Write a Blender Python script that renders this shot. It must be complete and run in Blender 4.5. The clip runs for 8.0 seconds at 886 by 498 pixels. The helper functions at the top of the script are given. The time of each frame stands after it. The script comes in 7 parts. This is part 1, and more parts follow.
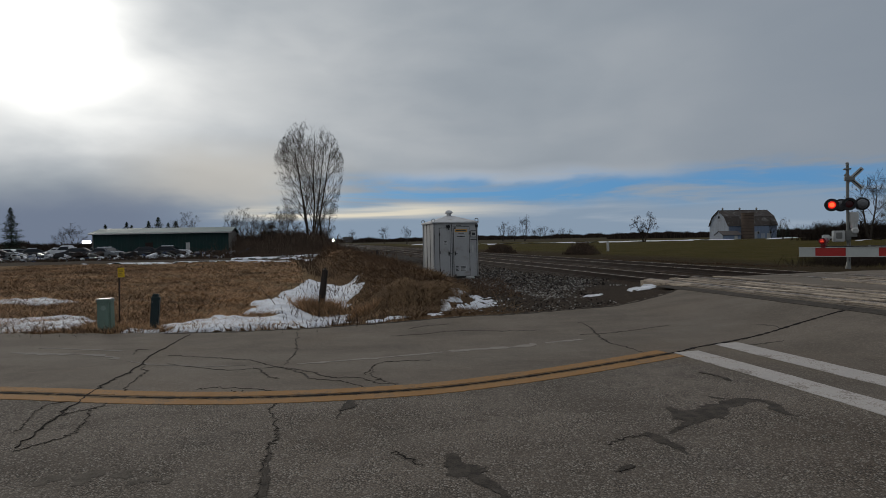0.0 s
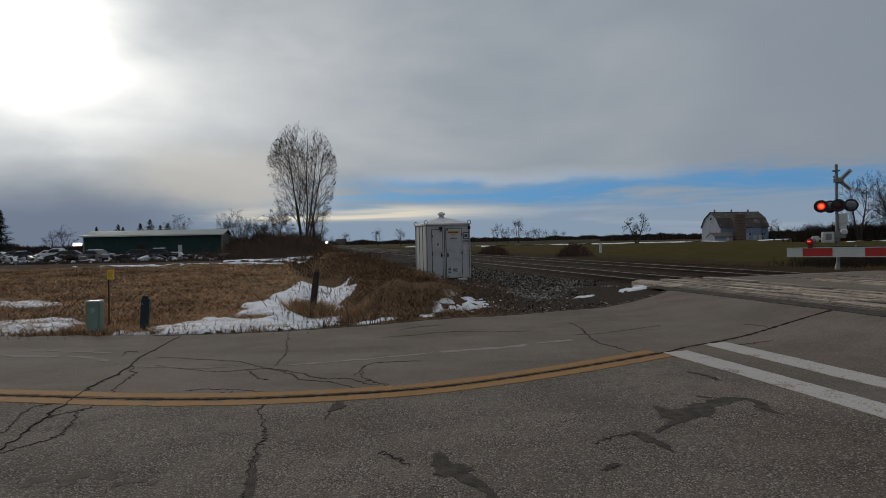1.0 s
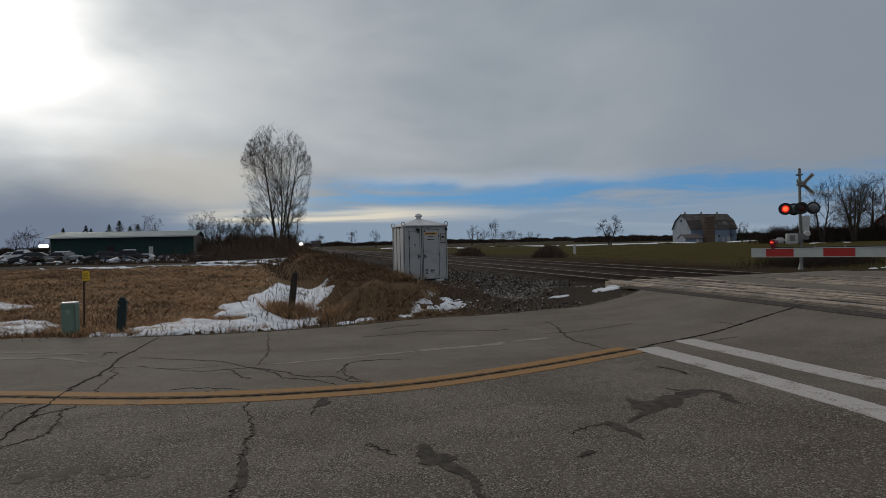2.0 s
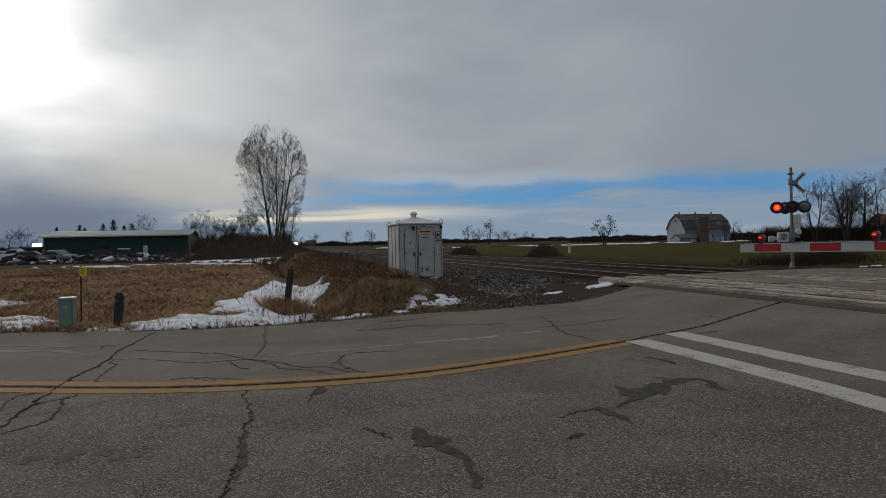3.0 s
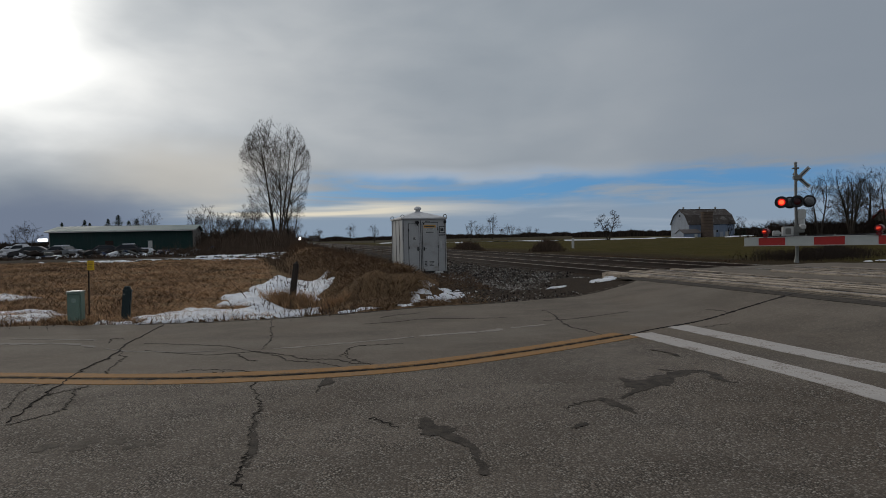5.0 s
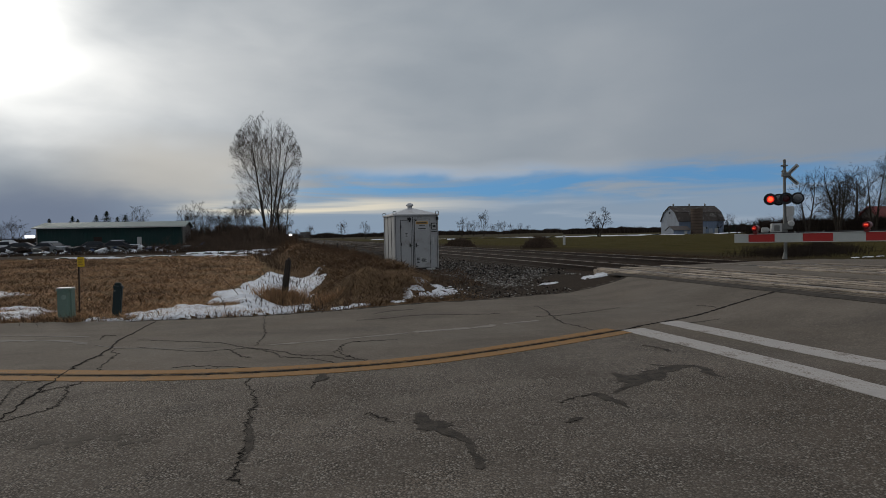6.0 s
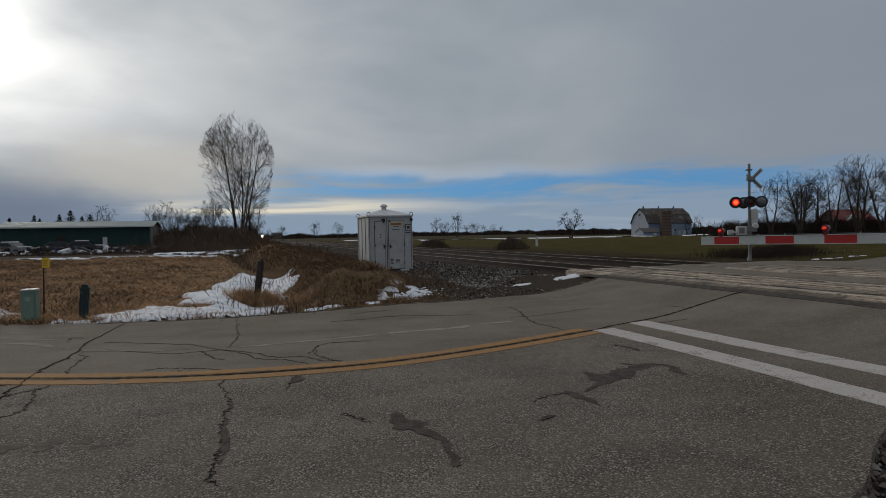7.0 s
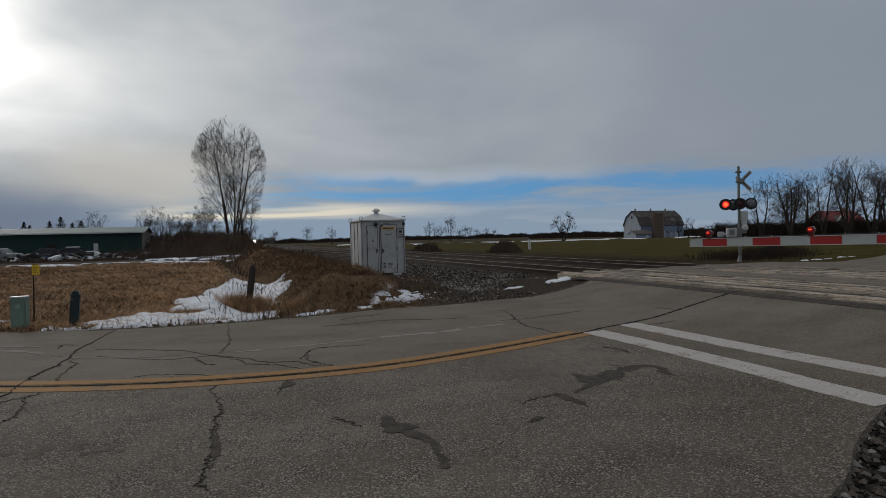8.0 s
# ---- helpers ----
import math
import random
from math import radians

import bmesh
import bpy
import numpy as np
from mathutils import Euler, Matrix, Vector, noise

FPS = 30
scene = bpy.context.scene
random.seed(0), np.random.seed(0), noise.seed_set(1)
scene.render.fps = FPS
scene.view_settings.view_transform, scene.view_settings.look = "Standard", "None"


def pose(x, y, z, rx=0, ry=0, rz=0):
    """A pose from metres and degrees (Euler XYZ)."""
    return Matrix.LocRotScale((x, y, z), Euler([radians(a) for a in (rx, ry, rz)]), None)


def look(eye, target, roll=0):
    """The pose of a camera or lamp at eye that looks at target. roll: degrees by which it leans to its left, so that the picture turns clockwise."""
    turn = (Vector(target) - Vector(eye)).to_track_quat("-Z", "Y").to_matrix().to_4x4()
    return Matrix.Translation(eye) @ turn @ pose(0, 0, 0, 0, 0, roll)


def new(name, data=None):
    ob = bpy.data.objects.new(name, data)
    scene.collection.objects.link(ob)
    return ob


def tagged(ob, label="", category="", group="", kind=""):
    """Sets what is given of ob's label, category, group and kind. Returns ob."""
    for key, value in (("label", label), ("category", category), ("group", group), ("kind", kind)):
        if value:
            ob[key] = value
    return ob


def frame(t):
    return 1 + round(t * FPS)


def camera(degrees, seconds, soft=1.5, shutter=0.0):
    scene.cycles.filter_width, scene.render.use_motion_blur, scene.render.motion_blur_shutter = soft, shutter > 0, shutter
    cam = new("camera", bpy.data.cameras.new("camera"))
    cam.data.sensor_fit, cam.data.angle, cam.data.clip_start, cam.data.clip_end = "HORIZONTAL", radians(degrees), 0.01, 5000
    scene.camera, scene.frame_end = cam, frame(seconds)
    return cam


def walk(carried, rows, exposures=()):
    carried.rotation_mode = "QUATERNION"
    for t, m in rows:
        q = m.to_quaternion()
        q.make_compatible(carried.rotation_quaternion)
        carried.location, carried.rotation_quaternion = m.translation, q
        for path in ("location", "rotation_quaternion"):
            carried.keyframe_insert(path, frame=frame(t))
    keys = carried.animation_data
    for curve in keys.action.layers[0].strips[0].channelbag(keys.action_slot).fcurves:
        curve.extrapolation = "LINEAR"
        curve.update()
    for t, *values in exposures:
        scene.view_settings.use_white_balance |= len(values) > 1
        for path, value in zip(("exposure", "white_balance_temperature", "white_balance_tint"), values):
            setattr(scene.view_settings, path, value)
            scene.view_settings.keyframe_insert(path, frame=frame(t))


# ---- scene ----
cam = camera(76.0, 8.0, soft=0.6)
# seconds, eye, target, roll
PATH = [
    (0.0, (0.000, -0.000, 1.599), (0.001, 19.996, 1.221), -1.27),
    (0.5, (0.014, 0.020, 1.594), (0.048, 20.018, 1.296), -1.34),
    (1.0, (0.048, -0.013, 1.582), (0.272, 19.983, 1.272), -1.35),
    (1.5, (0.071, -0.113, 1.597), (0.702, 19.874, 1.218), -1.17),
    (2.0, (-0.021, -0.206, 1.573), (1.065, 19.763, 1.300), -1.35),
    (3.5, (-0.021, -0.368, 1.476), (1.238, 19.590, 1.181), -1.30),
    (4.0, (-0.050, -0.367, 1.491), (1.134, 19.595, 1.156), -1.27),
    (4.5, (-0.039, -0.386, 1.475), (1.050, 19.581, 1.104), -1.32),
    (6.0, (-0.084, -0.420, 1.469), (1.350, 19.520, 0.896), -1.28),
    (6.5, (-0.089, -0.451, 1.467), (1.675, 19.464, 0.938), -1.20),
    (7.0, (-0.108, -0.485, 1.477), (2.253, 19.367, 0.923), -1.09),
    (7.5, (-0.103, -0.529, 1.473), (2.450, 19.302, 1.030), -1.05),
    (8.0, (-0.076, -0.538, 1.481), (2.519, 19.289, 1.054), -1.50),
]
walk(cam, [(t, look(e, g, r)) for t, e, g, r in PATH])
rng = np.random.default_rng(7)

# ---------------------------------------------------------------- node helpers


class Graph:
    """Short hand for building a node tree."""

    def __init__(self, tree):
        self.tree = tree
        tree.nodes.clear()

    def node(self, kind, inputs=None, operation=None):
        n = self.tree.nodes.new(kind)
        if operation:
            n.operation = operation
        for key, value in (inputs or {}).items():
            self.plug(n.inputs[key], value)
        return n

    def plug(self, socket, value):
        if hasattr(value, "is_output"):
            self.tree.links.new(value, socket)
        elif value is not None:
            socket.default_value = value

    def math(self, op, a, b=None, c=None, clamp=False):
        n = self.node("ShaderNodeMath", operation=op)
        n.use_clamp = clamp
        for s, v in zip(n.inputs, (a, b, c)):
            self.plug(s, v)
        return n.outputs[0]

    def smooth(self, x, lo, hi, a=0.0, b=1.0):
        if lo > hi:
            lo, hi, a, b = hi, lo, b, a
        n = self.node("ShaderNodeMapRange", {0: x, 1: lo, 2: hi, 3: a, 4: b})
        n.interpolation_type = "SMOOTHSTEP"
        return n.outputs[0]

    def mix(self, fac, a, b, blend="MIX"):
        n = self.node("ShaderNodeMix")
        n.data_type, n.blend_type = "RGBA", blend
        self.plug(n.inputs[0], fac)
        self.plug(n.inputs[6], (*a, 1) if isinstance(a, tuple) else a)
        self.plug(n.inputs[7], (*b, 1) if isinstance(b, tuple) else b)
        return n.outputs[2]

    def noise(self, vec, scale, detail=4.0, rough=0.55, stretch=None, warp=0.0):
        if stretch:
            vec = self.node("ShaderNodeMapping", {"Vector": vec, "Scale": stretch}).outputs[0]
        return self.node("ShaderNodeTexNoise", {"Vector": vec, "Scale": scale, "Detail": detail, "Roughness": rough, "Distortion": warp}).outputs[0]

    def voronoi(self, vec, scale, feature="F1", out=0):
        n = self.node("ShaderNodeTexVoronoi", {"Vector": vec, "Scale": scale})
        n.feature = feature
        return n.outputs[out]

    def ramp(self, fac, stops):
        n = self.node("ShaderNodeValToRGB", {"Fac": fac})
        e = n.color_ramp.elements
        while len(e) < len(stops):
            e.new(0.5)
        for el, (p, c) in zip(e, stops):
            el.position, el.color = p, (*c, 1)
        return n.outputs[0]

    def bump(self, height, strength, distance):
        return self.node("ShaderNodeBump", {"Height": height, "Strength": strength, "Distance": distance}).outputs[0]


# ---------------------------------------------------------------- sky, sun
SUN_AZ, SUN_EL = -34.5, 16.5


def build_world():
    world = bpy.data.worlds.new("sky")
    scene.world = world
    world.use_nodes = True
    g = Graph(world.node_tree)
    way = g.node("ShaderNodeTexCoord").outputs["Generated"]
    x, y, z = g.node("ShaderNodeSeparateXYZ", {0: way}).outputs
    az = g.math("DEGREES", g.math("ARCTAN2", x, y))
    el = g.math("DEGREES", g.math("ARCSINE", z))
    sky = g.node("ShaderNodeTexSky")
    sky.sky_type, sky.sun_disc, sky.sun_elevation, sky.sun_rotation = "NISHITA", False, radians(SUN_EL), radians(SUN_AZ)
    clear = g.mix(1.0, sky.outputs[0], (0.030, 0.058, 0.105), "MULTIPLY")
    clear = g.mix(0.8, clear, (0.098, 0.262, 0.50))
    # the cloud deck: soft large billows, a little darker towards the horizon
    big = g.noise(way, 1.9, 3, 0.5, (1, 1, 2.2), 0.3)
    fine = g.noise(way, 6.0, 4, 0.5, (1, 1, 2.6), 0.2)
    tone = g.math("ADD", g.math("MULTIPLY", big, 0.8), g.math("MULTIPLY", fine, 0.2))
    deck = g.ramp(tone, [(0.32, (0.236, 0.274, 0.318)), (0.5, (0.305, 0.342, 0.382)), (0.68, (0.392, 0.421, 0.450))])
    deck = g.mix(g.smooth(az, 5, 40, 0, 0.8), deck, (0.222, 0.258, 0.308))
    high = g.smooth(el, 22, 55)
    deck = g.mix(high, deck, (0.50, 0.52, 0.56))
    # angle from the sun's place behind the cloud
    a, e = radians(SUN_AZ), radians(SUN_EL)
    dot = g.node("ShaderNodeVectorMath", {0: way, 1: (math.sin(a) * math.cos(e), math.cos(a) * math.cos(e), math.sin(e))}, operation="DOT_PRODUCT").outputs["Value"]
    off = g.math("DEGREES", g.math("ARCCOSINE", dot))
    off = g.math("MULTIPLY", off, g.smooth(fine, 0.3, 0.7, 1.08, 0.92))
    near = g.math("EXPONENT", g.math("MULTIPLY", g.math("POWER", g.math("DIVIDE", off, 5.0), 2.0), -1.0))
    wide = g.math("EXPONENT", g.math("MULTIPLY", g.math("DIVIDE", off, 9.0), -1.0))
    veil = g.math("MULTIPLY", wide, g.smooth(big, 0.3, 0.7, 0.65, 1.35))
    # low sky: dusky blue bank under the sun, pale blue haze further round
    side = g.smooth(g.math("ADD", az, g.math("MULTIPLY", big, 8.0)), -27, -12)
    low = g.mix(side, (0.155, 0.192, 0.265), (0.235, 0.308, 0.400))
    wob = g.math("MULTIPLY", g.math("SUBTRACT", fine, 0.5), 3.0)
    wob2 = g.math("MULTIPLY", g.math("SUBTRACT", big, 0.5), 4.0)
    lift = g.math("ADD", g.math("ADD", el, wob), wob2)
    col = g.mix(g.smooth(lift, 1.8, 6.0), low, deck)
    # warm lit cloud low over the horizon, in long streaks
    streak = g.noise(way, 2.4, 4, 0.5, (1.0, 1.0, 15.0), 0.6)
    band = g.math("MULTIPLY", g.smooth(el, 1.8, 2.5), g.smooth(el, 4.0, 2.9))
    band = g.math("MULTIPLY", band, g.math("MULTIPLY", g.smooth(az, -26, -15), g.smooth(az, 12, -4)))
    col = g.mix(g.math("MULTIPLY", band, g.smooth(streak, 0.38, 0.62)), col, (0.74, 0.68, 0.55))
    wisp = g.math("MULTIPLY", g.smooth(streak, 0.45, 0.68), g.math("MULTIPLY", g.smooth(az, -8, 6), g.smooth(el, 5.0, 2.0)))
    col = g.mix(g.math("MULTIPLY", wisp, 0.5), col, (0.40, 0.45, 0.51))
    cream = g.math("MULTIPLY", g.smooth(lift, 2.6, 5.0), g.smooth(lift, 11.0, 6.5))
    cream = g.math("MULTIPLY", cream, g.math("MULTIPLY", g.smooth(az, -34, -22), g.smooth(az, -6, -17)))
    col = g.mix(g.math("MULTIPLY", cream, 0.55), col, (0.60, 0.555, 0.48))
    # the gap of clear blue
    rise = g.math("ADD", el, g.math("ADD", g.math("MULTIPLY", wob, 0.8), g.math("MULTIPLY", g.smooth(az, -14, 16), 0.25)))
    gap = g.math("MULTIPLY", g.smooth(rise, 2.4, 4.2), g.smooth(rise, 7.0, 4.9))
    gap = g.math("MULTIPLY", gap, g.math("MULTIPLY", g.smooth(az, -19, -4), g.smooth(az, 54, 30)))
    thin = g.noise(way, 3.4, 6, 0.6, (1.0, 1.0, 9.0), 0.5)
    gap = g.math("MULTIPLY", gap, g.smooth(thin, 0.66, 0.44))
    col = g.mix(gap, col, clear)
    # bright rim on the cloud's lower edge over the gap
    rim = g.math("MULTIPLY", g.smooth(rise, 5.4, 6.1), g.smooth(rise, 7.4, 6.2))
    rim = g.math("MULTIPLY", rim, g.math("MULTIPLY", g.smooth(az, -10, 2), g.smooth(az, 30, 8)))
    col = g.mix(g.math("MULTIPLY", rim, 0.3), col, (0.56, 0.60, 0.66))
    # glow of the sun through the deck
    cover = g.smooth(lift, 3.5, 11.0, 0.06, 1.0)
    light = g.math("MULTIPLY", g.math("ADD", g.math("MULTIPLY", near, 0.9), g.math("MULTIPLY", veil, 0.86)), cover)
    glow = g.node("ShaderNodeVectorMath", {0: (1.0, 0.955, 0.87), 3: light}, operation="SCALE").outputs[0]
    col = g.mix(1.0, col, glow, "ADD")
    col = g.mix(g.smooth(el, -0.3, -3.0), col, (0.10, 0.095, 0.085))
    back = g.node("ShaderNodeBackground", {"Color": col, "Strength": 1.0})
    g.node("ShaderNodeOutputWorld", {0: back.outputs[0]})


build_world()
sun = new("sun", bpy.data.lights.new("sun", "SUN"))
sun.data.energy, sun.data.angle, sun.data.color = 0.6, radians(14), (1.0, 0.93, 0.82)
_a, _e = radians(SUN_AZ), radians(SUN_EL)
sun.matrix_world = look((0, 0, 60), (-math.sin(_a) * math.cos(_e), -math.cos(_a) * math.cos(_e), 60 - math.sin(_e)))
scene.view_settings.exposure = 0.0

# ---------------------------------------------------------------- materials


def mat(name, base, rough=0.7, metal=0.0, vary=0.25, scale=6.0, grain=60.0, bump=0.2, depth=0.004, dirt=None, dirt_amount=0.5, spec=0.4, island=0.0, stretch=None):
    """A painted or raw surface: base colour, broad stains, fine grain, relief; island: how far single pieces differ."""
    m = bpy.data.materials.new(name)
    m.use_nodes = True
    g = Graph(m.node_tree)
    vec = g.node("ShaderNodeTexCoord").outputs["Object"]
    broad, fine = g.noise(vec, scale, 5, 0.6, stretch), g.noise(vec, grain, 3, 0.6, stretch)
    value = g.math("ADD", g.math("MULTIPLY", broad, 0.6), g.math("MULTIPLY", fine, 0.4))
    value = g.smooth(value, 0.3, 0.7, 1 - vary, 1 + vary)
    col = g.node("ShaderNodeVectorMath", {0: base, 3: value}, operation="SCALE").outputs[0]
    if island:
        r = g.node("ShaderNodeNewGeometry").outputs["Random Per Island"]
        r = g.math("ADD", r, g.node("ShaderNodeObjectInfo").outputs["Random"])
        col = g.node("ShaderNodeVectorMath", {0: col, 3: g.smooth(g.math("FRACT", r), 0, 1, 1 - island, 1 + island)}, operation="SCALE").outputs[0]
    if dirt:
        mask = g.smooth(g.noise(vec, scale * 1.7, 6, 0.65, None, 0.6), 0.5, 0.72, 0, dirt_amount)
        col = g.mix(mask, col, dirt)
    b = g.node("ShaderNodeBsdfPrincipled", {"Base Color": col, "Roughness": g.smooth(broad, 0.3, 0.7, max(rough - 0.1, 0.02), min(rough + 0.1, 1)), "Metallic": metal, "Specular IOR Level": spec})
    if bump:
        g.plug(b.inputs["Normal"], g.bump(fine, bump, depth))
    g.node("ShaderNodeOutputMaterial", {0: b.outputs[0]})
    return m


def glow_mat(name, colour, strength):
    m = bpy.data.materials.new(name)
    m.use_nodes = True
    g = Graph(m.node_tree)
    e = g.node("ShaderNodeBsdfPrincipled", {"Base Color": (*colour, 1), "Roughness": 0.25, "Emission Color": (*colour, 1), "Emission Strength": strength})
    g.node("ShaderNodeOutputMaterial", {0: e.outputs[0]})
    return m


def asphalt_mat():
    """Old chip-seal asphalt: pale stones in dark binder, blotches and tyre-worn bands."""
    m = bpy.data.materials.new("asphalt")
    m.use_nodes = True
    g = Graph(m.node_tree)
    vec = g.node("ShaderNodeTexCoord").outputs["Object"]
    bend = g.node("ShaderNodeTexNoise", {"Vector": vec, "Scale": 60.0, "Detail": 2.0}).outputs[1]
    bend = g.node("ShaderNodeVectorMath", {0: bend, 3: 0.012}, operation="SCALE").outputs[0]
    vec_chip = g.node("ShaderNodeVectorMath", {0: vec, 1: bend}, operation="ADD").outputs[0]
    stones = g.voronoi(vec_chip, 70.0)
    tint = g.voronoi(vec_chip, 70.0, out=1)
    pits = g.noise(vec, 9.0, 5, 0.72)
    chips = g.voronoi(vec, 33.0)
    chip_tint = g.node("ShaderNodeSeparateColor", {0: g.voronoi(vec, 33.0, out=1)}).outputs[1]
    coarse = g.noise(vec, 26.0, 3, 0.7)
    patch = g.noise(vec, 0.55, 5, 0.6, None, 0.5)
    patch2 = g.noise(vec, 2.6, 5, 0.65)
    streaks = g.noise(vec, 0.9, 5, 0.6, (0.55, 1.9, 1), 0.4)
    light = g.math("ADD", g.math("MULTIPLY", patch, 0.45), g.math("ADD", g.math("MULTIPLY", patch2, 0.25), g.math("MULTIPLY", streaks, 0.3)))
    col = g.mix(g.smooth(light, 0.36, 0.64), (0.122, 0.100, 0.079), (0.229, 0.192, 0.155))
    # oil-darkened and rust-brown fields
    col = g.mix(g.smooth(g.noise(vec, 0.8, 4, 0.55), 0.56, 0.70, 0, 0.42), col, (0.098, 0.086, 0.075))
    col = g.mix(g.smooth(g.noise(vec, 0.42, 4, 0.55, None, 0.8), 0.54, 0.68, 0, 0.35), col, (0.165, 0.122, 0.083))
    grey = g.node("ShaderNodeSeparateColor", {0: tint}).outputs[0]
    x, y, z = g.node("ShaderNodeSeparateXYZ", {0: vec}).outputs
    seam = g.math("SUBTRACT", y, g.math("ADD", 5.9, g.math("MULTIPLY", g.math("POWER", g.math("ABSOLUTE", g.math("ADD", x, 2.0)), 2.0), 0.055)))
    right = g.smooth(g.math("ADD", g.math("ADD", x, g.math("MULTIPLY", g.math("SUBTRACT", y, 7.5), 0.26)), g.math("MULTIPLY", patch2, 1.2)), 3.0, 4.6)
    far = g.math("MAXIMUM", g.smooth(seam, -0.05, 0.05), g.math("MULTIPLY", right, 0.8))
    rough_side = g.smooth(far, 0.0, 1.0, 1.0, 0.30)
    col = g.mix(g.math("MULTIPLY", far, 0.35), col, (0.150, 0.126, 0.098))
    brown = g.math("MULTIPLY", g.smooth(g.math("ADD", x, g.math("MULTIPLY", patch, 1.6)), 2.6, 3.8), g.smooth(y, 5.6, 4.2))
    col = g.mix(g.math("MULTIPLY", brown, 0.6), col, (0.118, 0.092, 0.068))
    # wheel-polished lighter bands along the far lane
    track = g.math("MULTIPLY", g.smooth(seam, 0.7, 1.3), g.smooth(seam, 2.6, 1.7))
    col = g.mix(g.math("MULTIPLY", track, g.smooth(streaks, 0.35, 0.65, 0.1, 0.5)), col, (0.192, 0.168, 0.138))
    spread = g.smooth(patch2, 0.35, 0.65, 0.55, 1.0)
    rough_side = g.math("MULTIPLY", rough_side, spread)
    col = g.mix(g.math("MULTIPLY", g.math("MULTIPLY", g.smooth(grey, 0.64, 0.94), 0.78), rough_side), col, (0.37, 0.335, 0.285))
    col = g.mix(g.math("MULTIPLY", g.math("MULTIPLY", g.smooth(stones, 0.36, 0.64), 0.82), rough_side), col, (0.036, 0.031, 0.026))
    col = g.mix(g.math("MULTIPLY", g.math("MULTIPLY", g.smooth(chip_tint, 0.82, 0.94), g.smooth(chips, 0.42, 0.30)), g.math("MULTIPLY", rough_side, 0.55)), col, (0.045, 0.040, 0.036))
    col = g.mix(g.math("MULTIPLY", g.smooth(coarse, 0.54, 0.72), 0.30), col, (0.045, 0.039, 0.034))
    col = g.mix(g.math("MULTIPLY", g.math("MULTIPLY", g.smooth(pits, 0.55, 0.68), 0.45), rough_side), col, (0.052, 0.045, 0.040))
    high = g.math("SUBTRACT", g.math("MULTIPLY", coarse, 0.5), stones)
    b = g.node("ShaderNodeBsdfPrincipled", {"Base Color": col, "Roughness": g.smooth(patch2, 0.3, 0.7, 0.86, 0.97), "Specular IOR Level": 0.10, "Normal": g.bump(high, 0.7, 0.006)})
    g.node("ShaderNodeOutputMaterial", {0: b.outputs[0]})
    return m


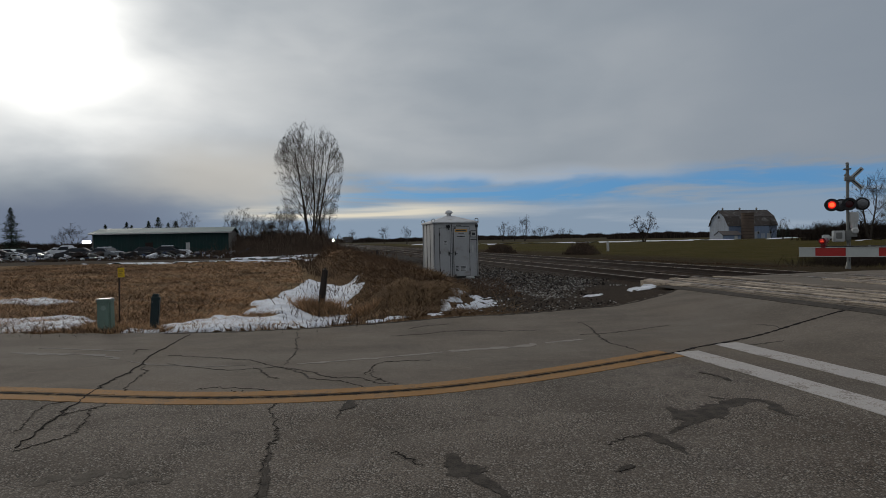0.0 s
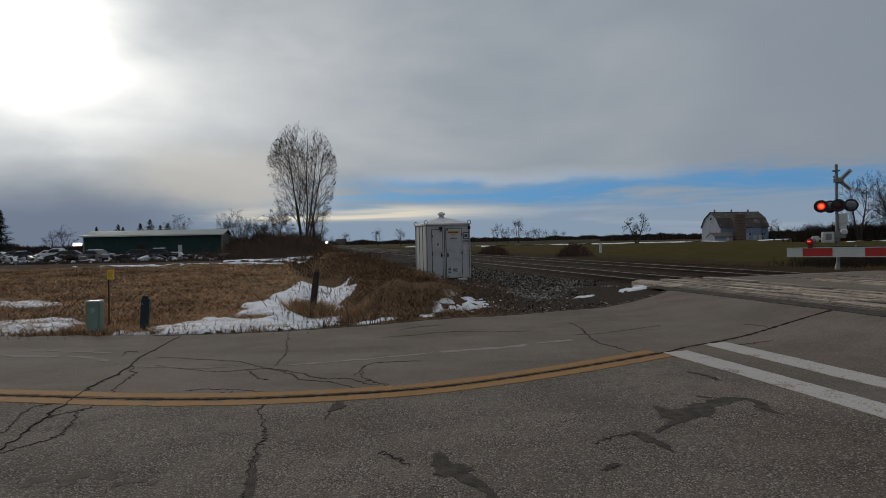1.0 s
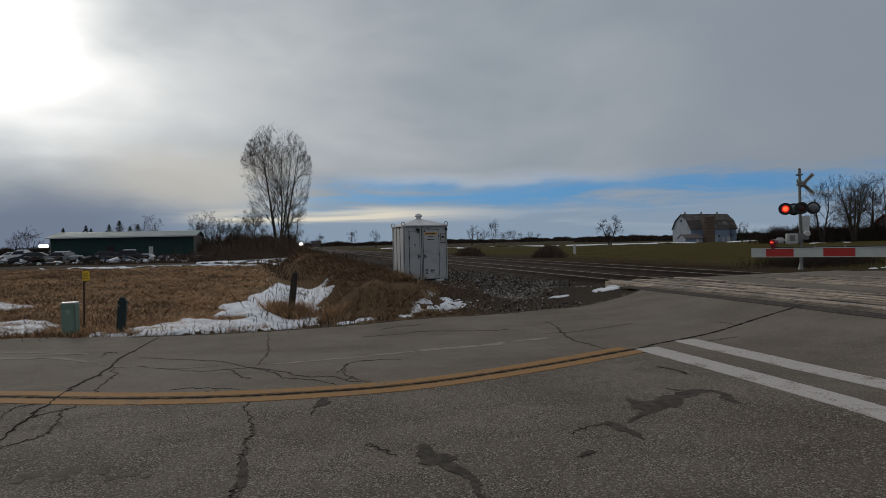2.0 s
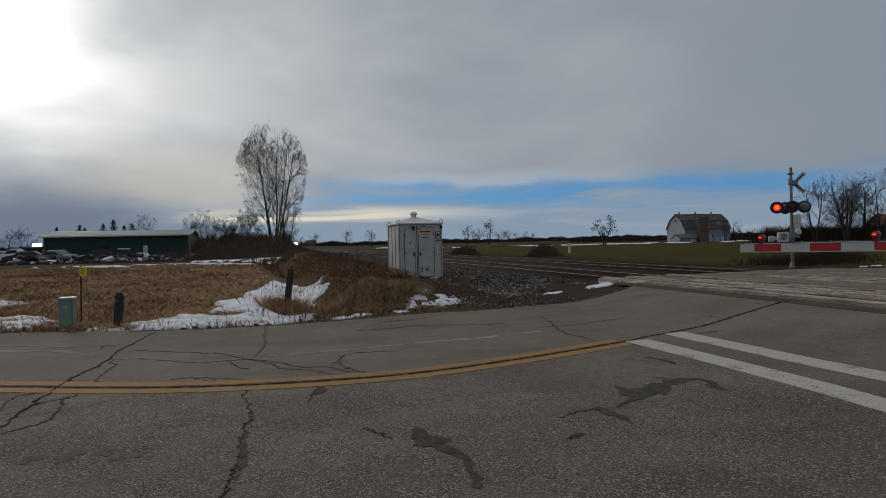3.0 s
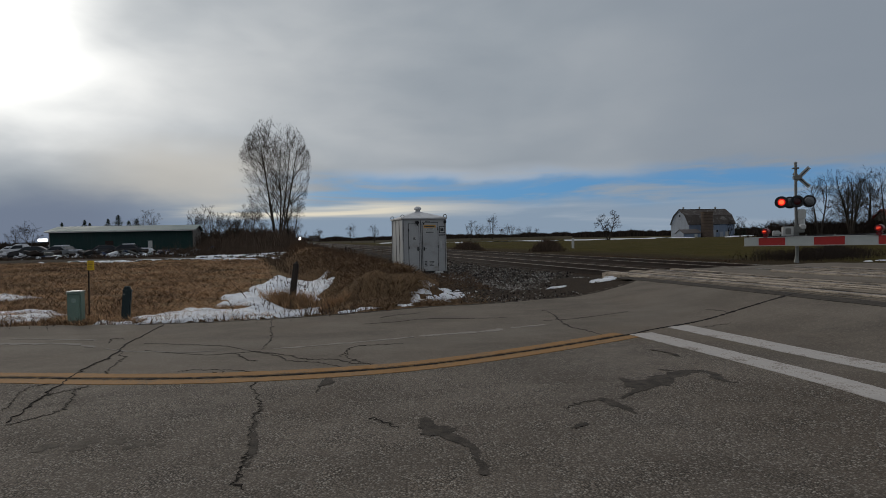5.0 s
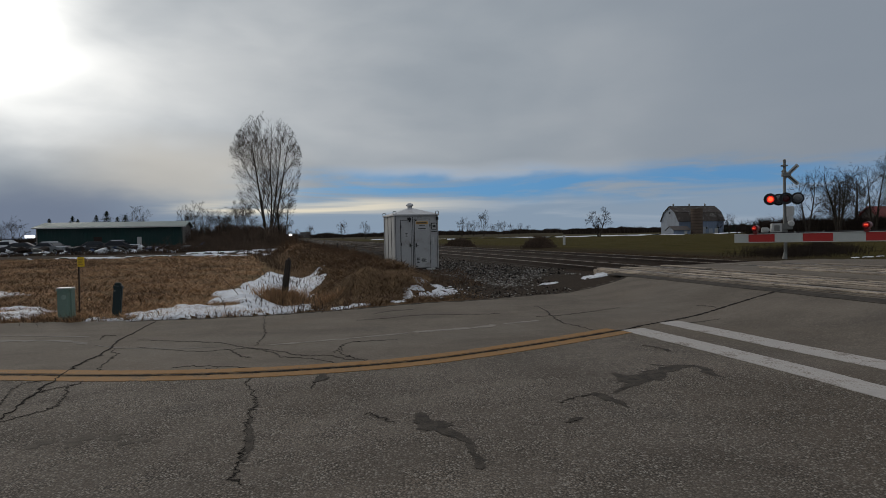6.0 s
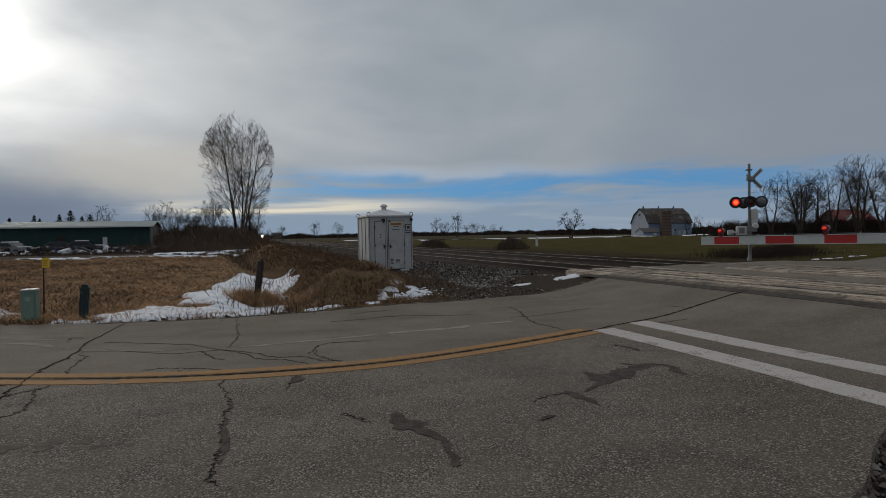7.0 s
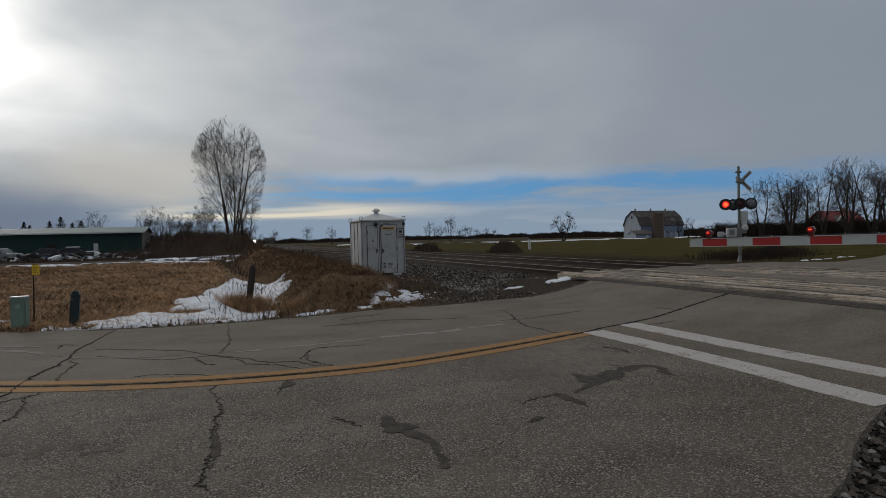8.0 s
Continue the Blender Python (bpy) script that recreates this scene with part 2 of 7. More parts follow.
def ground_mat():
    """One sheet: matted dead grass by the road, cinders and gravel along the railway, a winter-green field beyond."""
    m = bpy.data.materials.new("ground_cover")
    m.use_nodes = True
    g = Graph(m.node_tree)
    vec = g.node("ShaderNodeTexCoord").outputs["Object"]
    x, y, z = g.node("ShaderNodeSeparateXYZ", {0: vec}).outputs
    cross = g.math("ADD", x, g.math("MULTIPLY", y, 0.25))
    n1, n2, n3 = g.noise(vec, 0.35, 6, 0.6), g.noise(vec, 2.4, 6, 0.65), g.noise(vec, 22.0, 4, 0.7, (1, 2.2, 1))
    straw = g.ramp(g.math("ADD", g.math("MULTIPLY", n2, 0.55), g.math("MULTIPLY", n3, 0.45)),
                   [(0.32, (0.040, 0.026, 0.014)), (0.47, (0.140, 0.093, 0.050)), (0.62, (0.275, 0.190, 0.103)), (0.75, (0.36, 0.265, 0.155))])
    rust = g.ramp(n3, [(0.3, (0.030, 0.020, 0.013)), (0.7, (0.150, 0.085, 0.045))])
    straw = g.mix(g.smooth(n1, 0.5, 0.66, 0.0, 0.6), straw, rust)
    cell = g.voronoi(vec, 19.0)
    hue = g.node("ShaderNodeSeparateColor", {0: g.voronoi(vec, 19.0, out=1)}).outputs[1]
    stone = g.mix(hue, (0.035, 0.030, 0.026), (0.125, 0.110, 0.095))
    stone = g.mix(g.smooth(cell, 0.35, 0.75), stone, (0.018, 0.016, 0.014))
    cinder = g.mix(g.smooth(n3, 0.35, 0.7), (0.032, 0.026, 0.021), (0.088, 0.066, 0.048))
    wobble = g.math("MULTIPLY", g.math("SUBTRACT", n2, 0.5), 3.2)
    c2 = g.math("ADD", cross, wobble)
    col = g.mix(g.smooth(c2, 3.6, 4.8), straw, cinder)
    bank = g.math("MULTIPLY", g.smooth(c2, 0.2, 1.6), g.smooth(c2, 5.2, 4.0))
    col = g.mix(g.math("MULTIPLY", bank, 0.65), col, rust)
    col = g.mix(g.smooth(c2, 6.4, 7.4), col, stone)
    # rust-brown track bed, its colour darkened for rail and tie shadows
    rusty = g.mix(g.smooth(n3, 0.3, 0.7), (0.026, 0.019, 0.014), (0.078, 0.055, 0.039))
    col = g.mix(g.math("MULTIPLY", g.smooth(cross, 9.0, 9.8), 0.8), col, rusty)
    green = g.ramp(g.math("ADD", g.math("MULTIPLY", n1, 0.6), g.math("MULTIPLY", n2, 0.4)),
                   [(0.30, (0.036, 0.030, 0.009)), (0.5, (0.059, 0.048, 0.013)), (0.7, (0.088, 0.063, 0.025))])
    verge = g.mix(g.smooth(n3, 0.3, 0.7), (0.022, 0.017, 0.010), (0.070, 0.050, 0.028))
    col = g.mix(g.smooth(c2, 17.2, 18.6), col, verge)
    col = g.mix(g.smooth(c2, 23.0, 29.0), col, green)
    yard = g.math("MULTIPLY", g.smooth(g.math("ADD", y, wobble), 50, 53), g.smooth(cross, 4, -2))
    col = g.mix(g.math("MULTIPLY", yard, g.smooth(y, 110, 100)), col, cinder)
    # ploughed and wooded country far off
    col = g.mix(g.math("MULTIPLY", g.smooth(y, 230, 300), 0.85), col, (0.055, 0.046, 0.030))
    soil = g.math("MULTIPLY", g.smooth(c2, 4.0, 5.0), g.smooth(g.math("ADD", y, g.math("MULTIPLY", wobble, 0.4)), 17.4, 15.8))
    col = g.mix(g.math("MULTIPLY", soil, 0.9), col, cinder)
    # a bare shoulder of grit in front of the verge
    near = g.smooth(g.math("ADD", y, wobble), 10.2, 9.0)
    col = g.mix(near, col, stone)
    b = g.node("ShaderNodeBsdfPrincipled", {"Base Color": col, "Roughness": 1.0, "Specular IOR Level": 0.03, "Normal": g.bump(g.math("SUBTRACT", n3, g.math("MULTIPLY", cell, 0.5)), 0.8, 0.04)})
    g.node("ShaderNodeOutputMaterial", {0: b.outputs[0]})
    return m


def paint_mat(name, base, worn, amount):
    """Road paint, worn through to the stones."""
    m = bpy.data.materials.new(name)
    m.use_nodes = True
    g = Graph(m.node_tree)
    vec = g.node("ShaderNodeTexCoord").outputs["Object"]
    n1, n2 = g.noise(vec, 3.0, 6, 0.7), g.noise(vec, 48.0, 3, 0.7)
    mask = g.smooth(g.math("ADD", g.math("MULTIPLY", n1, 0.55), g.math("MULTIPLY", n2, 0.45)), 0.47 + 0.12 * (1 - amount), 0.66, 0, amount)
    dark = g.node("ShaderNodeVectorMath", {0: base, 3: g.smooth(n1, 0.3, 0.7, 0.8, 1.1)}, operation="SCALE").outputs[0]
    col = g.mix(g.smooth(n1, 0.5, 0.72, 0, 0.5), dark, worn)
    col = g.mix(mask, col, worn)
    b = g.node("ShaderNodeBsdfPrincipled", {"Base Color": col, "Roughness": 0.85, "Specular IOR Level": 0.1, "Normal": g.bump(n2, 0.4, 0.004)})
    g.node("ShaderNodeOutputMaterial", {0: b.outputs[0]})
    return m


def snow_mat():
    m = bpy.data.materials.new("old_snow")
    m.use_nodes = True
    g = Graph(m.node_tree)
    vec = g.node("ShaderNodeTexCoord").outputs["Object"]
    n1, n2, n3 = g.noise(vec, 1.3, 5, 0.6), g.noise(vec, 9.0, 5, 0.65), g.noise(vec, 55.0, 3, 0.6)
    col = g.mix(g.smooth(n1, 0.35, 0.65), (0.62, 0.64, 0.68), (0.80, 0.81, 0.83))
    col = g.mix(g.smooth(n2, 0.54, 0.70, 0, 0.6), col, (0.30, 0.26, 0.21))
    col = g.mix(g.smooth(n3, 0.60, 0.72, 0, 0.5), col, (0.20, 0.165, 0.12))
    high = g.math("ADD", g.math("MULTIPLY", n2, 0.7), g.math("MULTIPLY", n3, 0.3))
    b = g.node("ShaderNodeBsdfPrincipled", {"Base Color": col, "Roughness": 0.75, "Specular IOR Level": 0.3, "Normal": g.bump(high, 0.9, 0.06)})
    g.node("ShaderNodeOutputMaterial", {0: b.outputs[0]})
    return m


ASPHALT, GROUND, SNOW = asphalt_mat(), ground_mat(), snow_mat()
YELLOW = paint_mat("yellow_road_paint", (0.325, 0.180, 0.074), (0.175, 0.125, 0.080), 1.0)
JOINT = paint_mat("soiled_joint", (0.155, 0.100, 0.052), (0.060, 0.045, 0.032), 1.0)
WHITE = paint_mat("white_road_paint", (0.47, 0.435, 0.40), (0.19, 0.160, 0.132), 0.95)
FADED = paint_mat("faded_edge_paint", (0.275, 0.245, 0.21), (0.165, 0.142, 0.115), 1.0)
GRIT = paint_mat("pale_road_grit", (0.20, 0.18, 0.155), (0.155, 0.138, 0.118), 1.0)
TAR = mat("crack_tar", (0.022, 0.019, 0.017), 0.95, vary=0.3, scale=4, bump=0.4, spec=0.05)
DAMP = mat("damp_asphalt", (0.068, 0.058, 0.048), 0.9, vary=0.55, scale=9, grain=85, bump=0.8, depth=0.008, spec=0.08)
FADED_TAR = mat("faded_tar", (0.105, 0.090, 0.073), 0.92, vary=0.5, scale=12, grain=85, bump=0.8, depth=0.008, spec=0.08)
CONCRETE = mat("crossing_concrete", (0.255, 0.210, 0.162), 0.92, vary=0.75, scale=2.2, grain=30, stretch=(3.5, 0.7, 1), bump=0.4, depth=0.01, dirt=(0.055, 0.043, 0.034), dirt_amount=0.95, spec=0.1, island=0.42)
RUBBER = mat("crossing_rubber", (0.040, 0.037, 0.035), 0.8, vary=0.3)
# rust with the shade of the rail sides darkened into its colour
SHADED_RUST = mat("shaded_rail_rust", (0.034, 0.022, 0.017), 0.75, 0.3, vary=0.35, scale=3, grain=40)
SHINE = mat("rail_top", (0.31, 0.25, 0.195), 0.5, 0.3, vary=0.15, scale=3)
TIE = mat("tie_wood", (0.075, 0.056, 0.042), 0.9, vary=0.4, scale=2, grain=24, stretch=(1, 6, 6), island=0.25)
STONE = mat("ballast_stone", (0.062, 0.051, 0.042), 0.95, vary=0.35, scale=5, island=0.95, spec=0.1)
PALE_STONE = mat("pale_crushed_stone", (0.235, 0.220, 0.200), 0.95, vary=0.3, scale=5, island=0.5, spec=0.1)
STRAW = mat("dead_grass", (0.375, 0.230, 0.124), 0.85, vary=0.5, scale=1.1, grain=6, bump=0, island=0.28, spec=0.2)
STRAW3 = mat("rusty_bank_grass", (0.190, 0.120, 0.064), 0.88, vary=0.4, scale=1.1, grain=7, bump=0, island=0.4, spec=0.2)
STRAW2 = mat("red_brown_grass", (0.105, 0.064, 0.038), 0.9, vary=0.3, scale=0.8, grain=9, bump=0, island=0.5, spec=0.2)
DARKWOOD = mat("dark_far_twigs", (0.042, 0.031, 0.024), 0.9, vary=0.3, scale=0.6, grain=8, bump=0, island=0.4, spec=0.1)
TWIG = mat("brush_twig", (0.095, 0.066, 0.047), 0.9, vary=0.3, scale=0.6, grain=8, bump=0, island=0.4, spec=0.2)
BARK = mat("grey_bark", (0.050, 0.041, 0.033), 0.95, vary=0.4, scale=1.5, grain=14, bump=0.5, depth=0.02, spec=0.05)
NEEDLE = mat("spruce_needles", (0.020, 0.034, 0.020), 0.9, vary=0.4, scale=0.6, grain=6, bump=0, island=0.4, spec=0.2)
STEEL = mat("weathered_light_grey_steel", (0.40, 0.40, 0.395), 0.55, 0.15, vary=0.10, scale=1.4, grain=40, bump=0.1, dirt=(0.24, 0.21, 0.18), dirt_amount=0.55)
STEEL_ROOF = mat("grey_roof_steel", (0.52, 0.52, 0.52), 0.5, 0.2, vary=0.14, scale=2, dirt=(0.27, 0.24, 0.20))
GALV = mat("galvanised_steel", (0.20, 0.20, 0.185), 0.5, 0.5, vary=0.15, scale=8, dirt=(0.20, 0.17, 0.14))
BLACK = mat("black_paint", (0.018, 0.018, 0.019), 0.55, vary=0.2)
SEAM = mat("dark_seam", (0.045, 0.043, 0.041), 0.8, vary=0.2)
SIGN_WHITE = mat("white_enamel", (0.47, 0.47, 0.45), 0.45, vary=0.06, dirt=(0.4, 0.37, 0.33), dirt_amount=0.4)
SIGN_ORANGE = mat("orange_label", (0.62, 0.34, 0.07), 0.5, vary=0.1)
INK = mat("sign_ink", (0.05, 0.05, 0.05), 0.6, vary=0.1)
RED = mat("red_reflective_sheet", (0.36, 0.022, 0.018), 0.4, vary=0.12, scale=4)
ARM_WHITE = mat("white_reflective_sheet", (0.42, 0.44, 0.42), 0.4, vary=0.08, scale=4)
LAMP_ON = glow_mat("lit_red_lens", (0.85, 0.025, 0.015), 0.75)
LAMP_DIM = glow_mat("gate_lamp_lens", (0.55, 0.012, 0.010), 0.14)
LAMP_BODY = mat("dark_red_lamp_body", (0.13, 0.008, 0.008), 0.3, vary=0.2, scale=20)
LAMP_HOT = glow_mat("lit_red_core", (1.0, 0.12, 0.035), 1.3)
LAMP_OFF = mat("unlit_red_lens", (0.060, 0.006, 0.006), 0.15, vary=0.05, bump=0)
LAMP_BACK = mat("lamp_housing", (0.13, 0.135, 0.14), 0.5, 0.2, vary=0.15)
HEADLIGHT = glow_mat("train_headlight", (1.0, 0.93, 0.78), 14.0)
# glowing white for an unidentified bright spot beside the shed
WHITE_GLOW = glow_mat("white_glow_box", (0.95, 0.97, 1.0), 2.2)
PED_GREEN = mat("sage_green_plastic", (0.145, 0.215, 0.175), 0.5, vary=0.12, scale=3, dirt=(0.16, 0.13, 0.09))
STICKER = mat("faded_sticker", (0.21, 0.28, 0.24), 0.6, vary=0.2, scale=20)
PED_DARK = mat("dark_teal_plastic", (0.010, 0.023, 0.025), 0.5, vary=0.2, scale=3)
MARK_YELLOW = mat("yellow_marker_plate", (0.72, 0.47, 0.02), 0.45, vary=0.08)
OLDWOOD = mat("weathered_post_wood", (0.032, 0.024, 0.019), 0.95, vary=0.4, scale=3, grain=30, bump=0.6, depth=0.01, stretch=(4, 4, 0.6))
SHED_GREEN = mat("dark_green_cladding", (0.008, 0.034, 0.030), 0.7, 0.0, vary=0.2, scale=0.8)
SHED_ROOF = mat("pale_green_roof_metal", (0.17, 0.215, 0.205), 0.7, 0.0, vary=0.15, scale=0.6)
SHED_END = mat("bare_gable_cladding", (0.21, 0.185, 0.165), 0.8, vary=0.2, scale=0.8)
BARN_WHITE = mat("peeling_white_barn_boards", (0.35, 0.385, 0.44), 0.8, vary=0.15, scale=0.5, grain=5, dirt=(0.22, 0.20, 0.19), stretch=(3, 3, 0.4))
BARN_ROOF = mat("patchy_barn_shingles", (0.055, 0.044, 0.038), 0.85, vary=0.4, scale=0.35, grain=3, dirt=(0.23, 0.22, 0.20), dirt_amount=0.8)
BARN_BLUE = mat("blue_grey_barn_boards", (0.19, 0.24, 0.33), 0.8, vary=0.2, scale=0.5, stretch=(3, 3, 0.4))
SILO_TILE = mat("brown_silo_block", (0.115, 0.082, 0.062), 0.85, vary=0.25, scale=0.7, grain=4)
HOUSE_RED = mat("dull_red_roof", (0.150, 0.032, 0.028), 0.8, vary=0.2, scale=0.6)
HOUSE_WALL = mat("grey_house_wall", (0.10, 0.085, 0.078), 0.8, vary=0.2, scale=0.6)
GLASS = mat("dark_window_glass", (0.025, 0.028, 0.032), 0.1, vary=0.05, bump=0, spec=0.6)
TYRE = mat("tyre_rubber", (0.02, 0.02, 0.02), 0.85, vary=0.2)
CAR_PAINT = [mat("faded_" + n + "_car_paint", c, 0.4, 0.1, vary=0.12, scale=1.5, dirt=(0.16, 0.12, 0.09)) for n, c in
             (("white", (0.62, 0.63, 0.65)), ("grey", (0.16, 0.17, 0.18)), ("maroon", (0.14, 0.03, 0.03)), ("blue", (0.05, 0.08, 0.16)), ("silver", (0.34, 0.35, 0.36)), ("black", (0.025, 0.025, 0.028)))]

# ---------------------------------------------------------------- mesh helpers


class Mesh:
    """Gathers vertices and faces; a few solid forms to add."""

    def __init__(self):
        self.v, self.f = [], []

    def add(self, verts, faces):
        k = len(self.v)
        self.v.extend(tuple(p) for p in verts)
        self.f.extend(tuple(i + k for i in q) for q in faces)
        return self

    def box(self, lo, hi, turn=None):
        (a, b, c), (d, e, f) = lo, hi
        p = [(a, b, c), (d, b, c), (d, e, c), (a, e, c), (a, b, f), (d, b, f), (d, e, f), (a, e, f)]
        if turn is not None:
            p = [turn @ Vector(q) for q in p]
        return self.add(p, [(3, 2, 1, 0), (4, 5, 6, 7), (0, 1, 5, 4), (1, 2, 6, 5), (2, 3, 7, 6), (3, 0, 4, 7)])

    def soft_box(self, lo, hi, r=0.02, turn=None):
        """A box with chamfered edges."""
        b = bmesh.new()
        bmesh.ops.create_cube(b, size=1.0)
        size, mid = [h - l for l, h in zip(lo, hi)], [(h + l) / 2 for l, h in zip(lo, hi)]
        for v in b.verts:
            v.co = Vector([c * s + m for c, s, m in zip(v.co, size, mid)])
        bmesh.ops.bevel(b, geom=b.edges[:], offset=min(r, min(size) * 0.45), segments=2, affect="EDGES")
        b.verts.index_update()
        self.add([turn @ v.co if turn is not None else v.co.copy() for v in b.verts], [[v.index for v in f.verts] for f in b.faces])
        b.free()
        return self

    def tube(self, points, radii, n=8, cap=True):
        """A round bar along points."""
        pts = [Vector(p) for p in points]
        rings = []
        for i, p in enumerate(pts):
            d = (pts[min(i + 1, len(pts) - 1)] - pts[max(i - 1, 0)]).normalized()
            u = d.cross(Vector((0.31, 0.95, 0.07)) if abs(d.y) < 0.9 else Vector((1, 0, 0))).normalized()
            w = d.cross(u)
            r = radii[i] if isinstance(radii, (list, tuple)) else radii
            rings.append([p + (u * math.cos(6.28318 * k / n) + w * math.sin(6.28318 * k / n)) * r for k in range(n)])
        k0, faces = len(self.v), []
        for i in range(len(rings) - 1):
            for k in range(n):
                faces.append((i * n + k, i * n + (k + 1) % n, (i + 1) * n + (k + 1) % n, (i + 1) * n + k))
        if cap:
            faces.append(tuple(range(n))[::-1])
            faces.append(tuple((len(rings) - 1) * n + k for k in range(n)))
        return self.add([p for r in rings for p in r], faces)

    def prism(self, outline, a, b, axis="y"):
        """An outline in the plane across an axis, pushed from a to b along it."""
        put = {"x": lambda p, t: (t, p[0], p[1]), "y": lambda p, t: (p[0], t, p[1]), "z": lambda p, t: (p[0], p[1], t)}[axis]
        n = len(outline)
        verts = [put(p, a) for p in outline] + [put(p, b) for p in outline]
        return self.add(verts, [tuple(range(n))[::-1], tuple(range(n, 2 * n))] + [(i, (i + 1) % n, n + (i + 1) % n, n + i) for i in range(n)])

    def data(self, name, material, flat=True):
        me = bpy.data.meshes.new(name)
        me.from_pydata(self.v, [], self.f)
        if material:
            me.materials.append(material)
        b = bmesh.new()
        b.from_mesh(me)
        bmesh.ops.recalc_face_normals(b, faces=b.faces[:])
        b.to_mesh(me)
        b.free()
        if not flat:
            me.shade_smooth()
        return me


def part(name, m, material, parent=None, label="", flat=True):
    ob = new(name, m.data(name, material, flat))
    if parent is not None:
        ob.parent = parent
    return tagged(ob, label) if label else ob


def thing(name, place, label, category, group="", kind="", turn=0.0):
    e = new(name)
    e.empty_display_size = 0.2
    e.matrix_basis = pose(*place, 0, 0, turn)
    return tagged(e, label, category, group, kind)


def tris(name, verts, material, parent=None, per=3):
    """Many loose triangles or quads from an array of corners."""
    verts = np.asarray(verts, np.float32).reshape(-1, 3)
    n = len(verts) // per
    me = bpy.data.meshes.new(name)
    me.vertices.add(len(verts))
    me.vertices.foreach_set("co", verts.ravel())
    me.loops.add(n * per)
    me.loops.foreach_set("vertex_index", np.arange(n * per, dtype=np.int32))
    me.polygons.add(n)
    me.polygons.foreach_set("loop_start", np.arange(0, n * per, per, dtype=np.int32))
    me.materials.append(material)
    me.update()
    me.validate()
    ob = new(name, me)
    if parent is not None:
        ob.parent = parent
    return ob


def smoothstep(x, a, b):
    t = np.clip((np.asarray(x, float) - a) / (b - a), 0, 1)
    return t * t * (3 - 2 * t)


def wave(x, y, s, seed=0.0):
    """Cheap smooth unevenness in -1..1."""
    x, y = np.asarray(x, float) / s, np.asarray(y, float) / s
    return (np.sin(1.7 * x + 2.3 * y + seed) + np.sin(-2.9 * x + 1.3 * y + 1.7 * seed + 1) + np.sin(4.1 * x + 3.3 * y + 2.1 + seed) * 0.7 + np.sin(6.7 * x - 5.9 * y + seed * 3) * 0.5) / 3.2


def rough_noise(x, y, s, seed=0.0, octaves=3):
    """Uneven value noise in about -1..1, with no repeat that the eye could find."""
    x, y = np.asarray(x, float) / s, np.asarray(y, float) / s
    out, amp, total = 0.0, 1.0, 0.0
    for k in range(octaves):
        xi, yi = np.floor(x), np.floor(y)
        fx, fy = x - xi, y - yi
        fx, fy = fx * fx * (3 - 2 * fx), fy * fy * (3 - 2 * fy)

        def corner(a, b):
            v = np.sin(a * 127.1 + b * 311.7 + (seed + k) * 74.7) * 43758.5453
            return v - np.floor(v)

        top = corner(xi, yi) * (1 - fx) + corner(xi + 1, yi) * fx
        low = corner(xi, yi + 1) * (1 - fx) + corner(xi + 1, yi + 1) * fx
        out = out + amp * (2 * (top * (1 - fy) + low * fy) - 1)
        total += amp
        x, y, amp = x * 2.07 + 5.3, y * 2.07 + 1.7, amp * 0.55
    return out / total * 1.5


# ---------------------------------------------------------------- the lie of the land
# The railway runs along x = c - y / 4; c counts metres across it (times 0.97).
EDGE_LEFT = [(-400, 62), (-60, 19.5), (-25, 13.2), (-12, 11.2), (-8.4, 10.6), (-5, 10.2), (-3.2, 10.3), (-1.8, 10.65), (-0.9, 11.0), (0.2, 11.5), (1.6, 11.8), (2.9, 12.35), (4.2, 12.75), (5.2, 13.15), (5.9, 13.85), (6.35, 14.8), (6.75, 15.9), (10.0, 17.0), (14.0, 17.9), (18.5, 20.2), (60, 50), (300, 230)]
EDGE_RIGHT = [(-400, 48), (-60, 8.0), (-25, 3.4), (-12, 1.9), (-8, 1.4), (-5, 1.1), (-3, 1.0), (-1.2, 1.05), (0, 1.25), (1.2, 1.62), (2.5, 2.32), (3.15, 2.88), (3.75, 3.34), (5.0, 4.2), (6.2, 4.9), (7.4, 5.75), (8.6, 6.6), (12.0, 9.0), (17.6, 13.0), (22.0, 16.2), (65, 42), (305, 222)]
CENTRE = [(-60, 13.9), (-25, 8.4), (-12, 7.0), (-7.5, 6.62), (-4.6, 6.18), (-3.3, 5.93), (-2.2, 5.82), (-1.1, 5.86), (0.06, 6.08), (1.45, 6.68), (3.0, 7.52)]


def cross(x, y):
    return np.asarray(x, float) + 0.25 * np.asarray(y, float)


def road_z(x, y):
    """The road climbs to the rails and goes down again behind them."""
    c = cross(x, y)
    return 0.30 * smoothstep(c, 6.5, 9.4) - 0.30 * smoothstep(c, 17.5, 26)


def inside(x, y, ring):
    x, y = np.asarray(x, float), np.asarray(y, float)
    hit = np.zeros(x.shape, bool)
    for (ax, ay), (bx, by) in zip(ring, ring[1:] + ring[:1]):
        if ay != by:
            hit ^= ((ay > y) != (by > y)) & (x < (bx - ax) * (y - ay) / (by - ay) + ax)
    return hit


def line_gap(x, y, line):
    """Distance to a polyline."""
    x, y = np.asarray(x, float), np.asarray(y, float)
    best = np.full(x.shape, 1e9)
    for (ax, ay), (bx, by) in zip(line, line[1:]):
        dx, dy = bx - ax, by - ay
        t = np.clip(((x - ax) * dx + (y - ay) * dy) / (dx * dx + dy * dy), 0, 1)
        best = np.minimum(best, np.hypot(x - ax - t * dx, y - ay - t * dy))
    return best


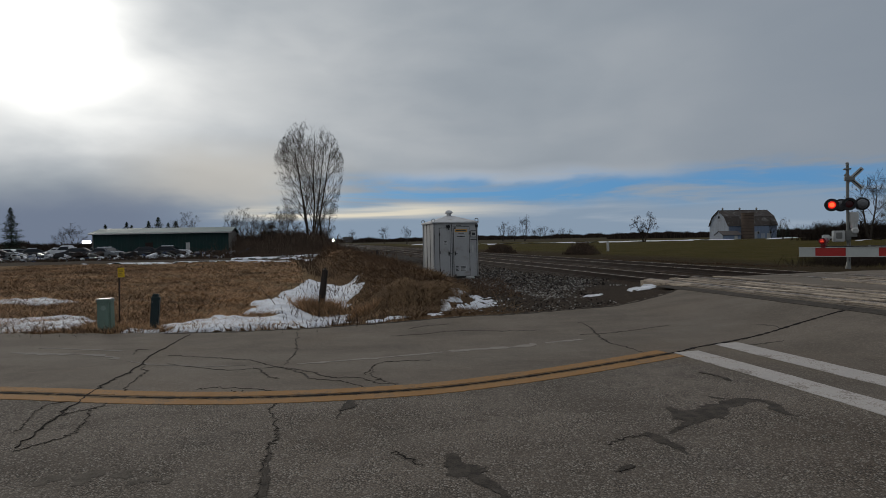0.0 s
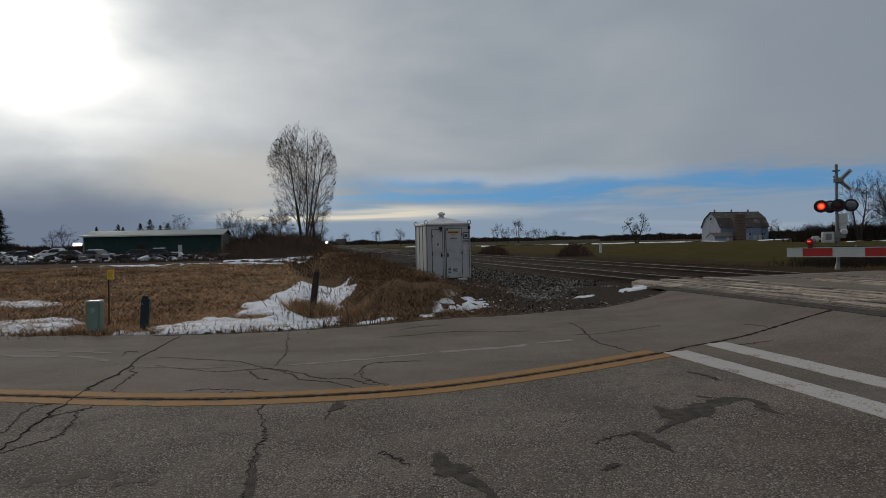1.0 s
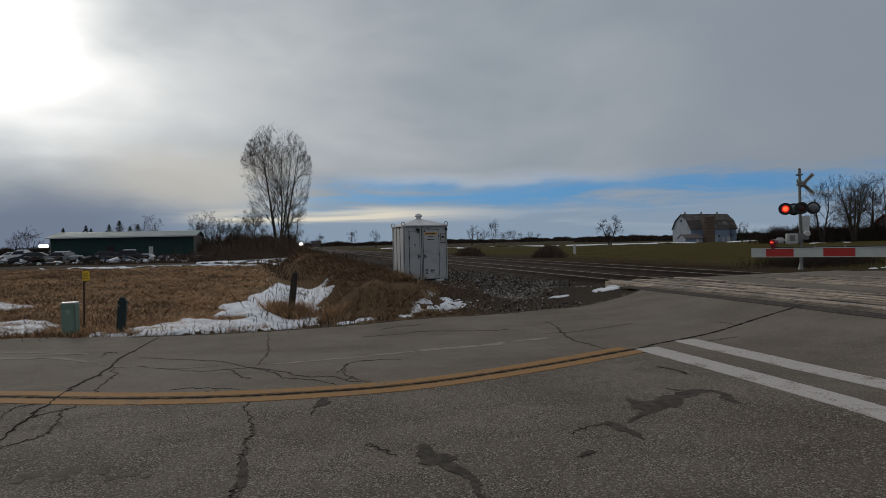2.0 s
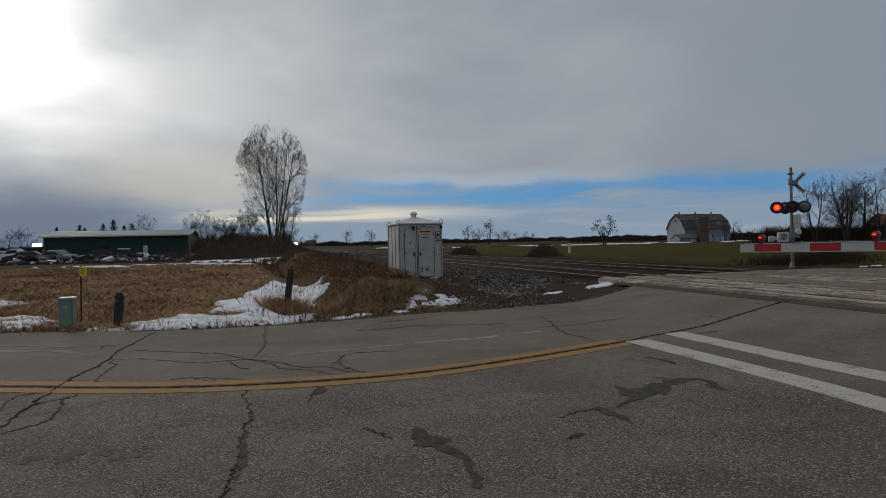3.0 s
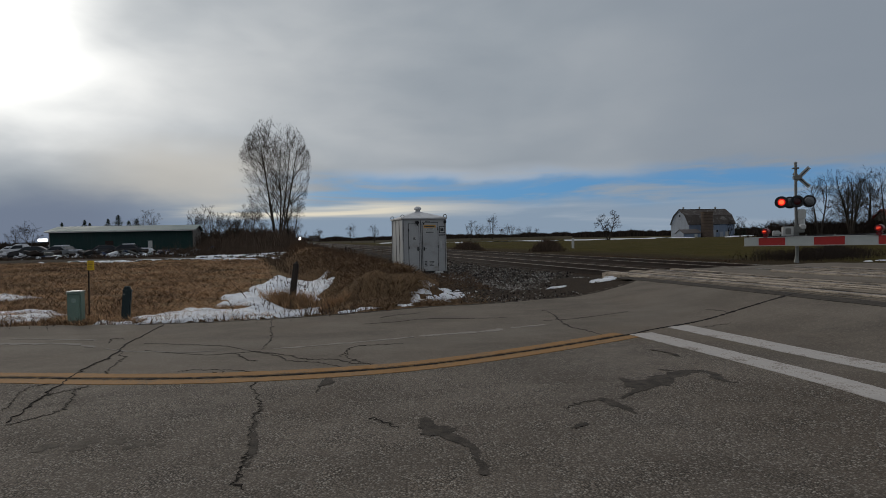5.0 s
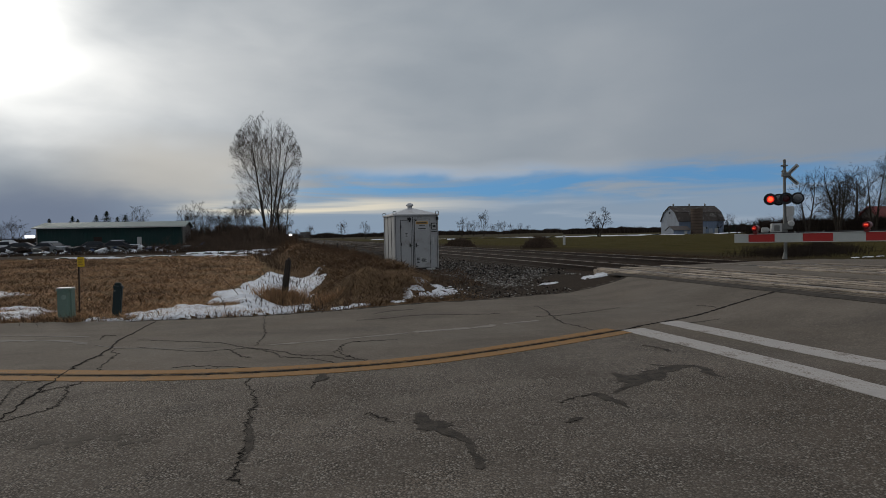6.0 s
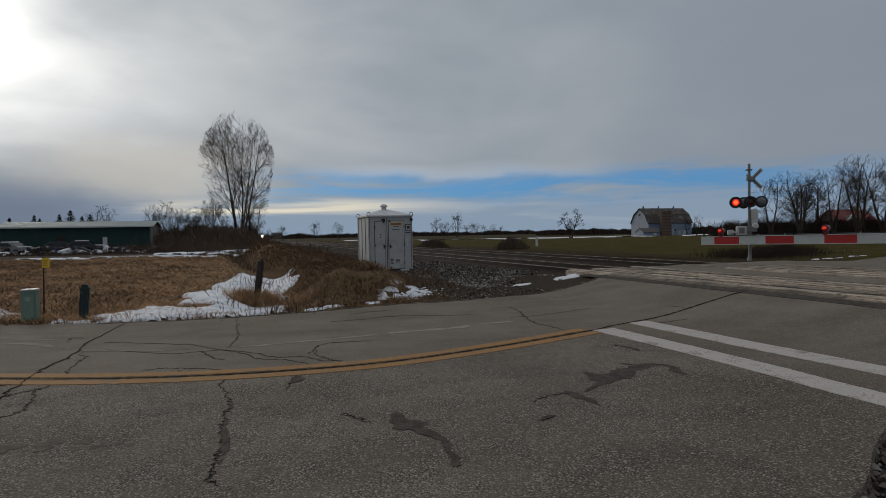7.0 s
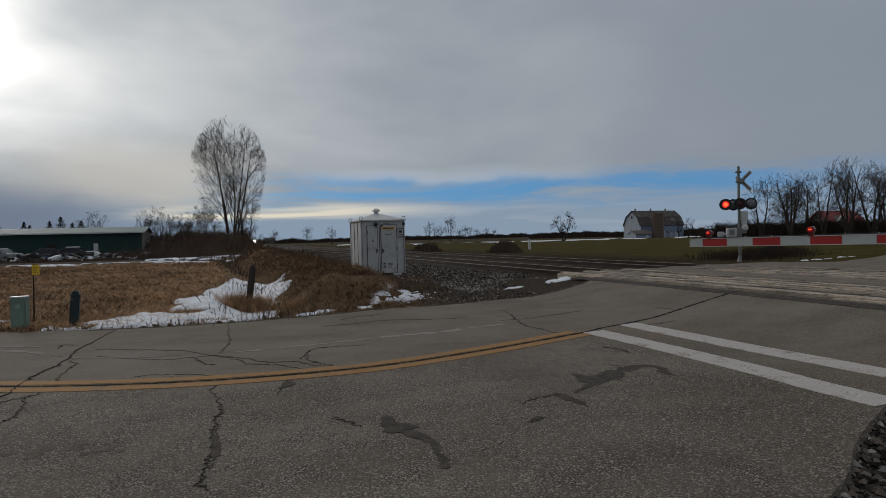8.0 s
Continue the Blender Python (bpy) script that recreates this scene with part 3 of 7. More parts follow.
ROAD_RING = EDGE_LEFT + EDGE_RIGHT[::-1]
DITCH = [(-2.45, 12.3), (-2.95, 14.8), (-3.5, 18.5), (-4.4, 23), (-7.2, 34), (-14, 58)]
BANK = [(-0.55, 14.6), (-0.9, 17.5), (-2.3, 23), (-5.0, 33), (-11.0, 58), (-24, 110)]


def land(x, y):
    """Height of the ground."""
    x, y = np.asarray(x, float), np.asarray(y, float)
    c = cross(x, y)
    z = -0.06 + 0.05 * wave(x, y, 6.0) + 0.03 * wave(x, y, 1.7, 2.0)
    z = z + 0.17 * smoothstep(c, 6.6, 9.4) - 0.20 * smoothstep(c, 17.2, 22)
    far = smoothstep(y, 60, 240) * smoothstep(c, 20, 60)
    z = z - 0.9 * far
    bank, ditch = line_gap(x, y, BANK), line_gap(x, y, DITCH)
    z = z + (0.62 + 0.15 * smoothstep(y, 22, 40)) * (1 - smoothstep(bank, 0.3, 1.75)) * (1 + 0.25 * wave(x, y, 1.3, 5))
    z = z - 0.30 * (1 - smoothstep(ditch, 0.15, 1.2))
    # the verge meets the asphalt a little below its edge
    edge = np.minimum(line_gap(x, y, EDGE_LEFT), line_gap(x, y, EDGE_RIGHT))
    on = inside(x, y, ROAD_RING)
    road = road_z(x, y)
    k = np.where(on, 0.0, smoothstep(edge, 0.35, 1.6))
    z = k * z + (1 - k) * (road - np.where(on, 0.14, 0.05))
    return z


def spaced(fine_lo, fine_hi, step, lo, hi, grow=1.16):
    mid = list(np.arange(fine_lo, fine_hi + step / 2, step))
    up, s = [mid[-1]], step
    while up[-1] < hi:
        s *= grow
        up.append(up[-1] + s)
    down, s = [mid[0]], step
    while down[-1] > lo:
        s *= grow
        down.append(down[-1] - s)
    return np.array(down[:0:-1] + mid + up[1:])


def sheet(name, xs, ys, height, material):
    gx, gy = np.meshgrid(xs, ys)
    gz = height(gx, gy)
    n, k = len(xs), len(ys)
    verts = np.stack([gx, gy, gz], -1).reshape(-1, 3)
    i = (np.arange(k - 1)[:, None] * n + np.arange(n - 1)).ravel()
    me = bpy.data.meshes.new(name)
    me.from_pydata(verts.tolist(), [], np.stack([i, i + 1, i + 1 + n, i + n], 1).tolist())
    me.materials.append(material)
    me.shade_smooth()
    return new(name, me)


ground = sheet("ground", spaced(-16, 14, 0.3, -2500, 2500), spaced(0, 32, 0.3, -400, 3000), land, GROUND)
tagged(ground, "flat winter ground of dead grass, cinders and a green field", "ground", kind="structure")


def resample(line, n):
    p = np.array(line, float)
    s = np.r_[0, np.cumsum(np.hypot(*np.diff(p, axis=0).T))]
    t = np.linspace(0, s[-1], n)
    return np.stack([np.interp(t, s, p[:, 0]), np.interp(t, s, p[:, 1])], 1)


def curve(line, per=8):
    """A rounded line through the given points."""
    p = [Vector((*q, 0)) for q in line]
    p = [p[0] * 2 - p[1]] + p + [p[-1] * 2 - p[-2]]
    out = []
    for a, b, c, d in zip(p, p[1:], p[2:], p[3:]):
        for i in range(per):
            t = i / per
            out.append(0.5 * (2 * b + (c - a) * t + (2 * a - 5 * b + 4 * c - d) * t * t + (3 * b - a - 3 * c + d) * t ** 3))
    out.append(p[-2])
    return [(q.x, q.y) for q in out]


def build_road():
    left, right = np.array(curve(EDGE_LEFT, 14)), np.array(curve(EDGE_RIGHT, 14))
    m, n = Mesh(), 44
    rows = len(left)
    ragged = 0.05 * np.sin(np.arange(rows) * 2.3) + 0.04 * np.sin(np.arange(rows) * 5.1)
    verts = []
    for i in range(rows):
        for k in range(n):
            t = k / (n - 1)
            x, y = left[i] * (1 - t) + right[i] * t
            if k == 0:
                y += ragged[i]
            crown = 0.0
            verts.append((x, y, float(road_z(x, y)) + crown))
        for end, k in ((left[i], 0), (right[i], n - 1)):
            x, y, z = verts[i * (n + 2) + k]
            verts.append((x, y + (0.06 if k == 0 else -0.06), z - 0.12))
    w = n + 2
    faces = []
    for i in range(rows - 1):
        for k in range(n - 1):
            faces.append((i * w + k, i * w + k + 1, (i + 1) * w + k + 1, (i + 1) * w + k))
        faces.append((i * w + n, i * w, (i + 1) * w, (i + 1) * w + n))
        faces.append((i * w + n - 1, i * w + n + 1, (i + 1) * w + n + 1, (i + 1) * w + n - 1))
    return part("road", m.add(verts, faces), ASPHALT)


road = tagged(build_road(), "old cracked grey asphalt road bending towards a level crossing", "road", kind="structure")


def ribbon(line, widths, lift, wobble=0.0, shift=0.0, drop=0.0):
    """A flat strip on the road along a line; widths one number or one a point."""
    p = np.array(line, float)
    d = np.gradient(p, axis=0)
    d /= np.hypot(*d.T)[:, None] + 1e-9
    nrm = np.stack([-d[:, 1], d[:, 0]], 1)
    w = np.broadcast_to(np.asarray(widths, float), (len(p),)) * (1 + wobble * rng.uniform(-1, 1, len(p)))
    a, b = p + nrm * (shift + w / 2)[:, None], p + nrm * (shift - w / 2)[:, None]
    m = Mesh()
    za, zb = road_z(*a.T) + lift, road_z(*b.T) + lift
    verts = [(x, y, z) for (x, y), z in zip(a, za)] + [(x, y, z) for (x, y), z in zip(b, zb)]
    verts += [(x, y, z - lift - 0.004) for x, y, z in verts]
    n = len(p)
    faces = [(i, i + 1, n + i + 1, n + i) for i in range(n - 1)]
    faces += [(2 * n + i, 2 * n + i + 1, i + 1, i) for i in range(n - 1)] + [(n + i, n + i + 1, 3 * n + i + 1, 3 * n + i) for i in range(n - 1)]
    return m.add(verts, faces)


centre = curve(CENTRE, 24)
part("centre_line", ribbon(centre, 0.165, 0.006, 0.10, 0.142), YELLOW, road, "worn yellow painted line")
part("centre_line", ribbon(centre, 0.165, 0.006, 0.10, -0.148), YELLOW, road, "worn yellow painted line")
part("joint_seal", ribbon(centre, 0.15, 0.003, 0.3, -0.01), JOINT, road, "soiled brown strip between the yellow lines")
part("joint_crack", ribbon(curve(CENTRE[3:] + [(3.5, 7.87), (4.08, 8.2), (4.62, 8.52), (5.37, 8.85), (6.12, 9.1), (6.9, 9.4)], 20), 0.034, 0.007, 0.9, 0.0), TAR, road, "open joint along the middle of the road")
part("stop_line", ribbon(curve([(3.24, 7.60), (3.36, 7.14), (3.60, 6.25), (3.77, 5.55), (3.93, 4.85), (4.03, 4.26), (4.18, 3.62)], 12), 0.385, 0.005, 0.03), WHITE, road, "worn white painted bar")
part("stop_line", ribbon(curve([(4.03, 8.12), (4.20, 7.45), (4.36, 6.85), (4.53, 6.15), (4.83, 5.15), (5.05, 4.40)], 12), 0.40, 0.005, 0.03), WHITE, road, "worn white painted bar")


def jagged(line, per=7, rough=0.05):
    p = np.array(curve(line, per))
    return p + rng.normal(0, rough, p.shape) * np.r_[0, np.ones(len(p) - 2), 0][:, None]


def crack(line, wide):
    """An open crack that wanders, thins out at its ends and swells here and there."""
    p = jagged(line, 9, 0.017)
    t = np.linspace(0, 1, len(p))
    swell = 0.7 + 0.5 * wave(p[:, 0], p[:, 1], 0.16, wide * 100)
    w = wide * (0.20 + 0.45 * np.sin(np.pi * np.clip(t, 0.04, 0.96)) ** 0.5) * swell
    over = wide > 0.05
    ob = part("crack", ribbon(p, w * 0.5, 0.0085 if over else 0.0042, 0.6), TAR, road, "tar-dark open crack")
    if wide >= 0.02:
        part("crack_edge", ribbon(p, (0.012 + wide * 0.8) * (0.5 + 0.5 * swell) * (0.25 + 0.75 * np.sin(np.pi * t)), 0.0022, 0.45), FADED_TAR, ob, "dark worn rim of the crack")


crack([(-4.51, 10.02), (-4.39, 9.17), (-4.22, 8.08), (-4.01, 7.24), (-3.94, 6.6), (-3.83, 5.98), (-3.69, 5.42), (-3.57, 4.95), (-3.45, 4.49)], 0.052)
crack([(-4.17, 7.71), (-3.79, 7.14), (-3.73, 6.87), (-3.58, 6.32), (-3.45, 5.95)], 0.022)
crack([(-3.45, 5.76), (-3.45, 5.57), (-3.58, 5.46), (-3.65, 5.31), (-3.59, 5.03)], 0.02)
crack([(-3.45, 5.57), (-3.44, 5.42), (-3.31, 5.17), (-3.2, 4.87), (-3.25, 4.67), (-3.34, 4.53), (-3.39, 4.4)], 0.022)
crack([(-3.85, 5.82), (-4.03, 5.74), (-3.98, 5.46), (-3.83, 5.12), (-3.72, 4.85)], 0.022)
crack([(-3.99, 8.13), (-3.53, 8.0), (-3.08, 7.84), (-2.62, 7.64), (-2.21, 7.26), (-1.87, 7.06), (-1.6, 6.85), (-1.32, 6.61), (-1.0, 6.56), (-0.77, 6.31), (-0.52, 6.24)], 0.024)
crack([(-3.72, 7.56), (-2.81, 7.12), (-2.33, 7.17), (-2.12, 7.21), (-1.75, 6.87), (-1.6, 6.59), (-1.33, 6.49), (-1.03, 6.29), (-0.81, 6.03)], 0.024)
crack([(-2.46, 7.23), (-2.29, 7.03), (-2.09, 6.7), (-1.95, 6.62)], 0.02)
crack([(-2.63, 10.17), (-2.41, 9.18), (-2.2, 8.4), (-2.14, 7.89), (-2.1, 7.36)], 0.02)
crack([(-0.95, 6.71), (-0.93, 7.08), (-0.81, 7.37), (-0.58, 7.41), (-0.19, 7.46)], 0.018)
crack([(-0.93, 7.08), (-0.84, 6.56), (-0.64, 6.32), (-0.48, 6.04)], 0.02)
crack([(-2.73, 6.19), (-2.56, 6.25), (-2.15, 6.16), (-1.81, 6.05)], 0.014)
crack([(-0.92, 5.95), (-0.96, 5.73), (-0.96, 5.41), (-0.99, 5.06)], 0.022)
crack([(-1.71, 5.74), (-1.68, 5.51), (-1.66, 5.36), (-1.52, 4.99), (-1.4, 4.63), (-1.39, 4.4), (-1.35, 4.18), (-1.29, 3.93), (-1.23, 3.75), (-1.21, 3.54), (-1.18, 3.35), (-1.16, 3.18), (-1.15, 3.08), (-1.07, 2.98)], 0.03)
crack([(2.45, 10.43), (2.53, 9.93), (2.44, 9.11), (2.42, 8.45), (2.58, 7.95), (2.73, 7.45)], 0.045)
crack([(-0.89, 9.35), (-0.32, 9.49), (0.18, 9.72), (1.17, 9.58), (1.63, 9.62)], 0.018)
crack([(5.1, 9.28), (5.23, 9.09), (5.28, 8.81)], 0.02)
crack([(3.91, 7.74), (4.44, 8.0), (4.91, 8.17)], 0.022)
crack([(2.89, 6.47), (3.02, 6.28), (3.06, 6.08)], 0.025)
crack([(1.22, 4.28), (1.34, 4.39), (1.48, 4.44), (1.62, 4.47)], 0.02)
crack([(-0.42, 4.23), (-0.28, 4.12), (-0.18, 3.96)], 0.035)
crack([(1.16, 3.81), (1.28, 3.88)], 0.03)
crack([(-4.58, 8.28), (-4.69, 8.66), (-4.49, 8.58)], 0.016)
crack([(-0.64, 10.03), (-0.45, 10.28), (0.09, 10.55)], 0.012)
crack([(2.17, 9.1), (2.68, 9.19), (3.27, 9.48), (3.93, 9.85)], 0.014)
crack([(-2.33, 6.13), (-2.23, 6.01), (-2.19, 6.11)], 0.014)


def blotch(line, widths, material, lift, label, name, rough=0.8, step=0.025, grain=0.09):
    """A flat patch on the road with a broken outline, along a line."""
    p = np.array(curve(line, 8))
    w = np.interp(np.linspace(0, 1, len(p)), np.linspace(0, 1, len(widths)), widths)
    pad = max(widths) + 0.1
    xs, ys = np.arange(p[:, 0].min() - pad, p[:, 0].max() + pad, step), np.arange(p[:, 1].min() - pad, p[:, 1].max() + pad, step)
    gx, gy = np.meshgrid(xs, ys)
    m = np.full(gx.shape, -9.0)
    for (px, py), r in zip(p, w):
        m = np.maximum(m, 1 - np.hypot(gx - px, gy - py) / r)
    m = m + rough * rough_noise(gx, gy, grain * 2.5, len(line) + widths[0], 4) - 0.1
    n = len(xs)
    i = (np.arange(len(ys) - 1)[:, None] * n + np.arange(n - 1)).ravel()
    quads = np.stack([i, i + 1, i + 1 + n, i + n], 1)
    quads = quads[(m.ravel()[quads] > 0).all(1)]
    used, back = np.unique(quads, return_inverse=True)
    z = road_z(gx, gy) + lift
    me = bpy.data.meshes.new(name)
    me.from_pydata(np.stack([gx, gy, z], -1).reshape(-1, 3)[used].tolist(), [], back.reshape(-1, 4).tolist())
    me.materials.append(material)
    ob = new(name, me)
    ob.parent = road
    return tagged(ob, label)


STAINS = [
    ([(2.04, 5.26), (2.02, 4.98), (2.05, 4.85), (2.22, 4.93), (2.44, 5.04), (2.66, 5.26), (2.88, 5.34), (3.0, 5.28), (2.98, 5.03), (3.0, 4.88), (3.24, 4.84)], (0.05, 0.09, 0.13, 0.19, 0.19, 0.13, 0.08, 0.08, 0.07, 0.05, 0.02)),
    ([(2.56, 5.48), (2.67, 5.40), (2.8, 5.36)], (0.03, 0.06, 0.07)),
    ([(1.76, 4.48), (2.02, 4.72), (2.2, 4.87)], (0.03, 0.07, 0.12)),
    ([(1.60, 4.49), (1.65, 4.35), (1.71, 4.25), (1.74, 4.08)], (0.06, 0.07, 0.06, 0.03)),
    ([(0.03, 4.14), (0.11, 3.9), (0.22, 3.69), (0.33, 3.5), (0.36, 3.27), (0.38, 3.05)], (0.05, 0.12, 0.08, 0.06, 0.04, 0.03)),
    ([(-1.36, 4.32), (-1.3, 4.05), (-1.22, 3.75), (-1.17, 3.49), (-1.16, 3.33)], (0.03, 0.07, 0.075, 0.07, 0.04)),
    ([(-0.96, 5.66), (-0.94, 5.48), (-0.98, 5.32)], (0.04, 0.10, 0.05)),
    ([(1.14, 3.79), (1.28, 3.88)], (0.03, 0.04)),
    ([(2.92, 6.45), (3.02, 6.28), (3.06, 6.05)], (0.04, 0.05, 0.03)),
    ([(-0.40, 4.20), (-0.28, 4.12), (-0.20, 3.98)], (0.03, 0.06, 0.03)),
]
for i, (n_line, wide) in enumerate(STAINS):
    blotch(n_line, [w * (0.5 if i in (5, 9) else 1.0 if i == 4 else 0.84) for w in wide], DAMP, 0.0022 + 0.0005 * i, "dark damp tar patch", "damp_patch", rough=0.62, step=0.016, grain=0.06)
blotch([(-2.75, 3.86), (-2.42, 3.93), (-2.11, 3.86), (-1.9, 3.78)], [0.06, 0.13, 0.12, 0.05], FADED_TAR, 0.0022, "faint dark patch worn into the road", "damp_patch", rough=1.3, step=0.018, grain=0.05)
for stretch_line, wide in (([(-1.94, 7.37), (-1.36, 7.52), (-0.68, 7.71), (-0.04, 7.93)], 0.10), ([(0.08, 7.97), (0.42, 8.08), (0.99, 8.2), (1.35, 8.36)], 0.17), ([(1.5, 8.46), (1.8, 8.56), (2.1, 8.66)], 0.13)):
    worn_line = jagged(stretch_line, 8, 0.012)
    part("edge_line", ribbon(worn_line, wide * (0.7 + 0.4 * wave(worn_line[:, 0], worn_line[:, 1], 0.22)), 0.004, 0.5), FADED, road, "old white line, nearly worn away")
for stretch_line, wide in (([(-6.6, 8.6), (-5.9, 8.42), (-5.2, 8.32), (-4.6, 7.96)], 0.16), ([(-4.4, 7.8), (-3.95, 7.56), (-3.27, 7.37), (-2.6, 7.36)], 0.05), ([(-6.4, 8.95), (-5.6, 8.75), (-4.9, 8.55)], 0.07)):
    worn_line = jagged(stretch_line, 8, 0.016)
    part("grit_streak", ribbon(worn_line, wide * (0.65 + 0.5 * wave(worn_line[:, 0], worn_line[:, 1], 0.3, 2.0)), 0.004, 0.6), GRIT, road, "pale grit beside the worn edge line")
SOIL = mat("wet_verge_soil", (0.040, 0.031, 0.024), 0.95, vary=0.5, scale=5, grain=50, bump=0.7, depth=0.01, spec=0.08)
rim = jagged([(x, y - 0.07) for x, y in EDGE_LEFT[5:15]], 9, 0.02)
part("crumbled_edge", ribbon(rim, 0.13 * (0.75 + 0.5 * wave(rim[:, 0], rim[:, 1], 0.35, 3.0)), 0.003, 0.4), SOIL, road, "dark soil washed over the broken road edge")
part("tar_strip", ribbon(curve([(5.45, 14.2), (5.95, 12.4), (6.75, 9.2), (7.35, 6.6)], 10), 0.34, 0.0085, 0.08), DAMP, road, "dark tar strip beside the crossing panels")

# ---------------------------------------------------------------- railway


def track_x(y, c):
    return c - 0.25 * y + 18.0 * (np.maximum(0, np.asarray(y, float) - 100) / 400) ** 2


def build_track(c0, label):
    mid_y = 15.0
    track = thing("railway_track", (float(track_x(mid_y, c0)), mid_y, 0.0), label, "railway track", "railway tracks", "structure")
    ox, oy = track.location.x, track.location.y
    ys = np.r_[np.arange(-30, 100, 5.0), np.arange(100, 520, 20.0)]
    for s in (-0.74, 0.74):
        prof = [(-0.07, 0.10), (0.07, 0.10), (0.07, 0.125), (0.012, 0.14), (0.012, 0.235), (0.036, 0.245), (0.036, 0.285), (-0.036, 0.285), (-0.036, 0.245), (-0.012, 0.235), (-0.012, 0.14), (-0.07, 0.125)]
        m, top, k = Mesh(), Mesh(), len(prof)
        verts, tv = [], []
        for y in ys:
            x = float(track_x(y, c0 + s * 1.031))
            verts += [(x + px - ox, y - oy, pz + 0.02) for px, pz in prof]
            tv += [(x - 0.035 - ox, y - oy, 0.306), (x + 0.035 - ox, y - oy, 0.306), (x + 0.035 - ox, y - oy, 0.309), (x - 0.035 - ox, y - oy, 0.309)]
        m.add(verts, [(i * k + j, i * k + (j + 1) % k, (i + 1) * k + (j + 1) % k, (i + 1) * k + j) for i in range(len(ys) - 1) for j in range(k)])
        top.add(tv, [(i * 4 + j, i * 4 + (j + 1) % 4, (i + 1) * 4 + (j + 1) % 4, (i + 1) * 4 + j) for i in range(len(ys) - 1) for j in range(4)])
        rail = part("rail", m, SHADED_RUST, track, "rusty steel rail")
        part("running_surface", top, SHINE, rail, "polished rail top")
    tie = None
    for i, y in enumerate(np.arange(16.6, 62, 0.56)):
        if tie is None:
            tie = Mesh().soft_box((-1.3, -0.11, -0.09), (1.3, 0.11, 0.09), 0.02).data("tie", TIE)
        ob = new("tie", tie)
        ob.parent = track
        ob.matrix_basis = pose(float(track_x(y, c0)) - ox, y - oy, 0.035 + 0.01 * math.sin(i * 7), 0, 0, 14 + 1.5 * math.sin(i * 3.3))
    return track


build_track(10.8, "near railway track with rusty rails on dark ballast")
build_track(14.9, "far railway track with rusty rails on dark ballast")


def build_crossing(c0, label):
    """Concrete panels level with the rails, with rubber strips at the rails."""
    cx = thing("level_crossing", (float(track_x(13.0, c0)), 13.0, 0.0), label, "level crossing", "crossing surfaces", "structure", 14.036)
    panel = {}
    for lane, (a, b) in enumerate(((-1.42, -1.155), (-1.125, -0.86), (-0.62, -0.325), (-0.295, -0.015), (0.015, 0.295), (0.325, 0.62), (0.86, 1.125), (1.155, 1.42))):
        for i in range(5):
            lo = -7.0 + i * 2.02 + 0.3 * (lane % 2) + (c0 - 10.8) * -0.25
            if lane not in panel:
                panel[lane] = Mesh().soft_box((a, 0.012, 0.05), (b, 2.008, 0.318), 0.018).data("panel", CONCRETE)
            ob = new("panel", panel[lane])
            ob.parent = cx
            ob.matrix_basis = pose(0, lo, 0.006 * math.sin(i * 5 + lane * 2), 0.1 * math.sin(i * 3 + lane), 0, 0)
    for a, b in ((-0.855, -0.775), (-0.70, -0.625), (0.625, 0.70), (0.775, 0.855)):
        part("rubber_strip", Mesh().soft_box((a, -7.0, 0.05), (b, 3.1, 0.309), 0.01), RUBBER, cx, "dark rubber strip beside the rail")
    return cx


build_crossing(10.8, "worn concrete panels of a level crossing")
build_crossing(14.9, "worn concrete panels of the second track's crossing")


def scatter_stones(n, lo_c, hi_c, lo_y, hi_y, seed, size=(0.025, 0.06), gap=0.25, material=STONE, label="loose dark grey crushed stone beside the rails"):
    r = np.random.default_rng(seed)
    c, y = r.uniform(lo_c, hi_c, n), lo_y + (hi_y - lo_y) * r.random(n) ** 1.6
    x = c - 0.25 * y
    keep = ~inside(x, y, ROAD_RING) & (line_gap(x, y, EDGE_LEFT) > gap * (1 + 0.5 * wave(x, y, 0.8, seed)))
    x, y = x[keep], y[keep]
    z, s = land(x, y), r.uniform(*size, len(x))
    base = np.array([(1, 0, 0), (-1, 0.2, 0), (0, 1, 0.1), (0.1, -1, 0), (0, 0.1, 0.8), (0, 0, -0.5)])
    faces = [(0, 2, 4), (2, 1, 4), (1, 3, 4), (3, 0, 4), (2, 0, 5), (1, 2, 5), (3, 1, 5), (0, 3, 5)]
    p = base[None] * (1 + 0.35 * r.uniform(-1, 1, (len(x), 6, 1))) * s[:, None, None]
    a = r.uniform(0, 6.28, len(x))
    ca, sa = np.cos(a)[:, None], np.sin(a)[:, None]
    p = np.stack([p[..., 0] * ca - p[..., 1] * sa, p[..., 0] * sa + p[..., 1] * ca, p[..., 2]], -1) + np.stack([x, y, z + 0.3 * s], -1)[:, None]
    verts = p.reshape(-1, 3)
    f = (np.array(faces)[None] + 6 * np.arange(len(x))[:, None, None]).reshape(-1, 3)
    me = bpy.data.meshes.new("ballast")
    me.from_pydata(verts.tolist(), [], f.tolist())
    me.materials.append(material)
    return tagged(new("ballast", me), label, "ballast", kind="stuff")


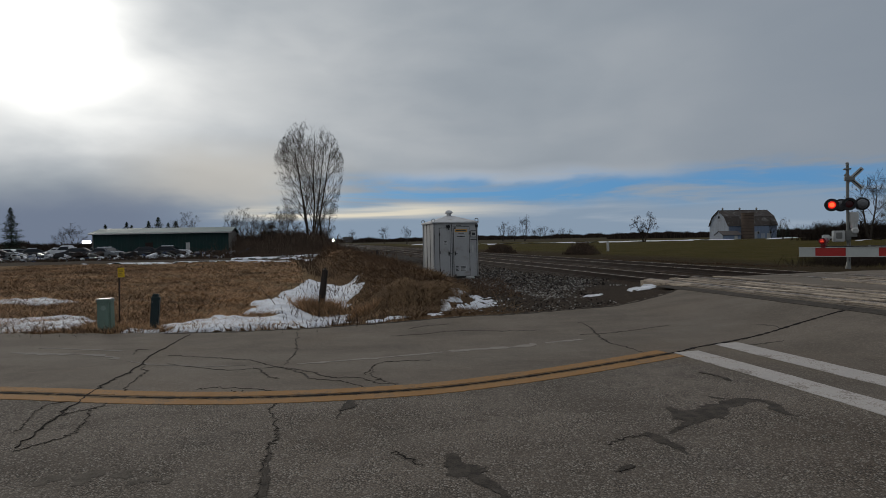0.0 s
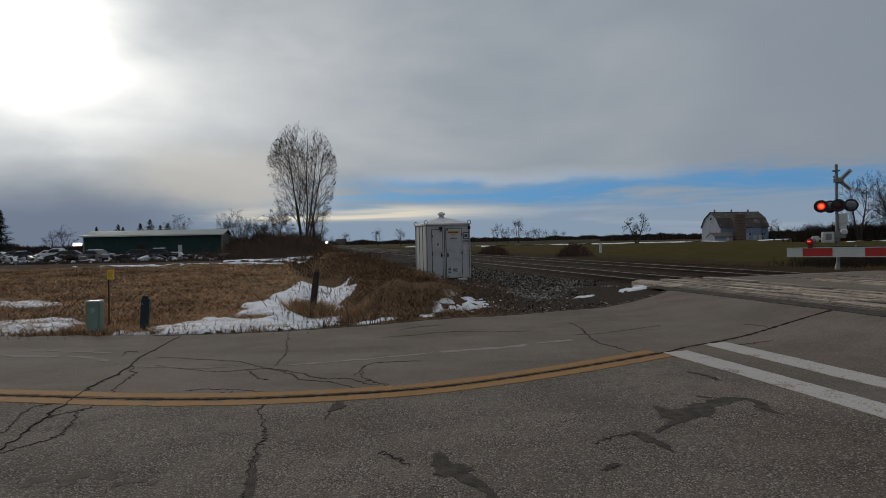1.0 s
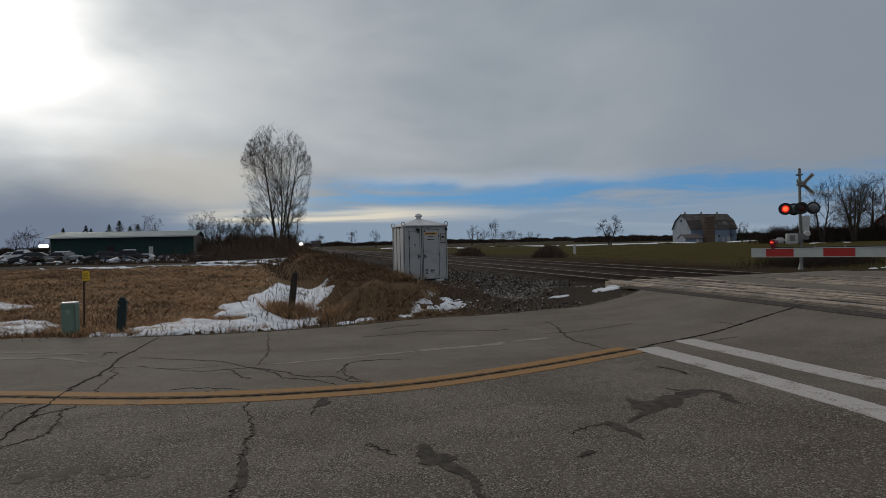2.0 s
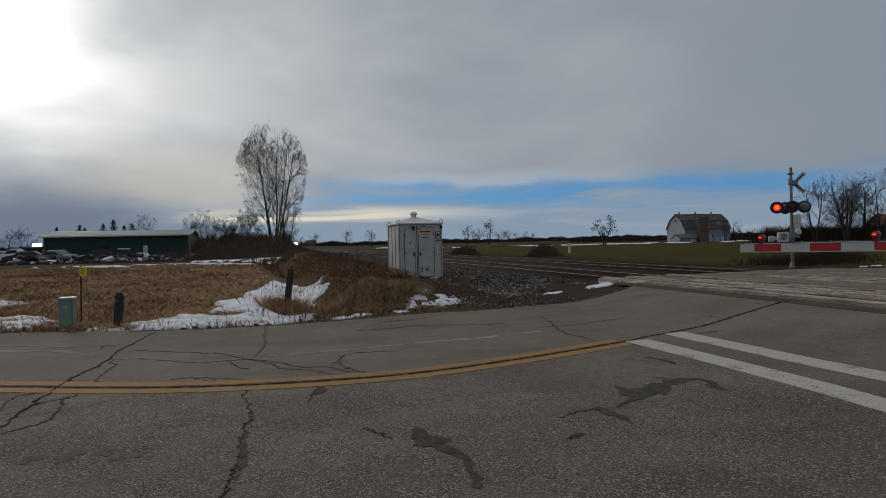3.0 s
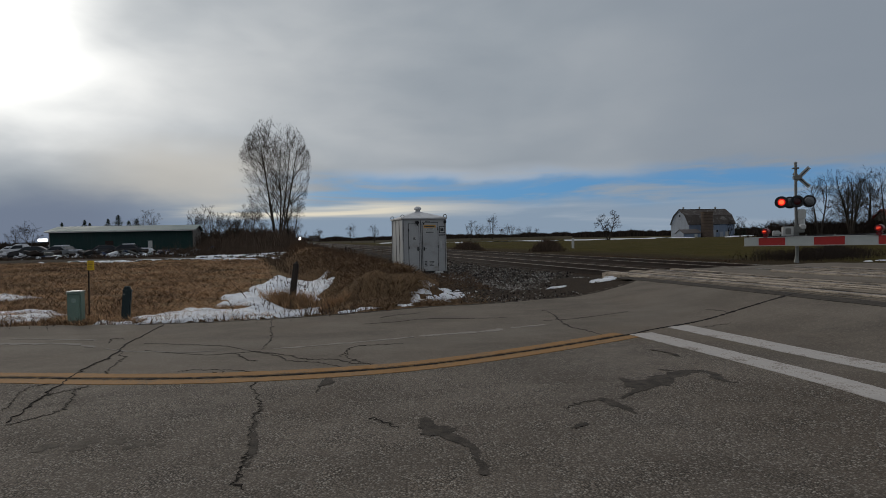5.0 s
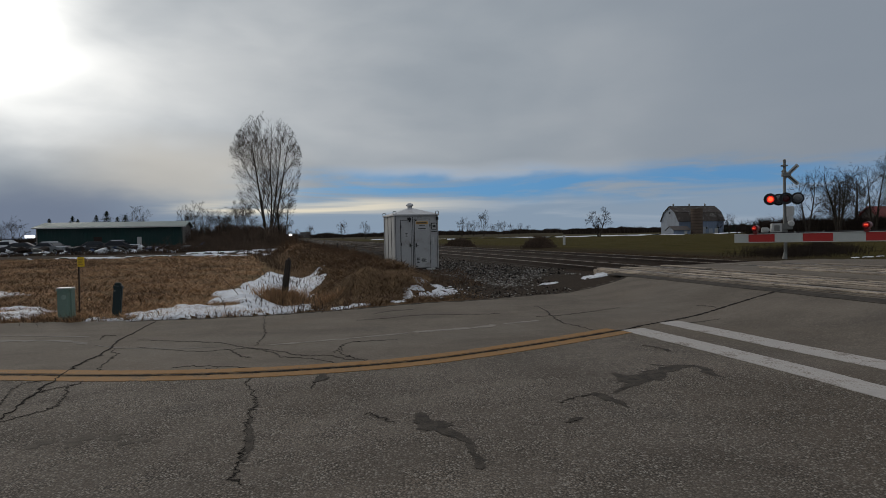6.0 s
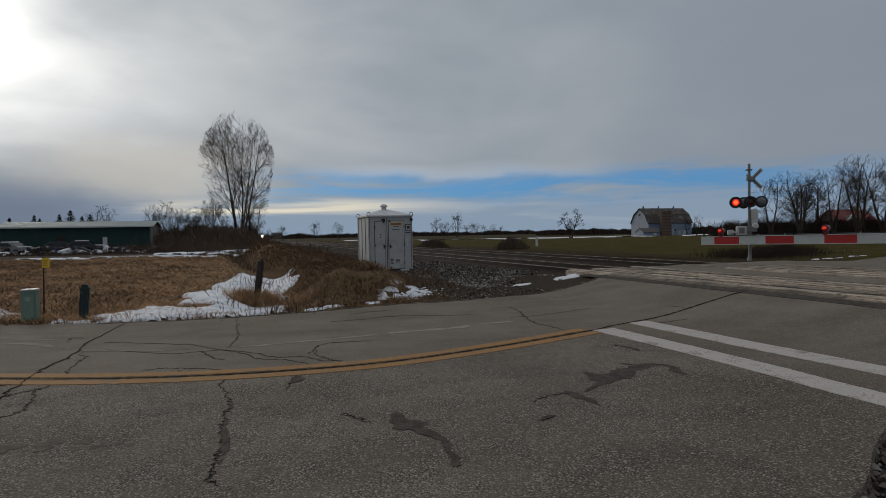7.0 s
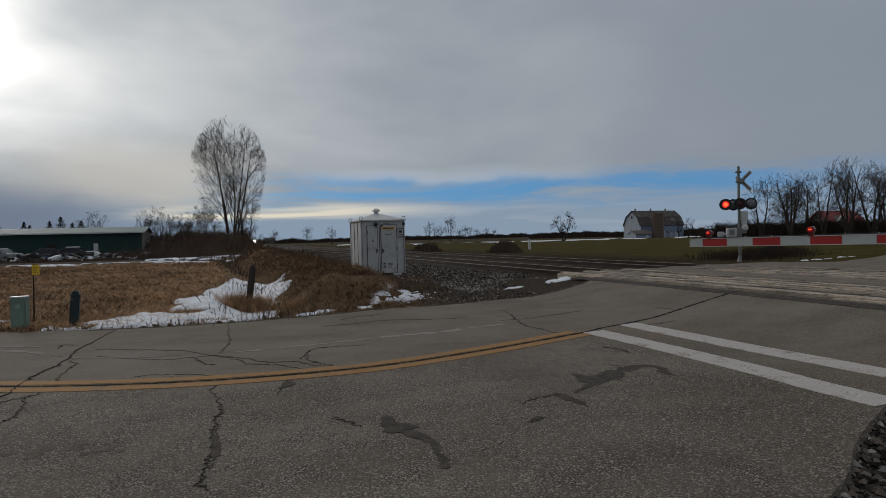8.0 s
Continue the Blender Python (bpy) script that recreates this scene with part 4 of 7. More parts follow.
scatter_stones(15000, 6.9, 13.2, 13.5, 40, 3, (0.018, 0.05), 2.9)
scatter_stones(3200, 6.3, 9.6, 13.5, 34, 5, (0.016, 0.042), 2.5, PALE_STONE, "pale grey crushed stone among the dark ballast")
scatter_stones(2500, 3.6, 7.4, 12.5, 26, 4, (0.010, 0.035))
scatter_stones(500, 3.6, 7.4, 12.5, 26, 6, (0.010, 0.03), 0.3, PALE_STONE, "scattered pale pebbles on the cinders")

# ---------------------------------------------------------------- snow


def snow_patch(spots, label, step=0.12, rough=0.55, thick=0.07, seed=0.0, ring=None, bare=(), grain=None):
    """Old snow lying on the ground; spots are (x, y, half length, half width); ring: an outline instead; bare: spots without snow."""
    if ring:
        p = np.array(ring, float)
        lo, hi = p.min(0), p.max(0)
        spots = [(*(lo + hi) / 2, *(hi - lo) / 2)]
    s = np.array(spots, float)
    xs = np.arange((s[:, 0] - s[:, 2]).min() - 0.4, (s[:, 0] + s[:, 2]).max() + 0.4, step)
    ys = np.arange((s[:, 1] - s[:, 3]).min() - 0.4, (s[:, 1] + s[:, 3]).max() + 0.4, step)
    gx, gy = np.meshgrid(xs, ys)
    m = np.max([1 - ((gx - x) / a) ** 2 - ((gy - y) / b) ** 2 for x, y, a, b in s], 0)
    if ring:
        m = np.where(inside(gx, gy, ring), 1, -1) * line_gap(gx, gy, ring + ring[:1]) / 0.45
        m = np.clip(m, -2, 1.1)
    for x, y, a, b in bare:
        m = np.minimum(m, ((gx - x) / a) ** 2 + ((gy - y) / b) ** 2 - 1)
    m = m + rough * (rough_noise(gx, gy, grain or max(0.9, 4 * step), seed, 4) + 0.25 * wave(gx, gy, 1.3, seed))
    edge = np.where(inside(gx, gy, ROAD_RING), -1.0, line_gap(gx, gy, EDGE_LEFT))
    m = m - 1.6 * (1 - smoothstep(edge, 0.0, 0.3))
    z = land(gx, gy) - 0.03 + np.clip(m * 2.2, 0, 1) * (thick + 0.035) + 0.035 * rough_noise(gx, gy, 0.32, seed, 4)
    n = len(xs)
    i = (np.arange(len(ys) - 1)[:, None] * n + np.arange(n - 1)).ravel()
    quads = np.stack([i, i + 1, i + 1 + n, i + n], 1)
    keep = (m.ravel()[quads] > -0.12).all(1)
    quads = quads[keep]
    verts = np.stack([gx, gy, z], -1).reshape(-1, 3)
    mark = np.arange(len(verts))
    while True:
        low = mark[quads].min(1)
        after = mark.copy()
        np.minimum.at(after, quads.ravel(), np.repeat(low, 4))
        after = after[after]
        if (after == mark).all():
            break
        mark = after
    root = mark[quads[:, 0]]
    names, counts = np.unique(root, return_counts=True)
    for k in names[np.argsort(-counts)][:14]:
        own = quads[root == k]
        if len(own) < 8:
            continue
        used, back = np.unique(own, return_inverse=True)
        me = bpy.data.meshes.new("snow_patch")
        me.from_pydata(verts[used].tolist(), [], back.reshape(-1, 4).tolist())
        me.materials.append(SNOW)
        me.shade_smooth()
        tagged(new("snow_patch", me), label, "snow", "snow patches")


VERGE_SNOW = ([(-1.8, 11.1), (-1.4, 11.75), (-1.1, 12.4), (-0.82, 12.2), (-1.0, 11.65), (-1.4, 11.0)], [(-0.6, 11.85), (-0.2, 12.8), (0.02, 13.9), (0.36, 13.7), (0.16, 12.6), (-0.2, 11.75)], [(0.3, 12.9), (0.75, 12.9), (1.15, 13.4), (1.4, 14.6), (1.35, 15.6), (0.9, 16.0), (0.55, 15.4), (0.35, 14.2)])


def clear_of_snow(x, y):
    return ~(inside(x, y + 0.15, VERGE_SNOW[0]) | inside(x, y + 0.2, VERGE_SNOW[1]) | inside(x, y, VERGE_SNOW[1]) | inside(x, y, VERGE_SNOW[0]) | inside(x, y, VERGE_SNOW[2]))


snow_patch((), "strip of old melting snow along the road edge", seed=1, thick=0.05, rough=0.8, step=0.06, grain=0.6, ring=[(-9.9, 13.1), (-8.9, 13.2), (-8.0, 12.9), (-7.5, 12.4), (-7.1, 11.7), (-7.0, 10.8), (-9.0, 10.7), (-15, 12.2), (-15, 14.5)])
snow_patch((), "wide bank of snow lying in the ditch beside the road", seed=3, thick=0.06, rough=0.75, step=0.06, grain=0.7,
           ring=[(-5.6, 11.6), (-5.5, 12.1), (-5.1, 12.4), (-4.9, 13.2), (-5.2, 15.0), (-5.0, 17.0), (-5.1, 19.5), (-5.8, 23.5), (-5.3, 25.2), (-4.5, 24.2), (-3.7, 23.2), (-3.25, 22.6), (-2.95, 19.5), (-2.95, 17.5), (-2.6, 14.9), (-2.05, 12.6), (-1.75, 11.5), (-2.3, 10.6), (-3.7, 10.3), (-4.8, 10.1), (-5.4, 10.4)],
           bare=((-4.2, 12.7, 0.8, 0.42), (-3.3, 12.2, 0.35, 0.14), (-3.2, 14.75, 0.34, 0.5), (-5.3, 14.2, 0.5, 0.25)))
snow_patch((), "small scraps of snow at the foot of the posts", seed=2, thick=0.03, rough=0.5, step=0.05, ring=[(-6.5, 12.1), (-6.15, 11.2), (-5.5, 10.9), (-5.4, 10.5), (-6.2, 10.5)], bare=((-6.1, 11.6, 0.4, 0.25),))
snow_patch((), "thin ridge of snow on the verge", seed=4, step=0.04, rough=0.8, thick=0.03, ring=VERGE_SNOW[0], grain=0.3)
snow_patch((), "thin ridge of snow at the foot of the bank", seed=14, step=0.04, rough=0.85, thick=0.03, ring=VERGE_SNOW[1], grain=0.3)
snow_patch((), "thin broken snow on cinders", seed=5, step=0.03, rough=1.5, thick=0.018, ring=VERGE_SNOW[2], grain=0.3)
snow_patch([(5.2, 14.7, 0.36, 0.3), (5.7, 15.3, 0.4, 0.42)], "small patch of snow beside the crossing", seed=6, step=0.03, rough=1.1, thick=0.02, grain=0.28)
snow_patch([(3.9, 14.7, 0.3, 0.16)], "scrap of snow on the gravel", seed=16, step=0.035, rough=0.9, thick=0.02)
snow_patch((), "thin strip of snow in the dead grass", seed=7, rough=0.6, thick=0.03, step=0.08, grain=0.8, ring=[(-15, 18.8), (-12.8, 18.2), (-11.5, 17.6), (-10.5, 16.8), (-11.4, 16.2), (-15, 17.0)])
snow_patch([(-27, 49.5, 4.0, 0.7), (-20, 48.5, 6.0, 0.45), (-14, 46, 2, 0.4)], "long drift of snow at the field's end", seed=8, step=0.2, thick=0.14, rough=0.75)
snow_patch([(-19.0, 58, 2.0, 2.5), (-16.0, 63, 2.0, 3.0), (-14, 55, 1.5, 2.0)], "patchy snow among the brush", seed=9, step=0.2, thick=0.15, rough=1.3)
snow_patch([(60, 160, 26, 3.0), (15, 172, 30, 2.5), (100, 150, 16, 2.0)], "far strip of snow on the green field", seed=10, step=1.2, thick=0.3, rough=0.3)
snow_patch([(70, 100, 5, 0.8), (66, 86, 4, 0.6), (30, 75, 2.0, 0.5)], "streak of snow on the green field", seed=11, step=0.5, thick=0.12, rough=0.5)
snow_patch([(20.3, 23.7, 0.26, 0.16), (21.1, 24.0, 0.32, 0.13), (21.9, 24.2, 0.2, 0.13), (23.2, 24.8, 0.3, 0.16), (24.0, 25.1, 0.26, 0.13)], "patch of snow beside the far road", seed=12, step=0.05, rough=0.6, thick=0.03)

# ---------------------------------------------------------------- relay cabinet beside the track


def on_ground(x, y, dz=0.0):
    return (x, y, float(land(x, y)) + dz)


def bars(m, x0, x1, z0, z1, y, n, gap=0.45):
    """Rows of unreadable writing."""
    h = (z1 - z0) / n
    for i in range(n):
        m.box((x0, y - 0.002, z0 + i * h + h * gap / 2), (x1 - (x1 - x0) * (0.25 if i % 3 == 1 else 0.05), y, z0 + (i + 1) * h - h * gap / 2))
    return m


def ring_loop(m, x, y, z, r=0.07, w=0.014, n=12):
    pts = [(x + r * math.cos(6.2832 * k / n), y, z + r + r * math.sin(6.2832 * k / n)) for k in range(n + 1)]
    return m.tube(pts, w, 6, False)


def build_cabinet():
    W, D, H = 1.8, 1.95, 2.22
    cab = thing("relay_cabinet", (-0.36, 22.6, float(land(0.4, 23.6)) + 0.02), "weathered pale grey steel relay cabinet with two doors", "cabinet", turn=14.0)
    body = part("body", Mesh().soft_box((0, 0, 0.06), (W, D, H), 0.012), STEEL, cab)
    for y in (0.05, D - 0.2):
        part("skid", Mesh().soft_box((0.1, y, -0.12), (W - 0.1, y + 0.15, 0.06), 0.01), SEAM, cab, "dark steel base skid")
    # side ribs and corner posts
    for y in (0.62, 1.24):
        part("side_rib", Mesh().soft_box((-0.014, y - 0.02, 0.07), (0.0, y + 0.02, H - 0.02), 0.004), SEAM, cab, "dark vertical seam")
    for x, y in ((0.0, 0.0), (W, 0.0), (0.0, D)):
        part("corner_post", Mesh().soft_box((x - 0.03, y - 0.03, 0.05), (x + 0.03, y + 0.03, H), 0.008), STEEL, cab)
    for x in (0.02, W - 0.02):
        part("front_seam", Mesh().box((x - 0.008, -0.034, 0.07), (x + 0.008, -0.02, H)), SEAM, cab)
    part("front_seam", Mesh().box((0.74, -0.006, 0.07), (0.765, 0.002, H - 0.05)), SEAM, cab)
    # low hip roof with a drip edge
    o = 0.07
    roof = Mesh().add([(-o, -o, H), (W + o, -o, H), (W + o, D + o, H), (-o, D + o, H), (-o, -o, H + 0.05), (W + o, -o, H + 0.05), (W + o, D + o, H + 0.05), (-o, D + o, H + 0.05),
                       (W / 2 - 0.12, D / 2 - 0.12, H + 0.33), (W / 2 + 0.12, D / 2 - 0.12, H + 0.33), (W / 2 + 0.12, D / 2 + 0.12, H + 0.33), (W / 2 - 0.12, D / 2 + 0.12, H + 0.33)],
                      [(3, 2, 1, 0), (0, 1, 5, 4), (1, 2, 6, 5), (2, 3, 7, 6), (3, 0, 4, 7), (4, 5, 9, 8), (5, 6, 10, 9), (6, 7, 11, 10), (7, 4, 8, 11), (8, 9, 10, 11)])
    roof = part("roof", roof, STEEL_ROOF, cab, "grey hip roof with drip edge")
    vent = part("vent_cap", Mesh().tube([(W / 2, D / 2, H + 0.3), (W / 2, D / 2, H + 0.45)], 0.10, 14).tube([(W / 2, D / 2, H + 0.43), (W / 2, D / 2, H + 0.47), (W / 2, D / 2, H + 0.52), (W / 2, D / 2, H + 0.56)], [0.15, 0.16, 0.13, 0.06], 14), STEEL_ROOF, roof, "round mushroom vent")
    for x, y in ((0.0, 0.0), (W, 0.0), (0.0, D), (W, D)):
        part("lifting_eye", ring_loop(Mesh(), x, y, H + 0.04), GALV, roof, "steel lifting ring")
    # doors
    for x0, x1, z0, z1 in ((0.24, 0.66, 0.10, 2.02), (0.82, 1.47, 0.08, 2.06)):
        f = Mesh()
        for a, b, c, d in ((x0 - 0.02, x0, z0, z1), (x1, x1 + 0.02, z0, z1), (x0 - 0.02, x1 + 0.02, z0 - 0.02, z0), (x0 - 0.02, x1 + 0.02, z1, z1 + 0.02)):
            f.box((a, -0.008, c), (b, 0.003, d))
        door = part("door", Mesh().soft_box((x0, -0.034, z0), (x1, -0.002, z1), 0.01), STEEL, cab)
        part("door_gap", f, SEAM, door, "dark gap round the door")
        hx = x1 if x0 > 0.5 else x0
        for z in (z0 + 0.25, (z0 + z1) / 2, z1 - 0.25):
            part("hinge", Mesh().tube([(hx, -0.045, z - 0.06), (hx, -0.045, z + 0.06)], 0.018, 8), SEAM, door, "dark steel hinge")
        lx = x0 + 0.05 if x0 > 0.5 else x1 - 0.05
        part("latch", Mesh().soft_box((lx - 0.025, -0.06, 0.92), (lx + 0.025, -0.03, 1.08), 0.006).tube([(lx, -0.07, 1.0), (lx + 0.09, -0.07, 1.0)], 0.012, 6), SEAM, door, "dark door latch")
        for z in (z0 + 0.05, z1 - 0.04):
            part("latch_bar", Mesh().soft_box((lx - 0.03, -0.05, z - 0.03), (lx + 0.03, -0.03, z + 0.03), 0.004), SEAM, door)
    part("lamp", Mesh().tube([(0.58, -0.02, 2.09), (0.58, -0.16, 2.07)], [0.05, 0.07], 10).soft_box((0.52, -0.03, 2.05), (0.64, 0, 2.14), 0.01), BLACK, cab, "small black lamp over the door")
    part("lock_box", Mesh().soft_box((1.74, -0.07, 2.03), (1.84, 0.02, 2.15), 0.01), BLACK, cab, "small black box under the eave")
    for i, (x0, x1, z0, z1, mt, n, lab) in enumerate(((0.87, 1.38, 1.86, 1.97, SIGN_ORANGE, 1, "orange warning label"), (0.93, 1.33, 1.63, 1.72, SIGN_WHITE, 1, "small white label"), (1.56, 1.76, 1.66, 1.88, SIGN_WHITE, 1, "white number plate with dark border"),
                                                     (1.05, 1.33, 0.28, 0.50, SIGN_WHITE, 4, "white data label"), (0.39, 0.55, 1.35, 1.52, SIGN_WHITE, 3, "faded paper notice"), (0.9, 1.2, 2.09, 2.15, SIGN_WHITE, 1, "narrow white label"), (1.58, 1.65, 1.02, 1.32, SIGN_WHITE, 0, "pale vertical plate"), (0.98, 1.3, 1.77, 1.84, SIGN_WHITE, 1, "pale label"))):
        y = -0.035 if x1 < 1.5 and z1 < 2.06 else -0.002
        p = part("label_plate", Mesh().box((x0, y - 0.006, z0), (x1, y, z1)), mt, cab, lab)
        if n:
            part("print", bars(Mesh(), x0 + 0.03, x1 - 0.03, z0 + 0.01, z1 - 0.01, y - 0.007, n), INK, p, "dark print")
    frame_bars = Mesh()
    for a, b, c, d in ((1.53, 1.56, 1.63, 1.91), (1.76, 1.79, 1.63, 1.91), (1.53, 1.79, 1.88, 1.91), (1.53, 1.79, 1.63, 1.66), (1.53, 1.79, 1.53, 1.57)):
        frame_bars.box((a, -0.012, c), (b, -0.001, d))
    part("plate_border", frame_bars, INK, cab, "dark border round the plate")
    part("vent_slots", bars(Mesh(), 0.88, 1.0, 0.27, 0.5, -0.036, 4), SEAM, cab, "dark vent slots")
    part("shim", Mesh().soft_box((1.28, -0.22, -0.02), (1.62, 0.0, 0.06), 0.02), SIGN_WHITE, cab, "pale concrete block under the corner")
    return cab


build_cabinet()

# ---------------------------------------------------------------- far crossing signal


def disc(m, x, y, z, r, depth, n=20):
    return m.tube([(x, y, z), (x, y - depth, z)], r, n)


def lamp_head(parent, x, z, front, lit, out=0.0):
    head = part("flasher", disc(Mesh(), x, 0.0, z, 0.27, 0.03, 24), BLACK, parent, "round flashing light on a black disc" if front else "grey back of a flashing light")
    if front:
        hood = Mesh()
        n = 14
        for r in (0.17,):
            pts = []
            for k in range(n + 1):
                a = math.radians(-20 + 220 * k / n)
                pts.append((x + r * math.cos(a), z + r * math.sin(a)))
            v = [(px, -0.03, pz) for px, pz in pts] + [(px, -0.15 + 0.06 * abs(pz - z), pz) for px, pz in pts] + [(x + (px - x) * 0.95, -0.03, z + (pz - z) * 0.95) for px, pz in pts] + [(x + (px - x) * 0.95, -0.15 + 0.06 * abs(pz - z), z + (pz - z) * 0.95) for px, pz in pts]
            k1 = n + 1
            hood.add(v, [(i, i + 1, k1 + i + 1, k1 + i) for i in range(n)] + [(2 * k1 + i, 3 * k1 + i, 3 * k1 + i + 1, 2 * k1 + i + 1) for i in range(n)] + [(k1 + i, k1 + i + 1, 3 * k1 + i + 1, 3 * k1 + i) for i in range(n)])
        part("hood", hood, BLACK, head, "black visor")
        part("lens", Mesh().tube([(x, -0.031, z), (x, -0.05, z), (x, -0.06, z)], [0.155, 0.15, 0.06], 20), LAMP_ON if lit else LAMP_OFF, head, "glowing red lens" if lit else "dark red lens")
        if lit:
            part("bulb", Mesh().tube([(x, -0.062, z), (x, -0.07, z)], [0.10, 0.07], 14), LAMP_HOT, head, "bright lamp core")
    else:
        part("housing", Mesh().tube([(x, -0.03, z), (x, -0.14, z), (x, -0.18, z)], [0.2, 0.17, 0.08], 18), LAMP_BACK, head, "grey lamp housing")
    head.location.y = out
    return head


def build_signal():
    s = thing("crossing_signal", on_ground(17.15, 24.0), "grey crossing signal mast with crossbuck, flashing red lights and white boxes", "crossing signal", turn=-24.0)
    mast = part("mast", Mesh().tube([(0, 0, 0), (0, 0, 1.1), (0, 0, 1.12), (0, 0, 4.45)], [0.045, 0.045, 0.06, 0.06], 14).tube([(0, 0, 4.45), (0, 0, 4.5)], [0.07, 0.03], 14), GALV, s)
    part("base", Mesh().tube([(0, 0, -0.1), (0, 0, 0.05), (0, 0, 0.3)], [0.11, 0.10, 0.05], 14), GALV, s, "flared steel mast base")
    part("cross_arm", Mesh().tube([(-0.62, 0.11, 2.72), (0.62, 0.11, 2.72)], 0.035, 8), BLACK, s, "black lamp arm")
    lamp_head(s, -0.57, 2.72, True, True)
    lamp_head(s, 0.03, 2.73, True, False, -0.1)
    lamp_head(s, -0.2, 2.70, False, False, 0.2)
    lamp_head(s, 0.50, 2.72, False, False)
    # crossbuck facing the other road, seen from behind
    buck = pose(0.14, 0.10, 3.80, 0, 0, 12)
    for a in (45, -45):
        turn = buck @ pose(0, 0, 0, 0, a, 0)
        board = part("crossbuck_board", Mesh().soft_box((-0.30 if a > 0 else -0.16, -0.012 + 0.014 * (a > 0), -0.085), (0.62, 0.012 + 0.014 * (a > 0), 0.085), 0.01, turn), SIGN_WHITE, s, "white crossbuck board")
        part("stiffener", Mesh().box((-0.05, -0.03, -0.02), (0.55, -0.014, 0.02), turn), SEAM, board)
    for lo, hi in (((-0.1, -0.1, 3.72), (0.24, 0.14, 3.88)), ((-0.14, -0.1, 4.18), (0.12, 0.1, 4.24))):
        part("bracket", Mesh().soft_box(lo, hi, 0.01), GALV, s, "clamp on the mast")
    part("junction_box", Mesh().soft_box((0.05, -0.14, 1.95), (0.36, 0.12, 2.38), 0.03).tube([(0.2, 0, 1.72), (0.2, 0, 1.95)], 0.14, 12), SIGN_WHITE, s, "white junction box and bell")
    part("bell", Mesh().tube([(0.22, -0.1, 1.6), (0.22, -0.22, 1.6)], [0.15, 0.1], 14), SIGN_WHITE, s, "white bell")
    gear = part("gate_mechanism", Mesh().soft_box((-0.54, -0.22, 1.15), (-0.14, 0.22, 1.62), 0.03), SIGN_WHITE, s, "white gate motor box")
    part("cover", Mesh().soft_box((-0.46, -0.25, 1.28), (-0.24, -0.22, 1.54), 0.02), GALV, gear, "bolted cover plate")
    part("counterweight", Mesh().soft_box((-0.92, -0.14, 1.2), (-0.66, 0.12, 1.45), 0.03).soft_box((-0.86, -0.18, 1.28), (-0.6, -0.1, 1.38), 0.02), SIGN_WHITE, s, "pale counterweight")
    part("gear_bracket", Mesh().soft_box((-0.2, -0.1, 1.2), (0.1, 0.1, 1.34), 0.02).soft_box((-0.14, -0.16, 1.34), (0.3, 0.12, 1.62), 0.02), GALV, s, "grey gear housing")
    part("conduit", Mesh().tube([(0.07, -0.03, 0.1), (0.07, -0.03, 1.9)], 0.018, 8), GALV, s)
    return s


build_signal()

# ---------------------------------------------------------------- near gate, lowered across the lane
ARM_TIP, ARM_WAY = Vector((5.62, 8.94)), Vector((math.cos(radians(-58)), math.sin(radians(-58))))


